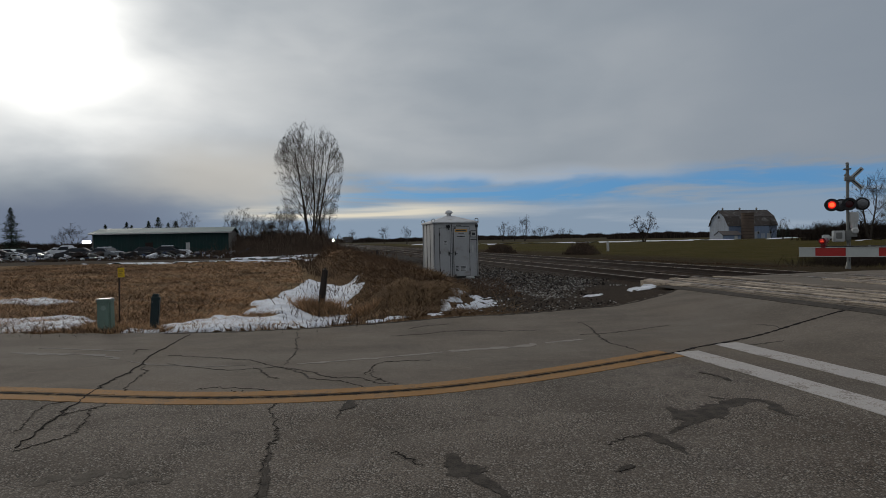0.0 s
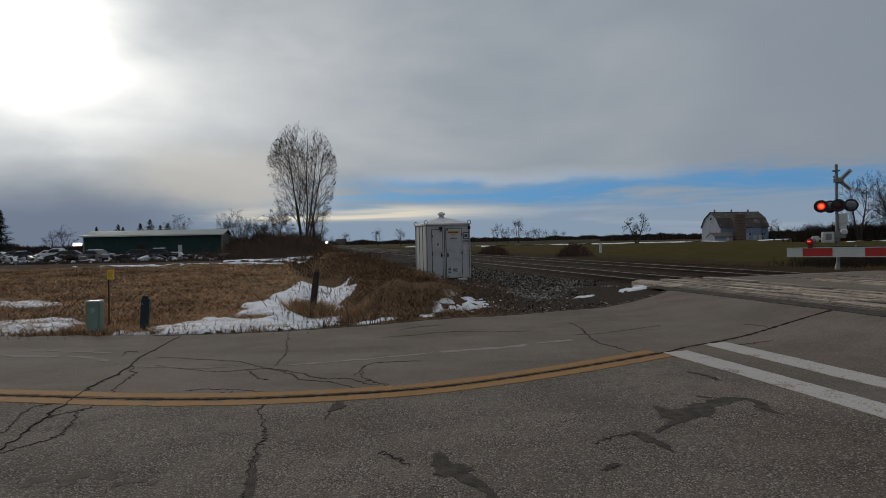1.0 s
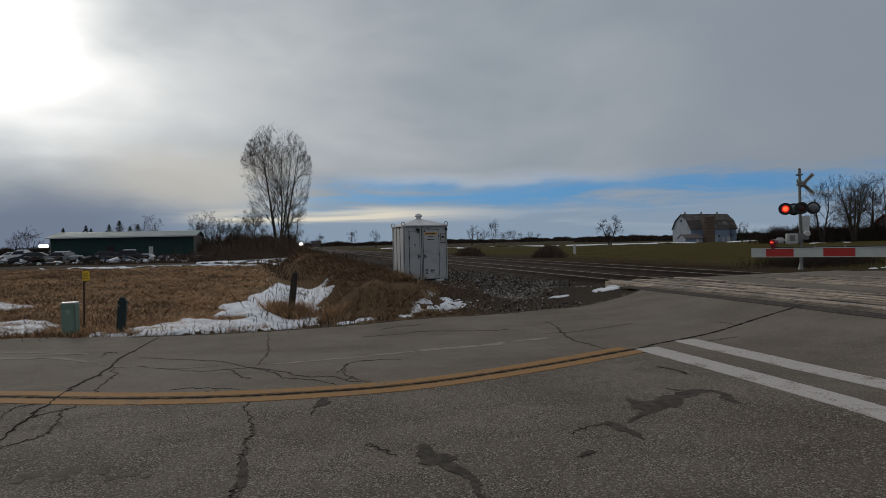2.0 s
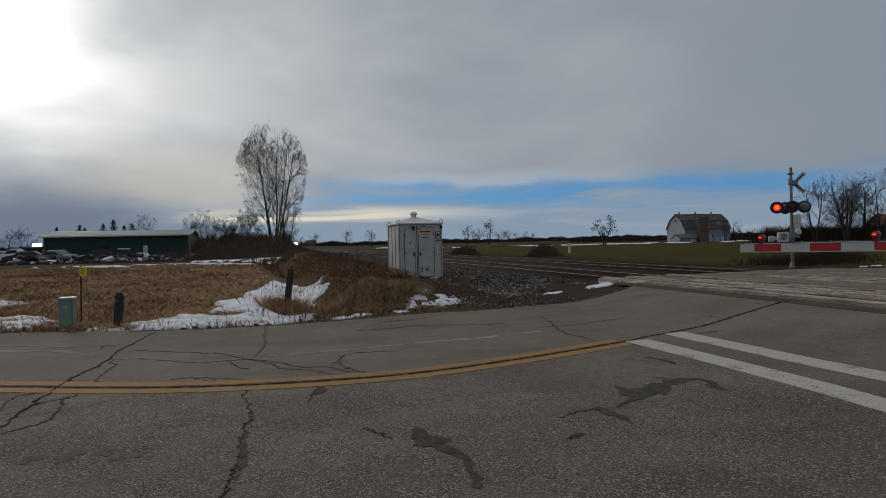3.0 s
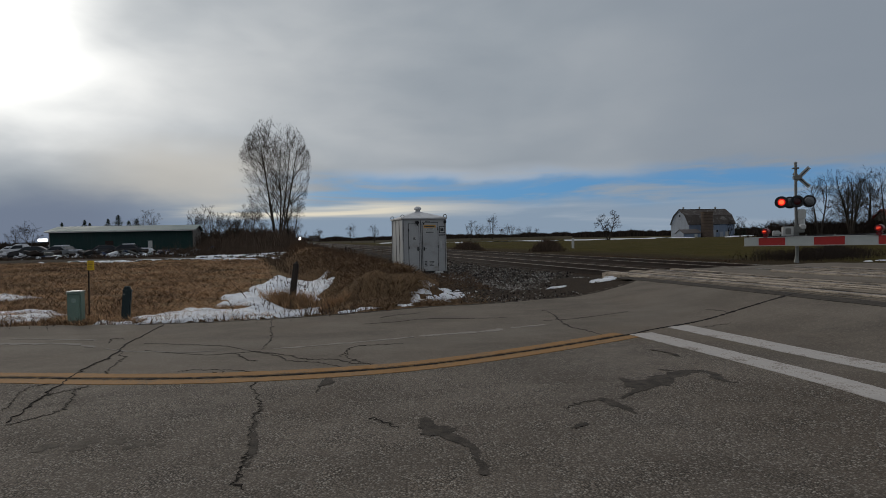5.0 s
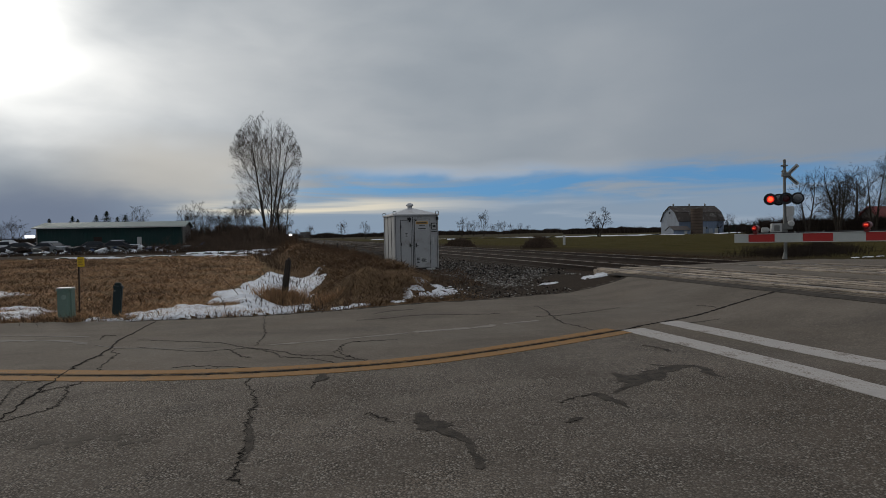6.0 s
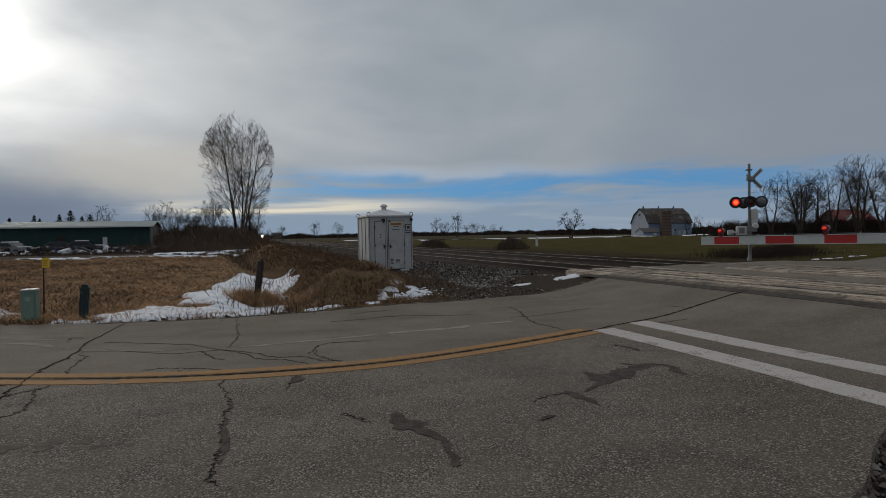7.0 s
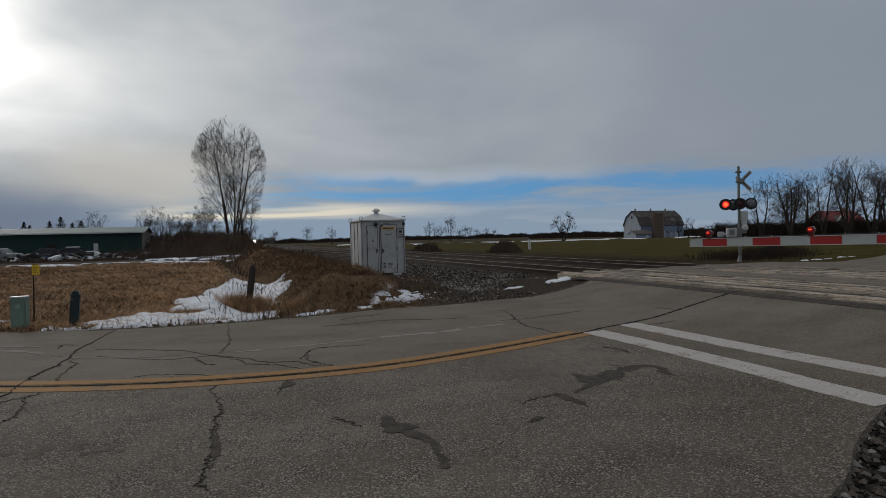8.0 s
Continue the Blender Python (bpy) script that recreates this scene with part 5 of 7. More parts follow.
def build_gate():
    ang = -58.0
    length = 5.6
    gx, gy = ARM_TIP.x + ARM_WAY.x * length, ARM_TIP.y + ARM_WAY.y * length
    gate = thing("crossing_gate", (gx, gy, float(land(gx, gy))), "lowered crossing gate with red and white striped arm and red lamps", "crossing gate", turn=ang)
    z0 = 1.258 - gate.location.z
    place = -length

    def height(s):
        return z0 + 0.012 * s

    s, i = 0.0, 0
    cuts = [0.0, 0.236] + [0.236 + 0.415 * k for k in range(1, 14)]
    for a, b in zip(cuts, cuts[1:]):
        tilt = height((a + b) / 2)
        red = i % 2 == 1
        part("arm_stripe", Mesh().soft_box((place + a, -0.014, tilt - 0.064), (place + b, 0.014, tilt + 0.064), 0.004), RED if red else ARM_WHITE, gate, "red reflective stripe" if red else "white reflective stripe")
        i += 1
    edge = Mesh()
    for dz in (0.068, -0.068):
        edge.add([(place + q, yy, height(q) + dz + e) for q in (0, length) for yy, e in ((-0.02, -0.005), (0.02, -0.005), (0.02, 0.005), (-0.02, 0.005))], [(0, 1, 5, 4), (1, 2, 6, 5), (2, 3, 7, 6), (3, 0, 4, 7), (0, 3, 2, 1), (4, 5, 6, 7)])
    part("arm_rim", edge, SIGN_WHITE, gate, "pale rim of the arm")
    for q in (0.35, 1.91, 4.0):
        z = height(q) + 0.075
        lamp = part("gate_lamp", Mesh().soft_box((place + q - 0.035, -0.035, z - 0.01), (place + q + 0.035, 0.035, z + 0.04), 0.008).tube([(place + q, -0.05, z + 0.09), (place + q, 0.05, z + 0.09)], [0.052, 0.052], 14), LAMP_BODY, gate, "small red gate lamp")
        part("lens", Mesh().tube([(place + q, -0.051, z + 0.09), (place + q, -0.064, z + 0.09)], [0.034, 0.022], 14), LAMP_DIM, lamp, "glowing red lens")
        part("bulb", Mesh().box((place + q - 0.020, -0.070, z + 0.088), (place + q + 0.024, -0.065, z + 0.096)), LAMP_HOT, lamp, "bright lamp core")
    for q in (0.95, 1.35, 2.35, 2.75):
        part("clip", Mesh().soft_box((place + q - 0.012, -0.015, height(q) + 0.07), (place + q + 0.012, 0.015, height(q) + 0.10), 0.004), GALV, gate)
    part("cable", Mesh().tube([(place + q, 0.0, height(q) + 0.083) for q in np.linspace(0.3, length, 12)], 0.008, 6), BLACK, gate, "black lamp cable")
    part("post", Mesh().tube([(0.15, 0.3, -0.1), (0.15, 0.3, 4.4)], 0.075, 12), GALV, gate, "grey steel mast")
    part("gate_mechanism", Mesh().soft_box((-0.15, -0.1, z0 - 0.3), (0.4, 0.25, z0 + 0.3), 0.04), SIGN_WHITE, gate, "white gate motor box")
    return gate


build_gate()

# ---------------------------------------------------------------- posts along the verge


def build_pedestal():
    p = thing("utility_pedestal", on_ground(-6.58, 11.0, 0.03), "sage green plastic utility pedestal with pale cap", "utility pedestal", turn=8)
    body = part("body", Mesh().soft_box((-0.125, -0.11, -0.08), (0.125, 0.11, 0.55), 0.03), PED_GREEN, p)
    part("lid", Mesh().soft_box((-0.14, -0.125, 0.52), (0.14, 0.125, 0.585), 0.025), PED_GREEN, p)
    # thin pale plate over the lid
    part("pale_cap", Mesh().soft_box((-0.13, -0.115, 0.578), (0.13, 0.115, 0.60), 0.01), SIGN_WHITE, p, "thin pale cap on top")
    part("decal", Mesh().tube([(0.0, -0.108, 0.42), (0.0, -0.114, 0.42)], 0.045, 16), STICKER, body, "faded round sticker")


def build_dark_post():
    p = thing("cable_post", on_ground(-5.75, 11.2, 0.03), "dark teal plastic cable marker post in the grass", "post", turn=12)
    t = pose(0, 0, 0, 0, 5, 0)
    part("body", Mesh().soft_box((-0.075, -0.06, -0.08), (0.075, 0.06, 0.60), 0.015, t), PED_DARK, p)
    part("cap", Mesh().soft_box((-0.06, -0.05, 0.59), (0.05, 0.05, 0.655), 0.012, t).soft_box((-0.085, -0.068, 0.54), (0.085, 0.068, 0.60), 0.015, t), PED_DARK, p)
    part("bolt", Mesh().tube([(0, -0.07, 0.5), (0, -0.08, 0.5)], 0.015, 8), GALV, p)


def build_marker():
    p = thing("marker_post", on_ground(-6.78, 11.85), "thin steel post with a small yellow warning plate", "marker post")
    part("rod", Mesh().tube([(-0.03, 0, -0.1), (0, 0, 1.22)], 0.014, 8), SHADED_RUST, p)
    plate = part("plate", Mesh().soft_box((-0.02, -0.026, 1.0), (0.12, -0.014, 1.2), 0.006), MARK_YELLOW, p, "yellow plate")
    part("print", bars(Mesh(), 0.0, 0.1, 1.03, 1.17, -0.028, 4), mat("faint_print", (0.40, 0.26, 0.03), 0.6), plate, "faint print")


def build_wood_post(x, y, h, r, lean, name="wooden_post", label="dark rotting wooden fence post in a grass clump"):
    p = thing(name, on_ground(x, y), label, "post", turn=10)
    n = 9
    pts = [(math.sin(radians(lean)) * h * k / 5, 0.01 * math.sin(k * 2), -0.15 + (h + 0.15) * k / 5) for k in range(6)]
    part("shaft", Mesh().tube(pts, [r * 1.1, r * 1.05, r, r * 1.02, r * 0.97, r * 0.85], n), OLDWOOD, p)
    part("split_top", Mesh().tube([pts[-1], (pts[-1][0] + r * 0.3, 0, h + r * 0.7)], [r * 0.5, r * 0.2], 6), OLDWOOD, p)


def build_stalk():
    p = thing("dead_stalk", on_ground(-4.25, 14.6), "thin bent dead weed stalk sticking out of the snow", "weed stalk")
    part("stem", Mesh().tube([(0, 0, -0.1), (-0.18, 0.02, 0.16), (-0.36, 0.0, 0.36), (-0.56, -0.04, 0.60)], [0.010, 0.009, 0.008, 0.004], 6), TWIG, p)
    part("twig", Mesh().tube([(-0.2, 0.02, 0.18), (-0.3, 0.05, 0.36)], [0.006, 0.003], 5), TWIG, p)


build_stalk()
build_pedestal()
build_dark_post()
build_marker()
build_wood_post(-3.24, 14.6, 1.2, 0.085, 9)
build_wood_post(-4.45, 38.0, 1.0, 0.05, 2, label="thin dark fence post on the bank")


def build_white_post():
    p = thing("white_marker_post", on_ground(16.76, 57.6), "short white pipe marker post beside the track", "marker post")
    part("pipe", Mesh().tube([(0, 0, -0.1), (0, 0, 0.95)], 0.13, 12), SIGN_WHITE, p)
    part("cap", Mesh().tube([(0, 0, 0.95), (0, 0, 1.02)], [0.15, 0.1], 12), SIGN_WHITE, p)


build_white_post()

# ---------------------------------------------------------------- bare trees


class Twigs:
    """Tapered bars, gathered fast: each is a chain of rings."""

    def __init__(self, seed, shape=None):
        self.r = random.Random(seed)
        self.v, self.f, self.shape = [], [], shape

    def outside(self, p):
        """Whether a place lies outside the crown's egg shape (middle height, half height, half width)."""
        if not self.shape:
            return False
        mid, tall, wide = self.shape
        k = (p.z - mid) / tall
        w = wide * (1.0 if k > 0 else 0.92)
        return (p.x * p.x + p.y * p.y) / (w * w) + k * k > 1.0

    def limb(self, pts, radii, n):
        k0 = len(self.v)
        for i, p in enumerate(pts):
            d = (pts[min(i + 1, len(pts) - 1)] - pts[max(i - 1, 0)]).normalized()
            u = d.cross(Vector((0.3, 0.9, 0.2))).normalized()
            w = d.cross(u)
            for k in range(n):
                a = 6.2832 * k / n
                self.v.append(tuple(p + (u * math.cos(a) + w * math.sin(a)) * radii[i]))
        for i in range(len(pts) - 1):
            for k in range(n):
                a, b = k0 + i * n + k, k0 + i * n + (k + 1) % n
                self.f.append((a, b, b + n, a + n))

    def grow(self, p, d, length, radius, level, spread, up, levels, forks, thin=0.016):
        r = self.r
        steps = 4 if level < 2 else 3
        pts, rad, dirs = [p], [radius], [d]
        for i in range(steps):
            d = (d + Vector((r.gauss(0, 0.10), r.gauss(0, 0.10), r.gauss(0, 0.06) + up * 0.10))).normalized()
            if self.outside(p + d * (length / steps)):
                break
            p = p + d * (length / steps)
            pts.append(p)
            dirs.append(d)
            rad.append(max(radius * (1 - 0.75 * (i + 1) / steps), thin))
        steps = len(pts) - 1
        if steps < 1:
            return
        self.limb(pts, rad, 7 if level == 0 else 4 if level == 1 else 3)
        if level >= levels:
            return
        count = forks[level]
        for j in range(count):
            t = 0.28 + 0.72 * (j + r.random() * 0.8) / count
            i = min(int(t * steps), steps - 1)
            f = t * steps - i
            q = pts[i].lerp(pts[i + 1], min(f, 1))
            side = dirs[i].cross(Vector((r.gauss(0, 1), r.gauss(0, 1), r.gauss(0, 0.4)))).normalized()
            a = radians(r.uniform(0.7, 1.25) * spread)
            nd = dirs[i] * math.cos(a) + side * math.sin(a)
            self.grow(q, nd, length * r.uniform(0.42, 0.72) * (1.12 - 0.45 * t), max(rad[i] * 0.6, thin), level + 1, spread, up, levels, forks, thin)

    def data(self, name, material):
        me = bpy.data.meshes.new(name)
        me.from_pydata(self.v, [], self.f)
        me.materials.append(material)
        me.shade_smooth()
        return me


def tree_meshes(seed, height, stems, spread, up, levels, forks, trunk_r, lean=9.0, thin=0.016, shape=None):
    """Trunk mesh and crown mesh of a leafless tree standing on its origin."""
    r = random.Random(seed)
    trunk, crown = Twigs(seed, shape), Twigs(seed + 50, shape)
    for s in range(stems):
        a = 6.2832 * s / stems + r.uniform(-0.4, 0.4)
        tilt = radians(lean * r.uniform(0.5, 1.3)) if stems > 1 else radians(r.uniform(0, 2))
        d = Vector((math.cos(a) * math.sin(tilt), math.sin(a) * math.sin(tilt), math.cos(tilt)))
        p = Vector((math.cos(a) * trunk_r * 0.7, math.sin(a) * trunk_r * 0.7, -0.2)) if stems > 1 else Vector((0, 0, -0.2))
        h = height * r.uniform(0.80, 0.97)
        steps, pts, rad, dirs = 9, [p], [trunk_r * 1.25], [d]
        for i in range(steps):
            d = (d + Vector((r.gauss(0, 0.035), r.gauss(0, 0.035), 0.03))).normalized()
            if i > 4 and trunk.outside(p + d * (h / steps)):
                break
            p = p + d * (h / steps)
            pts.append(p)
            dirs.append(d)
            rad.append(max(trunk_r * (1 - 0.93 * (i + 1) / steps), thin))
        trunk.limb(pts, rad, 8)
        steps = len(pts) - 1
        n = forks[0]
        for j in range(n):
            t = 0.20 + 0.78 * (j + r.random()) / n
            i = min(int(t * steps), steps - 1)
            q = pts[i].lerp(pts[i + 1], t * steps - i)
            b = r.uniform(0, 6.2832)
            ang = radians(r.uniform(0.7, 1.2) * spread)
            side = Vector((math.cos(b), math.sin(b), 0))
            side = (side - dirs[i] * side.dot(dirs[i])).normalized()
            nd = dirs[i] * math.cos(ang) + side * math.sin(ang)
            reach = h * 0.34 * math.sin(3.1416 * min(0.06 + t * 0.84, 1)) ** 0.8 * r.uniform(0.75, 1.1)
            crown.grow(q, nd, max(reach, h * 0.05), rad[i] * 0.45, 1 if t < 0.8 else 2, spread, up, levels, forks, thin)
    return trunk.data("trunk", BARK), crown.data("crown", BARK)


def plant(meshes, x, y, label, scale=1.0, turn=0.0, group="bare trees", name="bare_tree"):
    t = thing(name, on_ground(x, y), label, "tree", group, turn=turn)
    for me in meshes:
        ob = new(me.name.split(".")[0], me)
        ob.parent = t
        ob.scale = (scale,) * 3
    return t


big = tree_meshes(17, 20.5, 5, 40, 0.85, 4, (16, 6, 4, 2), 0.16, 13.0, 0.013, (12.1, 8.6, 5.6))
plant(big, -20.4, 88.0, "tall leafless many-stemmed cottonwood standing among brush", group="")
kinds = [tree_meshes(20 + i, 13.5, 2 + i % 2, 42, 0.4, 4, (11, 6, 4, 2), 0.24, 10.0, 0.013) for i in range(4)]
for i, (x, y, h) in enumerate(((71.5, 95, 11.6), (75.6, 93, 12.2), (78.9, 97, 12.2), (81.5, 101, 11.4), (84.0, 95, 13.4), (87.0, 93, 14.6), (91.2, 96, 14.2), (94.4, 95, 15.4), (97.5, 94, 12.6), (101, 99, 14.0), (106, 94, 13.5), (90, 106, 13))):
    plant(kinds[i % 4], x, y, "leafless spreading shade tree near a farmhouse", h / 14.2, 67 * i)
plant(tree_meshes(33, 8.2, 2, 52, 0.2, 4, (11, 6, 4, 3), 0.22, 16, 0.016), 53.3, 150, "lone leafless spreading tree in the green field")
small = [tree_meshes(40 + i, 7.5, 3, 40, 0.5, 4, (8, 5, 3, 3), 0.10, 13, 0.011) for i in range(2)]
for i, (x, y, h, lab) in enumerate(((-16.6, 79, 7.4, "small leafless tree beside the cottonwood"), (-24.5, 80, 5.2, "small leafless tree in the brush"), (-47.0, 104, 7.0, "small leafless tree behind the shed"), (-66.5, 102, 5.6, "small leafless tree behind the parked cars"), (-69.5, 103, 4.6, "small leafless tree behind the parked cars"),
                                      (-31, 300, 9.5, "far leafless tree on the horizon"), (-19, 300, 9.0, "far leafless tree on the horizon"), (-46, 290, 7.0, "far leafless tree on the horizon"), (84, 140, 5.0, "small leafless tree near the barn"), (113.5, 196, 6.0, "small leafless tree beside the barn"), (35, 330, 11, "far thin leafless tree"), (50, 345, 15, "far thin leafless tree"), (43, 340, 9, "far thin leafless tree"), (60, 350, 9, "far thin leafless tree"), (47, 400, 9, "far thin leafless tree"), (66, 410, 8, "far thin leafless tree"), (72, 400, 9, "far thin leafless tree"), (78, 405, 8, "far thin leafless tree"), (86, 410, 8, "far thin leafless tree"), (90, 400, 7, "far thin leafless tree"), (-30, 86, 6.6, "small leafless tree in the brush"), (-25, 91, 7.4, "small leafless tree in the brush"), (-22.5, 84, 5.6, "small leafless tree in the brush"), (-34, 92, 6.4, "small leafless tree in the brush"), (-27.5, 97, 7.2, "small leafless tree in the brush"), (-28, 88, 5.5, "small leafless tree in the brush"), (-32, 95, 6.0, "small leafless tree in the brush"), (-18, 84, 5.0, "small leafless tree in the brush"))):
    plant(small[i % 2], x, y, lab, h / 7.2, 50 * i)

# spruces


def spruce_mesh(seed, h, w):
    r = np.random.default_rng(seed)
    n = 1500
    t = r.random(n) ** 0.75
    a = r.uniform(0, 6.2832, n)
    layer = 0.72 + 0.28 * np.sin(t * 48)
    rad = 1.25 * w * (1 - t) ** 0.8 * layer * r.uniform(0.3, 1.0, n)
    p = np.stack([rad * np.cos(a), rad * np.sin(a), 0.08 * h + t * h * 0.92 - rad * 0.25], -1)
    s = (0.05 + 0.08 * (1 - t)) * h * 0.6
    out = np.stack([np.cos(a), np.sin(a), -0.35 + 0 * a], -1)
    side = np.stack([-np.sin(a), np.cos(a), 0 * a], -1)
    return np.stack([p - side * s[:, None] * 0.35, p + side * s[:, None] * 0.35, p + out * s[:, None]], 1), h


def plant_spruce(seed, x, y, h, w, label):
    s = thing("spruce", on_ground(x, y), label, "tree", "spruces")
    part("trunk", Mesh().tube([(0, 0, -0.2), (0, 0, h * 0.97)], [h * 0.02, 0.02], 7), BARK, s)
    tri, _ = spruce_mesh(seed, h, w)
    tris("crown", tri, NEEDLE, s)


for i, (x, y, h, w) in enumerate(((-76, 100, 8.8, 2.6), (-60.6, 102, 5.5, 1.7), (-57.3, 103, 5.9, 2.0), (-55.9, 102, 5.3, 1.9), (-52.8, 102, 6.0, 2.3), (-50.8, 101.5, 6.6, 3.2), (-49.5, 102.5, 5.6, 2.6), (-48.4, 103, 5.9, 3.4), (-80, 99, 6.0, 2.4), (112, 188, 4.5, 2.0), (115.5, 190, 4.2, 1.8))):
    plant_spruce(60 + i, x, y, h, w, "dark green spruce behind the shed" if x < 0 else "dark evergreen shrub beside the barn")

# ---------------------------------------------------------------- dead grass and brush


def blades(n, place, height, width, lean, seed):
    """n bent blades; place gives x and y from a random generator."""
    r = np.random.default_rng(seed)
    x, y = place(r, n)
    keep = ~inside(x, y - 0.1, ROAD_RING) & clear_of_snow(x, y)
    x, y = x[keep], y[keep]
    n = len(x)
    z = land(x, y) - 0.01
    a, h = r.uniform(0, 6.2832, n), r.uniform(*height, n)
    w = r.uniform(*width, n) * (1 + y / 22.0)
    b = r.uniform(0, 6.2832, n)
    l = h * r.uniform(*lean, n)
    base = np.stack([x, y, z], -1)
    side = np.stack([np.cos(a) * w, np.sin(a) * w, 0 * w], -1)
    tip = base + np.stack([np.cos(b) * l, np.sin(b) * l, h], -1)
    return np.stack([base - side, base + side, tip], 1)


def clumped(r, n, lo, hi, cells, spread):
    """Places in tufts inside a box, denser near the road."""
    k = max(n // cells, 1)
    cx = r.uniform(lo[0], hi[0], k)
    cy = lo[1] + (hi[1] - lo[1]) * r.random(k) ** 1.7
    i = r.integers(0, k, n)
    s = spread * (1 + cy[i] / 30)
    return cx[i] * (1 + (cy[i] - lo[1]) / 30) + r.normal(0, 1, n) * s, cy[i] + r.normal(0, 1, n) * s


def field_place(r, n):
    x, y = clumped(r, n, (-16, 10.8), (-3.0, 50), 46, 0.17)
    ok = line_gap(x, y, DITCH) > 1.3 + 0.5 * ((y > 14) & (y < 22))
    return x[ok], y[ok]


def bank_place(r, n):
    i = r.random(n) ** 1.5
    y = 12.2 + 30 * i + r.normal(0, 0.3, n)
    bx = np.interp(y, [p[1] for p in BANK], [p[0] for p in BANK])
    x = bx + r.normal(0, 0.8, n) + 0.05
    ok = line_gap(x, y, DITCH) > 0.45
    return x[ok], y[ok]


def clump_at(px, py, s):
    return lambda r, n: (px + r.normal(0, s, n), py + r.normal(0, s * 0.7, n))


def verge_place(r, n):
    e = resample(EDGE_LEFT[2:10], 400)
    i = r.integers(0, 400, n)
    return e[i, 0] + r.normal(0, 0.25, n), e[i, 1] + 0.1 + np.abs(r.normal(0, 0.35, n))


g1 = tris("dead_grass", np.concatenate([blades(115000, field_place, (0.03, 0.13), (0.004, 0.011), (1.0, 3.6), 31), blades(30000, field_place, (0.02, 0.06), (0.004, 0.010), (2.0, 6.0), 37)]), STRAW)
tagged(g1, "matted tan dead grass covering the field", "grass", kind="stuff")
g4 = tris("dead_grass", blades(16000, lambda r, n: clumped(r, n, (-16, 11.2), (-5.2, 50), 60, 0.32), (0.06, 0.2), (0.005, 0.012), (0.5, 1.8), 36), STRAW2)
tagged(g4, "reddish brown tufts in the dead grass", "grass", kind="stuff")
g2 = tris("dead_grass", np.concatenate([blades(34000, bank_place, (0.03, 0.14), (0.005, 0.011), (1.0, 3.6), 32), blades(2500, verge_place, (0.06, 0.2), (0.004, 0.009), (0.3, 1.2), 33)]), STRAW3)
tagged(g2, "tan dead grass hanging over the bank", "grass", kind="stuff")
g3 = tris("dead_grass", np.concatenate([blades(14000, bank_place, (0.04, 0.22), (0.004, 0.009), (0.6, 2.4), 34), blades(2600, lambda r, n: (r.uniform(0.2, 2.2, n), 15.5 + 7 * r.random(n)), (0.03, 0.12), (0.004, 0.010), (0.3, 1.8), 35)]), STRAW2)
tagged(g3, "reddish brown dry weeds beside the railway", "grass", kind="stuff")


def hang_place(r, n):
    a, d = r.uniform(2.6, 6.6, n), np.abs(r.normal(0, 0.75, n)) + 0.15
    return -0.72 + np.cos(a) * d * 1.05, 14.5 + np.sin(a) * d * 1.35


def hanging(n, height, width, seed):
    """Long blades bent downhill, away from the mound's top."""
    r = np.random.default_rng(seed)
    x, y = hang_place(r, n)
    ok = ~inside(x, y - 0.15, ROAD_RING) & (line_gap(x, y, DITCH) > 0.45) & clear_of_snow(x, y) & (x < 0.15 + 0.25 * (y - 13.5)) & (y > 11.9)
    x, y = x[ok], y[ok]
    h, w = r.uniform(*height, len(x)), r.uniform(*width, len(x))
    way = np.arctan2(y - 14.7, x + 0.72) + r.normal(0, 0.5, len(x))
    reach = h * r.uniform(1.0, 2.2, len(x))
    base = np.stack([x, y, land(x, y) - 0.01], -1)
    tx, ty = x + np.cos(way) * reach, y + np.sin(way) * reach
    tip = np.stack([tx, ty, land(tx, ty) + r.uniform(0.0, 0.07, len(x))], -1)
    mid = (base + tip) / 2 + np.stack([0 * h, 0 * h, h * 0.45], -1)
    side = np.stack([-np.sin(way) * w, np.cos(way) * w, 0 * w], -1)
    return np.concatenate([np.stack([base - side, base + side, mid], 1), np.stack([mid + side * 0.7, mid - side * 0.7, tip], 1)])


g5 = tris("dead_grass", hanging(13000, (0.08, 0.24), (0.004, 0.009), 38), STRAW3)
tagged(g5, "long tan dead grass combed down the mound", "grass", kind="stuff")
for px, py, s, n in ((-3.2, 14.55, 0.24, 2400), (-6.4, 11.15, 0.16, 260), (-5.6, 11.5, 0.16, 300), (-6.2, 12.1, 0.3, 300), (-1.95, 13.4, 0.16, 450)):
    t = tris("grass_tuft", blades(n, clump_at(px, py, s), (0.2, 0.55) if n > 2000 else (0.12, 0.42) if n > 420 else (0.05, 0.16), (0.005, 0.010), (0.3, 1.1), 40 + n), STRAW)
    tagged(t, "tuft of tall tan dead grass", "grass", kind="stuff")


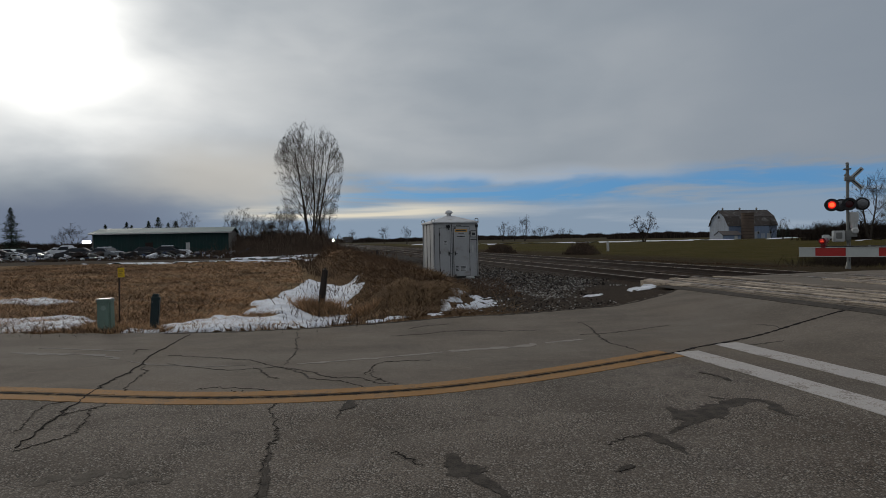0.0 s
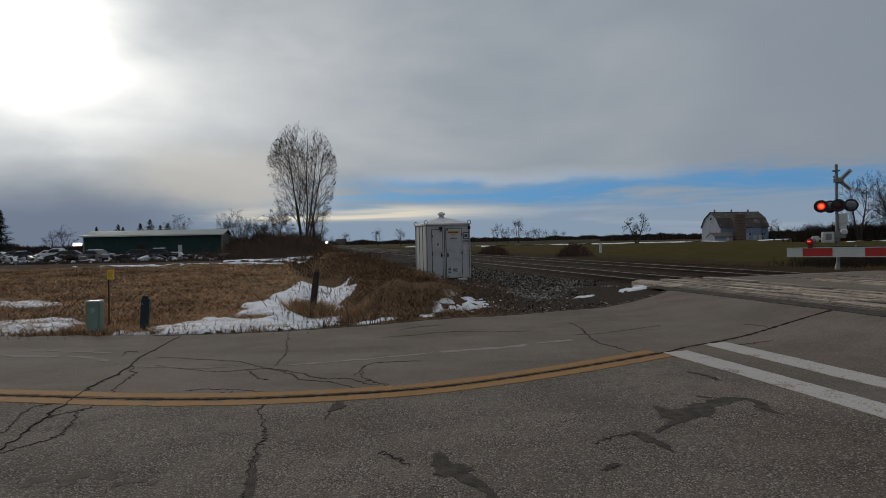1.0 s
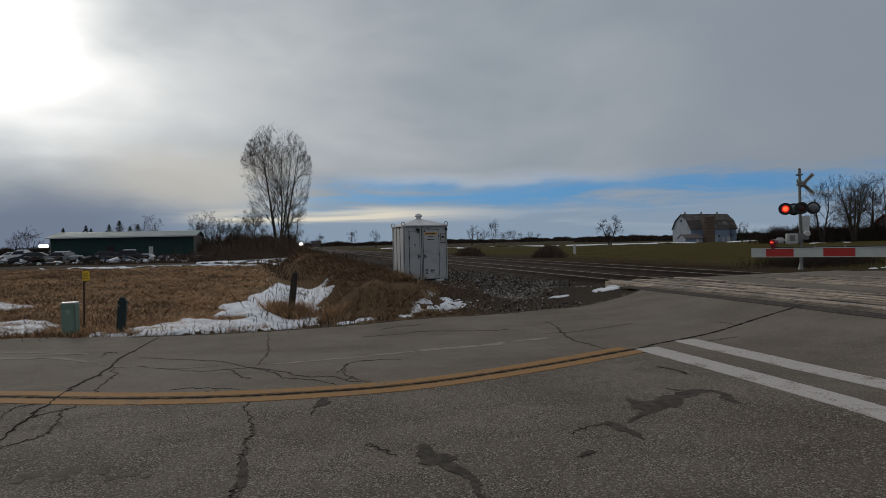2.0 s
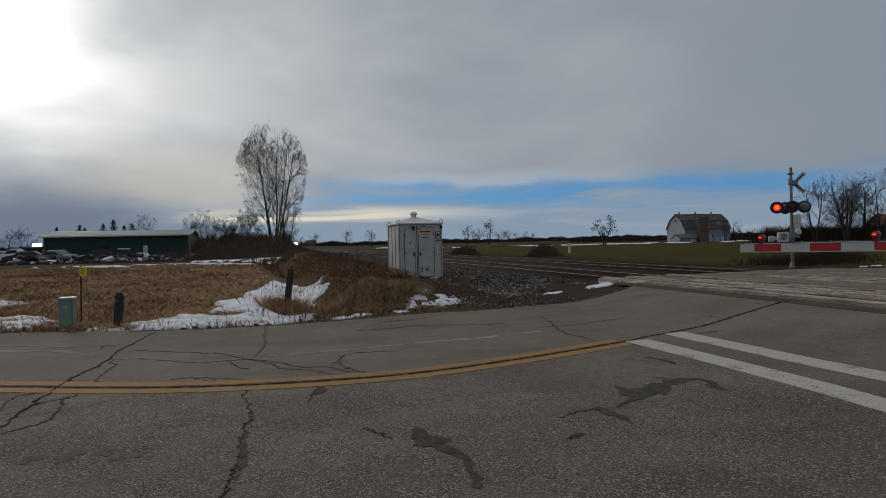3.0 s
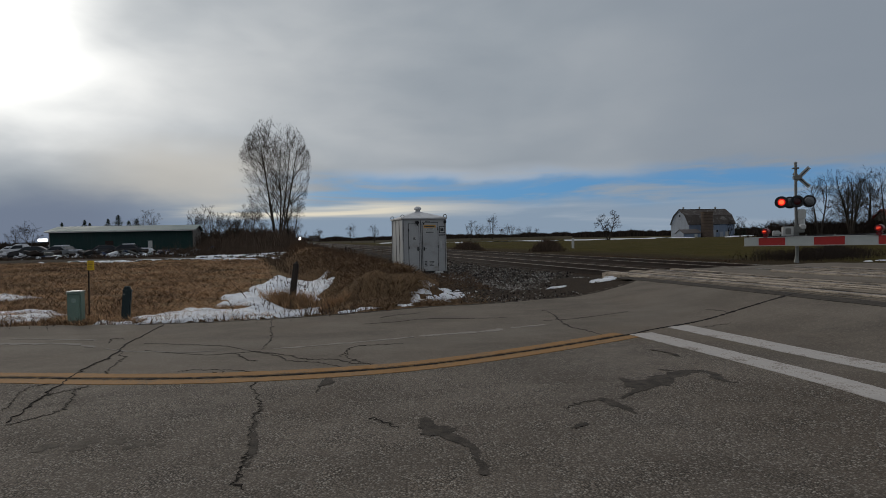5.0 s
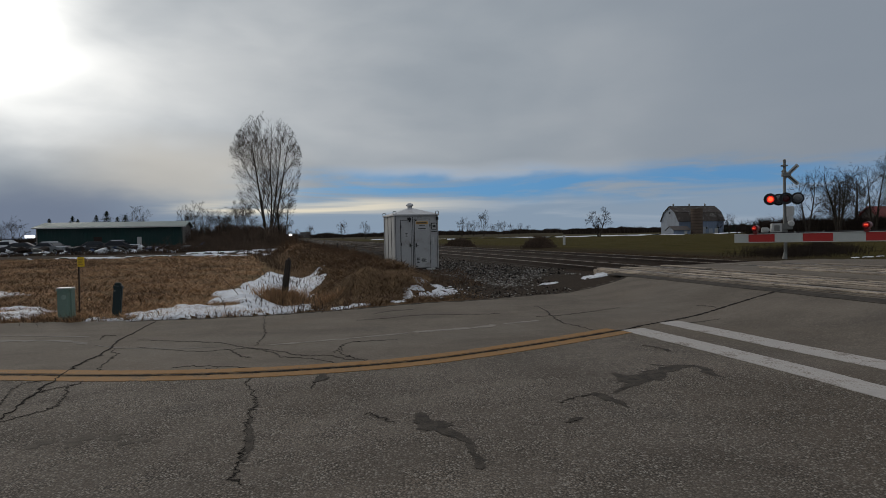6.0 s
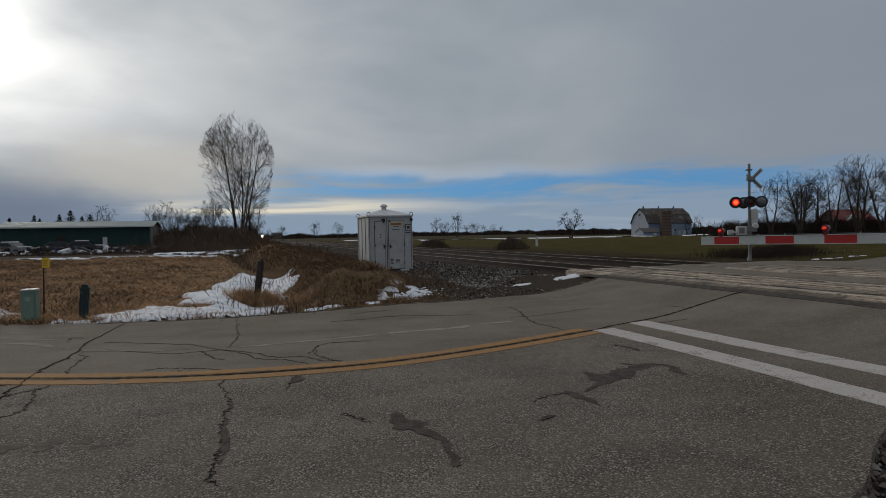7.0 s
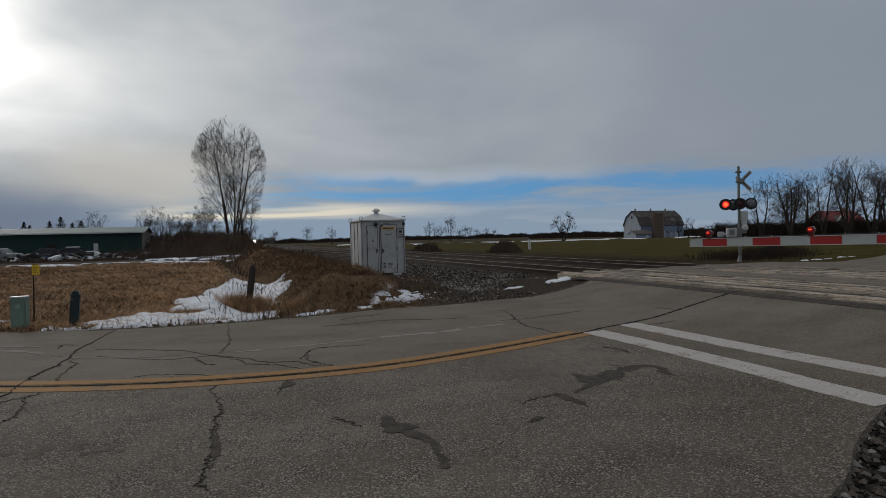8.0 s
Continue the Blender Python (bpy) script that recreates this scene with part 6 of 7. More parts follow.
def brush(n, place, height, seed, name, label, material=TWIG, thick=0.006, sprays=5, dome=None):
    """Upright thin stems with side sprays."""
    r = np.random.default_rng(seed)
    x, y = place(r, n)
    z = land(x, y) - 0.02
    h = r.uniform(*height, len(x)) * (0.75 + 0.45 * wave(x, y, 2.2, seed))
    if dome:
        h = h * np.sqrt(np.clip(1 - ((x - dome[0]) / dome[2]) ** 2 - ((y - dome[1]) / dome[2]) ** 2, 0.06, 1))
    out = []
    base = np.stack([x, y, z], -1)
    b = r.uniform(0, 6.2832, len(x))
    tilt = h * r.uniform(0.05, 0.6, len(x))
    tip = base + np.stack([np.cos(b) * tilt, np.sin(b) * tilt, h], -1)
    w = thick * (1 + y / 25.0)
    side = np.stack([w, 0 * w, 0 * w], -1)
    out.append(np.stack([base - side, base + side, tip], 1))
    for _ in range(sprays):
        t = r.uniform(0.25, 0.9, len(x))[:, None]
        p = base * (1 - t) + tip * t
        a, l = r.uniform(0, 6.2832, len(x)), h * r.uniform(0.15, 0.42, len(x))
        q = p + np.stack([np.cos(a) * l * 0.7, np.sin(a) * l * 0.7, l * 0.8], -1)
        out.append(np.stack([p - side * 0.6, p + side * 0.6, q], 1))
    ob = tris(name, np.concatenate(out), material)
    return tagged(ob, label, "brush", kind="stuff")


def along(line, across, lo=0.0, hi=1.0):
    p = resample(line, 600)

    def place(r, n):
        i = (lo * 599 + (hi - lo) * 599 * r.random(n)).astype(int)
        return p[i, 0] + r.normal(0, across, n), p[i, 1] + r.normal(0, across, n)
    return place


brush(900, along([(-6.0, 29), (-6.8, 32), (-8.4, 37), (-14, 58)], 0.7), (0.1, 0.42), 51, "ditch_brush", "tangled brown brush growing along the ditch")
brush(5200, along([(-1.6, 20.5), (-3.4, 27), (-6.0, 37), (-12, 62), (-28, 125)], 1.3), (0.06, 0.28), 52, "bank_brush", "low brown brush on the railway bank", STRAW2)
brush(2600, along([(-1.5, 14.6), (-1.5, 16.5), (-2.1, 19.5), (-3.2, 24)], 0.4), (0.05, 0.20), 64, "bank_weeds", "short brown weeds on the ditch side", STRAW2, 0.004, 4)
brush(3600, along([(-1.3, 19), (-2.9, 27), (-5.6, 38)], 0.5), (0.08, 0.36), 66, "bank_brush", "fine upright reddish brush behind the bank", STRAW2, 0.0025, 6)
brush(4200, along([(-8, 48), (-16, 78), (-30, 130), (-52, 210)], 2.6), (0.25, 0.8), 65, "bank_brush", "low brown brush far along the railway", STRAW2, 0.012, 5)
brush(260, along([(-2.6, 12.0), (-3.2, 15.0), (-3.8, 18.0), (-4.4, 21), (-4.8, 23.5)], 0.6), (0.1, 0.38), 53, "snow_weeds", "thin weeds standing out of the snow")
brush(700, along(EDGE_LEFT[3:9], 0.25), (0.08, 0.25), 54, "verge_weeds", "thin dry weeds along the road edge")
brush(4600, along([(-29.0, 79), (-23, 78), (-18.0, 79), (-21, 73)], 2.2), (0.3, 2.9), 55, "hedge_brush", "dense leafless brown brush beside the shed", TWIG, 0.0055, 9)
brush(3600, along([(-27, 67), (-20, 65), (-15.5, 63)], 1.8), (0.2, 1.3), 56, "low_brush", "low dark brush at the field's end", TWIG, 0.005, 8)
brush(2200, along([(-33, 92), (-27, 91), (-21.8, 93)], 1.6), (1.5, 3.6), 57, "thicket", "tall leafless thicket behind the cottonwood", TWIG, 0.018, 7)
brush(2400, along([(-26.0, 83), (-23.5, 82), (-19.5, 82.5)], 1.1), (1.4, 3.6), 67, "thicket", "dark tangled thicket at the cottonwood's foot", TWIG, 0.012, 8)
brush(700, along([(11.6, 49.5), (12.7, 49.8)], 0.55), (0.7, 1.5), 58, "track_shrub", "dark leafless shrub beside the railway", TWIG, 0.007, 8, (12.1, 49.6, 1.7))
brush(600, along([(5.0, 58), (6.6, 56.5)], 0.7), (0.6, 1.3), 59, "track_shrub", "dark leafless shrub beside the railway", TWIG, 0.007, 8, (5.8, 57.2, 2.0))
brush(3000, along([(18.6, 26.5), (21, 28), (24, 30)], 1.0), (0.08, 0.75), 60, "verge_brush", "low dark brush beside the far road", DARKWOOD, 0.004, 9)
brush(1800, along([(9.5, 36), (13.0, 30), (16.2, 25.5)], 0.8), (0.04, 0.16), 61, "verge_weeds", "dry weeds between railway and field", STRAW2, 0.005, 3)
brush(16000, along([(68, 100), (80, 103), (108, 100)], 2.2), (1.2, 3.4), 62, "hedge_brush", "dense leafless hedge under the farm trees", DARKWOOD, 0.011, 7)


brush(2600, along([(-58, 66), (-45, 64.5), (-33, 62.5), (-25, 62)], 0.9), (0.15, 0.5), 63, "yard_weeds", "dark dry weeds among the scrap", TWIG, 0.010, 4)


def far_woods(line, n, height, seed, label, thick=0.35):
    r = np.random.default_rng(seed)
    p = resample(line, 2000)
    i = r.integers(0, 2000, n)
    x, y = p[i, 0] + r.normal(0, 1.5, n), p[i, 1] + r.normal(0, 4, n)
    swell = 0.65 + 0.35 * wave(x, y, 17.0, seed) + 0.25 * wave(x, y, 5.0, seed)
    h = height * np.clip(swell, 0.35, 1.3) * r.uniform(0.72, 1.0, n)
    z = land(x, y) - 0.5
    w = thick * r.uniform(0.4, 1.6, n)
    base = np.stack([x, y, z], -1)
    side = np.stack([w * 1.1, 0 * w, 0 * w], -1)
    tip = base + np.stack([r.normal(0, 0.9, n), 0 * h, h + 0.5], -1)
    ob = tris("far_woods", np.stack([base - side, base + side, tip], 1), DARKWOOD)
    return tagged(ob, label, "woods", kind="stuff")


far_woods([(-420, 260), (-260, 290), (-150, 330), (-128, 400), (-146, 560), (0, 562), (40, 560)], 26000, 6.0, 71, "low dark leafless woods on the horizon", 0.5)
far_woods([(30, 560), (200, 540), (420, 480), (640, 420), (900, 330)], 34000, 5.6, 72, "low dark leafless woods beyond the fields", 0.5)
far_woods([(100, 330), (150, 300), (215, 290), (330, 250)], 14000, 4.0, 73, "hedgerow beyond the green field", 0.35)
far_woods([(-120, 110), (-90, 112), (-62, 118), (-48, 122), (-38, 122)], 14000, 3.6, 74, "dark woods behind the parked cars", 0.25)
far_woods([(118, 200), (135, 190), (160, 170), (200, 150)], 11000, 3.4, 75, "dark hedge beyond the barn", 0.25)

# ---------------------------------------------------------------- buildings


def window_at(parent, x, y, z, w, h, axis="y"):
    win = part("window", Mesh().box((x - w / 2, y - 0.06, z), (x + w / 2, y + 0.02, z + h)), SIGN_WHITE, parent, "white framed window")
    part("pane", Mesh().box((x - w / 2 + 0.08, y - 0.08, z + 0.08), (x + w / 2 - 0.08, y - 0.061, z + h - 0.08)), GLASS, win, "dark pane")
    return win


def build_shed():
    L, D, E, R = 16.0, 9.0, 3.2, 3.85
    s = thing("storage_shed", (-28.3, 75.0, float(land(-28.3, 75)) - 0.05), "long dark green metal shed with pale green roof", "shed", turn=14.0)
    wall = part("wall", Mesh().box((-L, 0, 0), (0, 0.15, E)).box((-L, D - 0.15, 0), (0, D, E)), SHED_GREEN, s)
    ribs = Mesh()
    for k in range(37):
        ribs.box((-L + 0.2 + k * 0.42, -0.03, 0.1), (-L + 0.25 + k * 0.42, 0.0, E - 0.05))
    part("cladding_ribs", ribs, SHED_GREEN, wall)
    for x in (0.0, -L):
        part("gable_wall", Mesh().prism([(0, 0), (D, 0), (D, E), (D / 2, R), (0, E)], x - 0.1, x + 0.06, "x"), SHED_END, s, "bare grey gable wall")
    o = 0.45
    roof = Mesh()
    sl = (R - E) / (D / 2)
    for sgn in (0, 1):
        ya, yb = (-o, D / 2) if sgn == 0 else (D + o, D / 2)
        za = E - o * sl
        roof.add([(-L - o, ya, za), (o, ya, za), (o, yb, R), (-L - o, yb, R), (-L - o, ya, za + 0.12), (o, ya, za + 0.12), (o, yb, R + 0.12), (-L - o, yb, R + 0.12)], [(3, 2, 1, 0), (4, 5, 6, 7), (0, 1, 5, 4), (1, 2, 6, 5), (2, 3, 7, 6), (3, 0, 4, 7)])
    roof = part("roof", roof, SHED_ROOF, s, "pale green metal roof")
    seams = Mesh()
    for k in range(27):
        x = -L - 0.3 + k * 0.62
        seams.add([(x, -o, E - o * sl + 0.12), (x + 0.05, -o, E - o * sl + 0.12), (x + 0.05, D / 2, R + 0.12), (x, D / 2, R + 0.12), (x, -o, E - o * sl + 0.135), (x + 0.05, -o, E - o * sl + 0.135), (x + 0.05, D / 2, R + 0.135), (x, D / 2, R + 0.135)], [(4, 5, 6, 7), (0, 1, 5, 4), (1, 2, 6, 5), (3, 0, 4, 7)])
    part("roof_seams", seams, SHED_ROOF, roof)
    part("fascia", Mesh().box((-L - o, -o - 0.03, E - o * sl - 0.04), (o, -o, E - o * sl + 0.12)), SIGN_WHITE, s, "pale eave trim")
    for x, w, h, m in ((-5.0, 0.5, 1.9, SIGN_WHITE), (-9.6, 0.9, 2.0, SHADED_RUST), (-12.2, 0.7, 1.9, SHED_GREEN), (-14.8, 1.3, 2.1, SHED_GREEN)):
        d = part("door", Mesh().soft_box((x - w / 2, -0.07, 0.05), (x + w / 2, -0.035, h), 0.01), m, s, "plain shed door")
        part("door_handle", Mesh().box((x + w / 2 - 0.14, -0.12, 0.95), (x + w / 2 - 0.08, -0.07, 1.1)), SEAM, d)
    # A glowing white box for an unidentified bright spot; its arm is added.
    part("white_glow_box", Mesh().soft_box((-L - 1.35, 0.2, 2.05), (-L - 0.35, 0.5, 2.42), 0.05), WHITE_GLOW, s, "glowing white box beside the shed")
    part("box_arm", Mesh().tube([(-L, 0.35, 2.25), (-L - 0.4, 0.35, 2.25)], 0.04, 6), GALV, s)


build_shed()


def build_barn():
    L, D, E = 19.6, 9.2, 5.0
    z = float(land(96.9, 192)) - 0.5
    b = thing("barn", (96.9, 192.0, z), "old white gambrel-roofed barn with patchy dark roof", "barn", turn=14.0)
    prof = [(0, E), (1.7, 8.1), (D / 2, 10.2), (D - 1.7, 8.1), (D, E)]
    part("wall", Mesh().box((0, 0, 0), (L, 0.2, E)).box((0, D - 0.2, 0), (L, D, E)), BARN_BLUE, b, "blue grey board wall")
    for x in (0.0, L):
        g = part("gable_wall", Mesh().prism([(0, 0), (D, 0), *prof[::-1]], x - 0.12, x + 0.12, "x"), BARN_WHITE, b, "peeling white board gable")
        part("window", Mesh().box((x - 0.16, D / 2 - 0.4, 7.6), (x - 0.12, D / 2 + 0.4, 8.5)), GLASS, g, "small dark loft window")
    roof = Mesh()
    for p, q in zip(prof, prof[1:]):
        d = Vector((q[0] - p[0], q[1] - p[1])).normalized()
        nx, nz = -d.y * 0.18, d.x * 0.18
        ext = 0.25
        a, c = (p[0] - d.x * ext, p[1] - d.y * ext), (q[0] + d.x * 0.06, q[1] + d.y * 0.06)
        roof.prism([a, c, (c[0] + nx, c[1] + nz), (a[0] + nx, a[1] + nz)], -0.5, L + 0.5, "x")
    roof = part("roof", roof, BARN_ROOF, b, "dark patchy shingle roof")
    for x in (1.5, 8.5, 15.5):
        part("roof_vent", Mesh().tube([(x, D / 2, 10.2), (x, D / 2, 10.9)], 0.28, 8).tube([(x, D / 2, 10.9), (x, D / 2, 11.4)], [0.45, 0.05], 8), GALV, roof, "metal ridge vent")
    for x, w in ((8.8, 2.6), (13.0, 1.6), (15.5, 1.4)):
        part("door", Mesh().box((x, -0.1, 0), (x + w, 0.0, 2.9 if w > 2 else 2.2)), SIGN_WHITE if w < 1.5 else BARN_WHITE, b, "pale barn door")
    for x in (7.0, 11.9, 17.0):
        window_at(b, x, 0.0, 2.0, 0.9, 0.9)
    lean = thing("lean_to", (92.2, 186.5, z), "small white outbuilding in front of the barn", "outbuilding", turn=14.0)
    lean.scale = (0.85, 0.85, 0.8)
    part("wall", Mesh().box((0, 0, 0), (8.2, 0.15, 2.4)).box((0, 4.4, 0), (8.2, 4.5, 2.4)), BARN_BLUE, lean)
    for x in (0.0, 8.2):
        part("gable_wall", Mesh().prism([(0, 0), (4.5, 0), (4.5, 2.4), (2.25, 3.9), (0, 2.4)], x - 0.1, x + 0.05, "x"), BARN_WHITE, lean)
    part("roof", Mesh().prism([(-0.3, 2.25), (2.25, 3.95), (4.8, 2.25), (4.8, 2.4), (2.25, 4.1), (-0.3, 2.4)], -0.3, 8.5, "x"), HOUSE_WALL, lean, "grey metal roof")
    part("door", Mesh().box((5.2, -0.08, 0), (6.6, 0, 2.0)), SIGN_WHITE, lean)
    silo = thing("silo", (101.6, 188.8, z), "squat brown block silo beside the barn", "silo")
    m = Mesh()
    part("drum", m.tube([(0, 0, 0), (0, 0, 9.0)], 1.95, 28), SILO_TILE, silo)
    for k in range(8):
        part("hoop", Mesh().tube([(0, 0, 0.8 + k * 1.05), (0, 0, 0.88 + k * 1.05)], 1.98, 28), SHADED_RUST, silo, "steel hoop")
    part("rim", Mesh().tube([(0, 0, 8.9), (0, 0, 9.15)], 2.05, 28), SILO_TILE, silo)


build_barn()


def build_house():
    z = float(land(118, 125)) - 0.1
    h = thing("farmhouse", (113.4, 126.0, z - 0.75), "low farmhouse with dull red roof behind bare trees", "house", turn=10.0)
    part("wall", Mesh().box((0, 0, 0), (12, 7, 3.2)), HOUSE_WALL, h)
    part("gable_wall", Mesh().prism([(0, 3.2), (7, 3.2), (3.5, 6.4)], 0.05, 11.95, "x"), HOUSE_WALL, h)
    roof = part("roof", Mesh().prism([(-0.5, 2.9), (3.5, 6.55), (7.5, 2.9), (7.5, 3.15), (3.5, 6.8), (-0.5, 3.15)], -0.5, 12.5, "x"), HOUSE_RED, h, "dull red roof")
    part("dormer", Mesh().prism([(2.0, 3.1), (5.0, 3.1), (5.0, 3.9), (3.5, 5.4), (2.0, 3.9)], -0.15, 2.5, "y"), HOUSE_WALL, h, "gabled dormer")
    part("dormer_trim", Mesh().prism([(1.8, 3.8), (3.5, 5.5), (5.2, 3.8), (5.2, 4.0), (3.5, 5.75), (1.8, 4.0)], -0.3, 0.0, "y"), SIGN_WHITE, h, "white dormer trim")
    part("chimney", Mesh().soft_box((8.5, 3.2, 6.0), (9.2, 3.9, 7.6), 0.03), SILO_TILE, roof)
    for x, zz in ((1.0, 1.0), (3.0, 3.6), (5.5, 1.0), (8.0, 1.0), (10.3, 1.0)):
        window_at(h, x, 0.0 if zz < 2 else -0.15, zz, 1.0, 1.2 if zz < 2 else 0.9)
    bunga = thing("outbuilding", (-95.0, 540.0, float(land(-95, 540))), "far small dark house on the horizon", "house", turn=8)
    part("wall", Mesh().box((0, 0, 0), (9, 6, 3)), HOUSE_WALL, bunga)
    part("roof", Mesh().prism([(-0.4, 2.9), (3, 5.6), (6.4, 2.9)], -0.4, 9.4, "x"), SEAM, bunga)
    window_at(bunga, 3.0, 0.0, 1.1, 1.2, 1.3)


build_house()

# ---------------------------------------------------------------- parked and scrap vehicles


def build_vehicle(x, y, turn, paint, kind, label, snow=True):
    pick = kind == "pickup"
    L, W = (5.4, 1.9) if pick else (4.5, 1.75)
    v = thing("pickup_truck" if pick else "car", on_ground(x, y), label, "truck" if pick else "car", "parked vehicles", turn=turn)
    if pick:
        side = [(0, 0.55), (0.05, 1.05), (1.35, 1.15), (2.0, 1.78), (3.2, 1.80), (3.35, 1.15), (5.35, 1.12), (5.4, 0.55)]
        glass = [(1.5, 1.18), (2.05, 1.68), (3.1, 1.70), (3.2, 1.18)]
    else:
        side = [(0, 0.45), (0.05, 0.8), (1.1, 0.93), (1.75, 1.42), (3.1, 1.44), (3.8, 0.98), (4.45, 0.9), (4.5, 0.45)]
        glass = [(1.3, 0.96), (1.82, 1.35), (3.05, 1.36), (3.6, 0.98)]
    b = bmesh.new()
    prof = []
    for yy, inset in ((-W / 2, 0.0), (W / 2, 0.0)):
        ring = []
        for px, pz in side:
            k = 0.16 if pz > 1.2 else 0.0
            ring.append(b.verts.new((px - L / 2, yy * (1 - k), pz)))
        prof.append(ring)
    n = len(side)
    b.faces.new(prof[0][::-1])
    b.faces.new(prof[1])
    for i in range(n):
        j = (i + 1) % n
        b.faces.new((prof[0][i], prof[0][j], prof[1][j], prof[1][i]))
    bmesh.ops.bevel(b, geom=b.edges[:], offset=0.06, segments=2, affect="EDGES")
    bmesh.ops.recalc_face_normals(b, faces=b.faces[:])
    me = bpy.data.meshes.new("body")
    b.to_mesh(me)
    b.free()
    me.materials.append(paint)
    body = new("body", me)
    body.parent = v
    for sgn in (-1, 1):
        ya, yb = sgn * W / 2 * 0.93, sgn * W / 2 * 0.985
        part("side_window", Mesh().prism([(px - L / 2, pz) for px, pz in glass], min(ya, yb), max(ya, yb), "y"), GLASS, body, "dark side window")
    wx = side[3][0] - L / 2
    part("windscreen", Mesh().add([(side[2][0] - L / 2 + 0.08, -W * 0.42, side[2][1] + 0.06), (side[2][0] - L / 2 + 0.08, W * 0.42, side[2][1] + 0.06), (wx - 0.04, W * 0.38, side[3][1] - 0.05), (wx - 0.04, -W * 0.38, side[3][1] - 0.05),
                                   (side[2][0] - L / 2 + 0.02, -W * 0.42, side[2][1] + 0.08), (side[2][0] - L / 2 + 0.02, W * 0.42, side[2][1] + 0.08), (wx - 0.1, W * 0.38, side[3][1] - 0.03), (wx - 0.1, -W * 0.38, side[3][1] - 0.03)],
                                  [(3, 2, 1, 0), (4, 5, 6, 7), (0, 1, 5, 4), (1, 2, 6, 5), (2, 3, 7, 6), (3, 0, 4, 7)]), GLASS, body, "dark windscreen")
    for ax in (0.85, L - 0.95):
        for sgn in (-1, 1):
            w = part("wheel", Mesh().tube([(ax - L / 2, sgn * (W / 2 - 0.2), 0.33), (ax - L / 2, sgn * (W / 2 + 0.01), 0.33)], 0.33, 16), TYRE, v, "black wheel")
            part("rim", Mesh().tube([(ax - L / 2, sgn * (W / 2 + 0.005), 0.33), (ax - L / 2, sgn * (W / 2 + 0.025), 0.33)], 0.19, 12), GALV, w)
    part("bumper", Mesh().soft_box((-L / 2 - 0.08, -W / 2 + 0.05, 0.42), (-L / 2 + 0.06, W / 2 - 0.05, 0.62), 0.03), GALV, v)
    if snow:
        part("roof_snow", Mesh().soft_box((side[3][0] - L / 2 + 0.1, -W * 0.36, side[3][1] - 0.01), (side[4][0] - L / 2 - 0.1, W * 0.36, side[4][1] + 0.10), 0.05), SNOW, v, "snow lying on the roof")
        part("bonnet_snow", Mesh().soft_box((-L / 2 + 0.2, -W * 0.36, side[2][1] - 0.08), (side[2][0] - L / 2 - 0.1, W * 0.36, side[2][1] + 0.05), 0.04), SNOW, v, "snow lying on the bonnet")
    return v


build_vehicle(-57.5, 87.0, 8, CAR_PAINT[0], "pickup", "white pickup truck parked in a yard of scrap cars", True)
for i, (x, y, tr, p) in enumerate(((-62.5, 86, 40, 5), (-66.5, 90, 15, 1), (-60.5, 92, -10, 0), (-70.5, 89, 25, 5), (-51.0, 84, 200, 5), (-46.5, 72.0, 20, 5), (-41.0, 69.0, 165, 1), (-37.5, 71.0, 30, 5), (-33.8, 70.0, 190, 5), (-68, 84, 100, 2), (-64, 94, 20, 0), (-73, 95, 10, 0))):
    build_vehicle(x, y, tr, CAR_PAINT[p], "car", "old scrap car with snow on it in a yard", i % 2 == 0)


def build_scrap(x, y, seed, label, size=1.0):
    r = random.Random(seed)
    s = thing("scrap_heap", on_ground(x, y), label, "scrap", "scrap heaps", turn=r.uniform(0, 90))
    for k in range(11):
        a, l, h = r.uniform(0, 6.28), size * r.uniform(0.2, 0.8), size * r.uniform(0.1, 0.45)
        t = pose(math.cos(a) * r.uniform(0, 1.8), math.sin(a) * r.uniform(0, 1.2), size * (0.1 + 0.25 * (k % 3)), r.uniform(-25, 25), r.uniform(-25, 25), r.uniform(0, 180))
        part("scrap_piece", Mesh().soft_box((-l, -l * 0.5, -h / 2), (l, l * 0.5, h / 2), 0.06, t), r.choice([SHADED_RUST, TYRE, CAR_PAINT[1], SNOW, SNOW, CAR_PAINT[0], GALV, OLDWOOD, TYRE, CAR_PAINT[5], CAR_PAINT[3], SHADED_RUST, CAR_PAINT[4]]), s)


for i, (x, y) in enumerate(((-33.8, 66.0), (-31.9, 65.4), (-29.4, 66.4), (-36.2, 65.0), (-27.0, 66.5), (-39.6, 65.6), (-43, 66), (-47, 67), (-25, 67), (-50, 70), (-53, 72), (-56, 70), (-59, 73), (-45, 69), (-37.5, 67.5), (-34.5, 68.5), (-30.5, 69), (-42, 70.5), (-48.5, 66), (-52, 67), (-62, 72), (-65, 77), (-55, 78), (-60, 80))):
    build_scrap(x, y, 80 + i, "heap of scrap metal and tyres half under snow")

for i in range(34):
    r_at = random.Random(300 + i)
    build_scrap(-63 + i * 1.15 + r_at.uniform(-0.5, 0.5), 66.5 - i * 0.08 + r_at.uniform(-1.2, 1.2), 120 + i, "low heap of dark scrap in the yard", 0.55)

# ---------------------------------------------------------------- waiting train far down the line


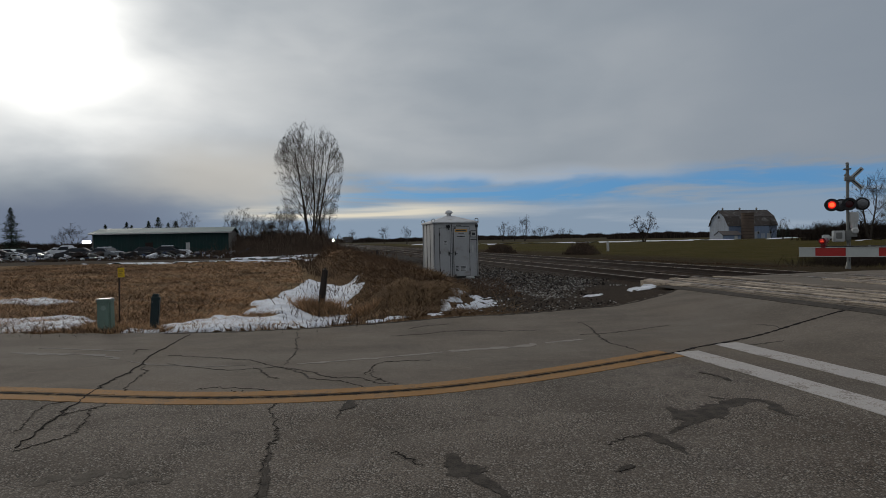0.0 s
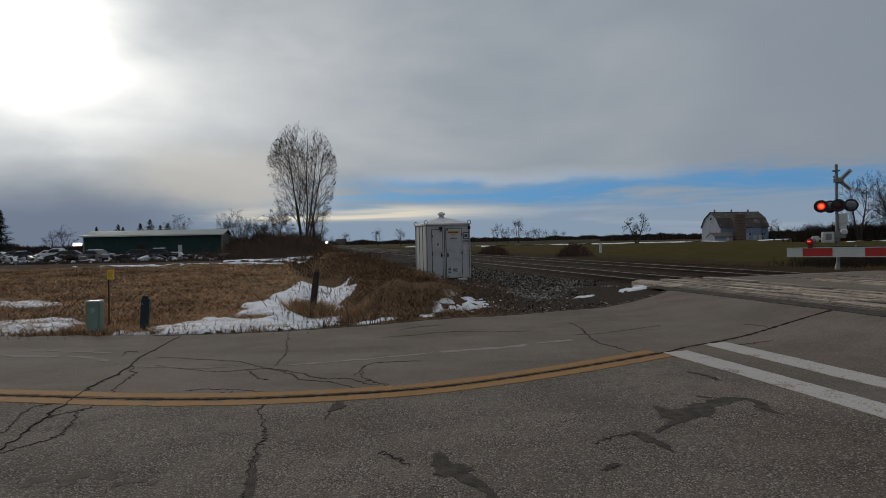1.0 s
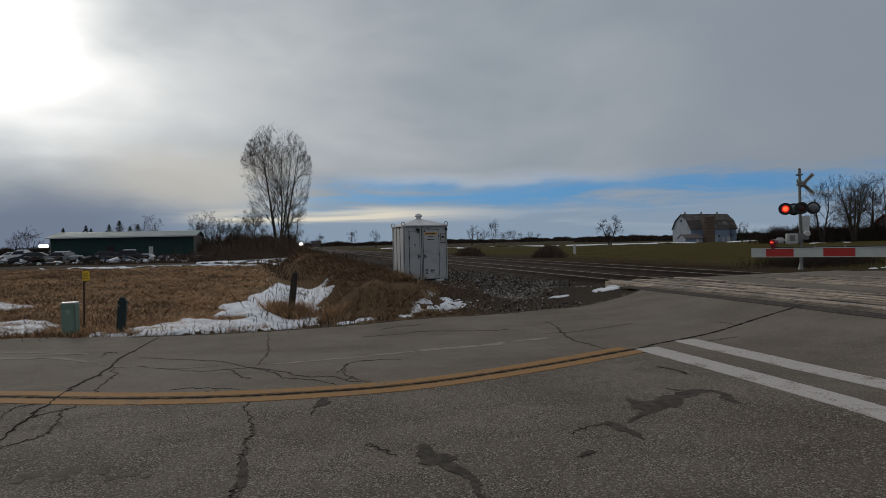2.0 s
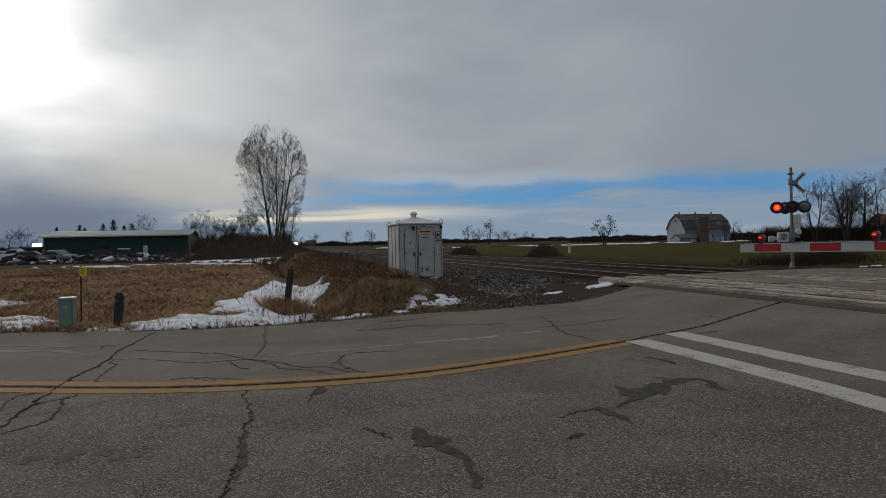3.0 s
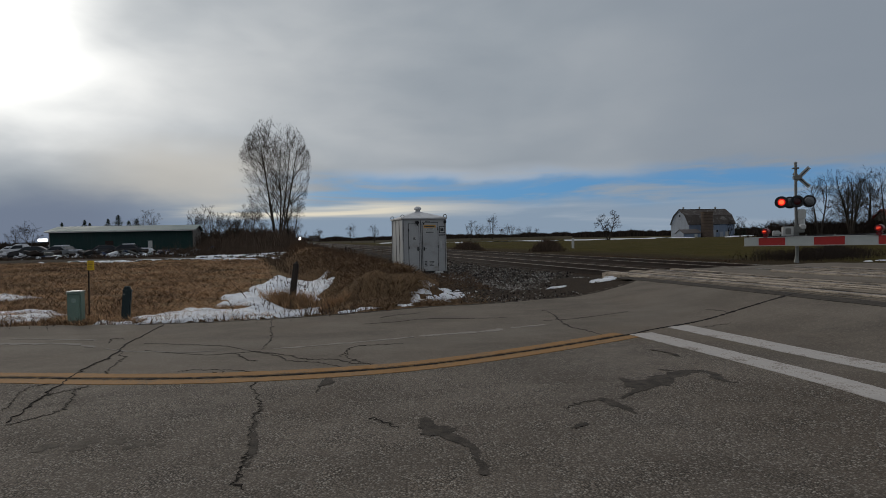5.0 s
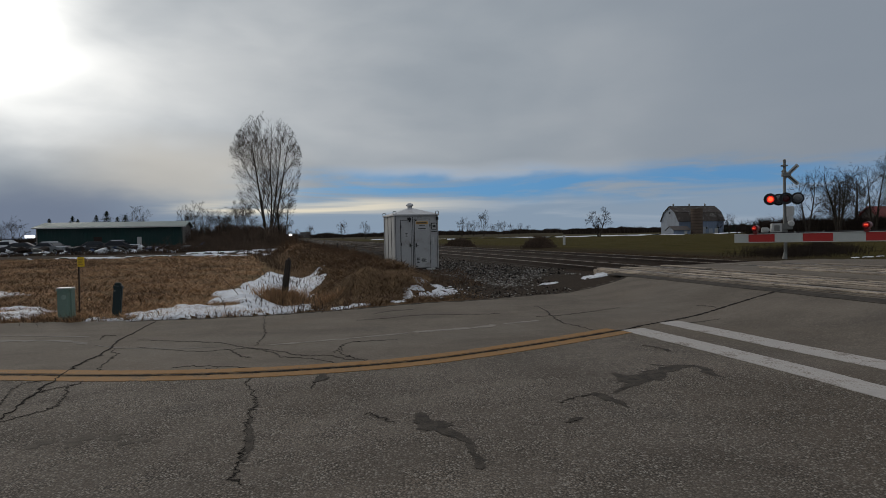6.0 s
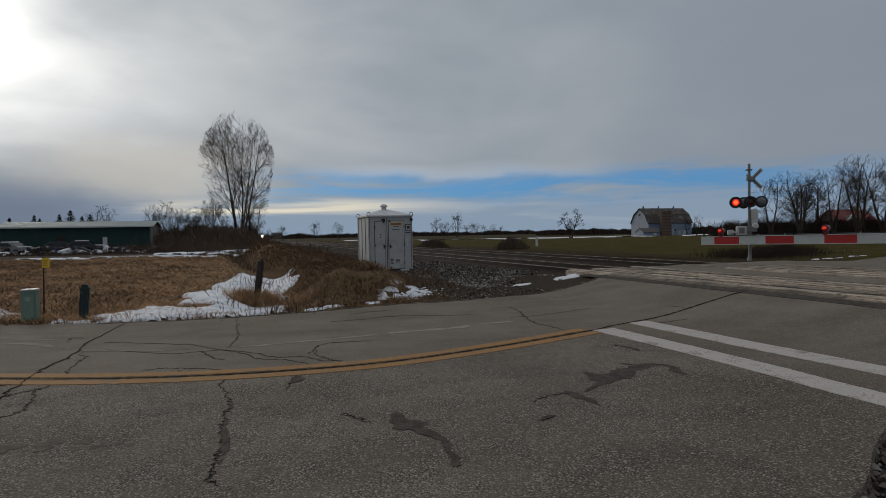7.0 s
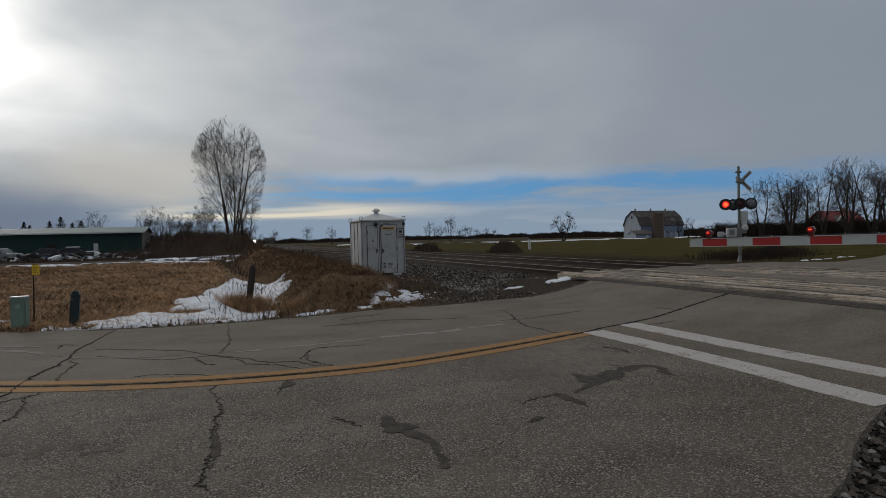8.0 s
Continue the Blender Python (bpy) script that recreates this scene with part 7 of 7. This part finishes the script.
def build_train():
    t = thing("locomotive", (-96.6, 500.0, -0.3), "far dark locomotive with its headlight on", "train", turn=8)
    part("body", Mesh().prism([(-1.5, 0.6), (1.5, 0.6), (1.5, 2.0), (1.3, 2.6), (-1.3, 2.6), (-1.5, 2.0)], 0, 16, "y"), CAR_PAINT[5], t)
    part("cab", Mesh().soft_box((-1.4, 2.0, 2.5), (1.4, 5.0, 3.6), 0.2), CAR_PAINT[5], t)
    # the disc is wider than the lamp: the glare is built into it
    part("headlight", Mesh().tube([(0, -0.05, 2.4), (0, -0.2, 2.4)], 1.2, 14), HEADLIGHT, t, "glaring white headlight")
    for x in (-1.0, 1.0):
        part("wheel", Mesh().tube([(x - 0.1, 2, 0.45), (x + 0.1, 2, 0.45)], 0.45, 12), SEAM, t)


build_train()


def shoulder_grit(n, seed, size=(0.008, 0.035), material=STONE, label="loose grit on the road shoulder"):
    """Loose stones on the shoulder at the road's near edge."""
    r = np.random.default_rng(seed)
    e = resample(EDGE_RIGHT[8:17], 500)
    i = r.integers(0, 500, n)
    d = np.abs(r.normal(0, 0.5, n))
    x, y = e[i, 0] + d * 0.55, e[i, 1] - d * 0.83
    z, s = land(x, y), r.uniform(*size, n)
    base = np.array([(1, 0, 0), (-1, 0.2, 0), (0, 1, 0.1), (0.1, -1, 0), (0, 0.1, 0.8), (0, 0, -0.5)])
    p = base[None] * (1 + 0.35 * r.uniform(-1, 1, (n, 6, 1))) * s[:, None, None] + np.stack([x, y, z + 0.3 * s], -1)[:, None]
    faces = np.array([(0, 2, 4), (2, 1, 4), (1, 3, 4), (3, 0, 4), (2, 0, 5), (1, 2, 5), (3, 1, 5), (0, 3, 5)])
    me = bpy.data.meshes.new("grit")
    me.from_pydata(p.reshape(-1, 3).tolist(), [], (faces[None] + 6 * np.arange(n)[:, None, None]).reshape(-1, 3).tolist())
    me.materials.append(material)
    return tagged(new("grit", me), label, "gravel", kind="stuff")


shoulder_grit(4000, 91)
shoulder_grit(170, 92, (0.02, 0.05), PALE_STONE, "pale broken stones on the road shoulder")
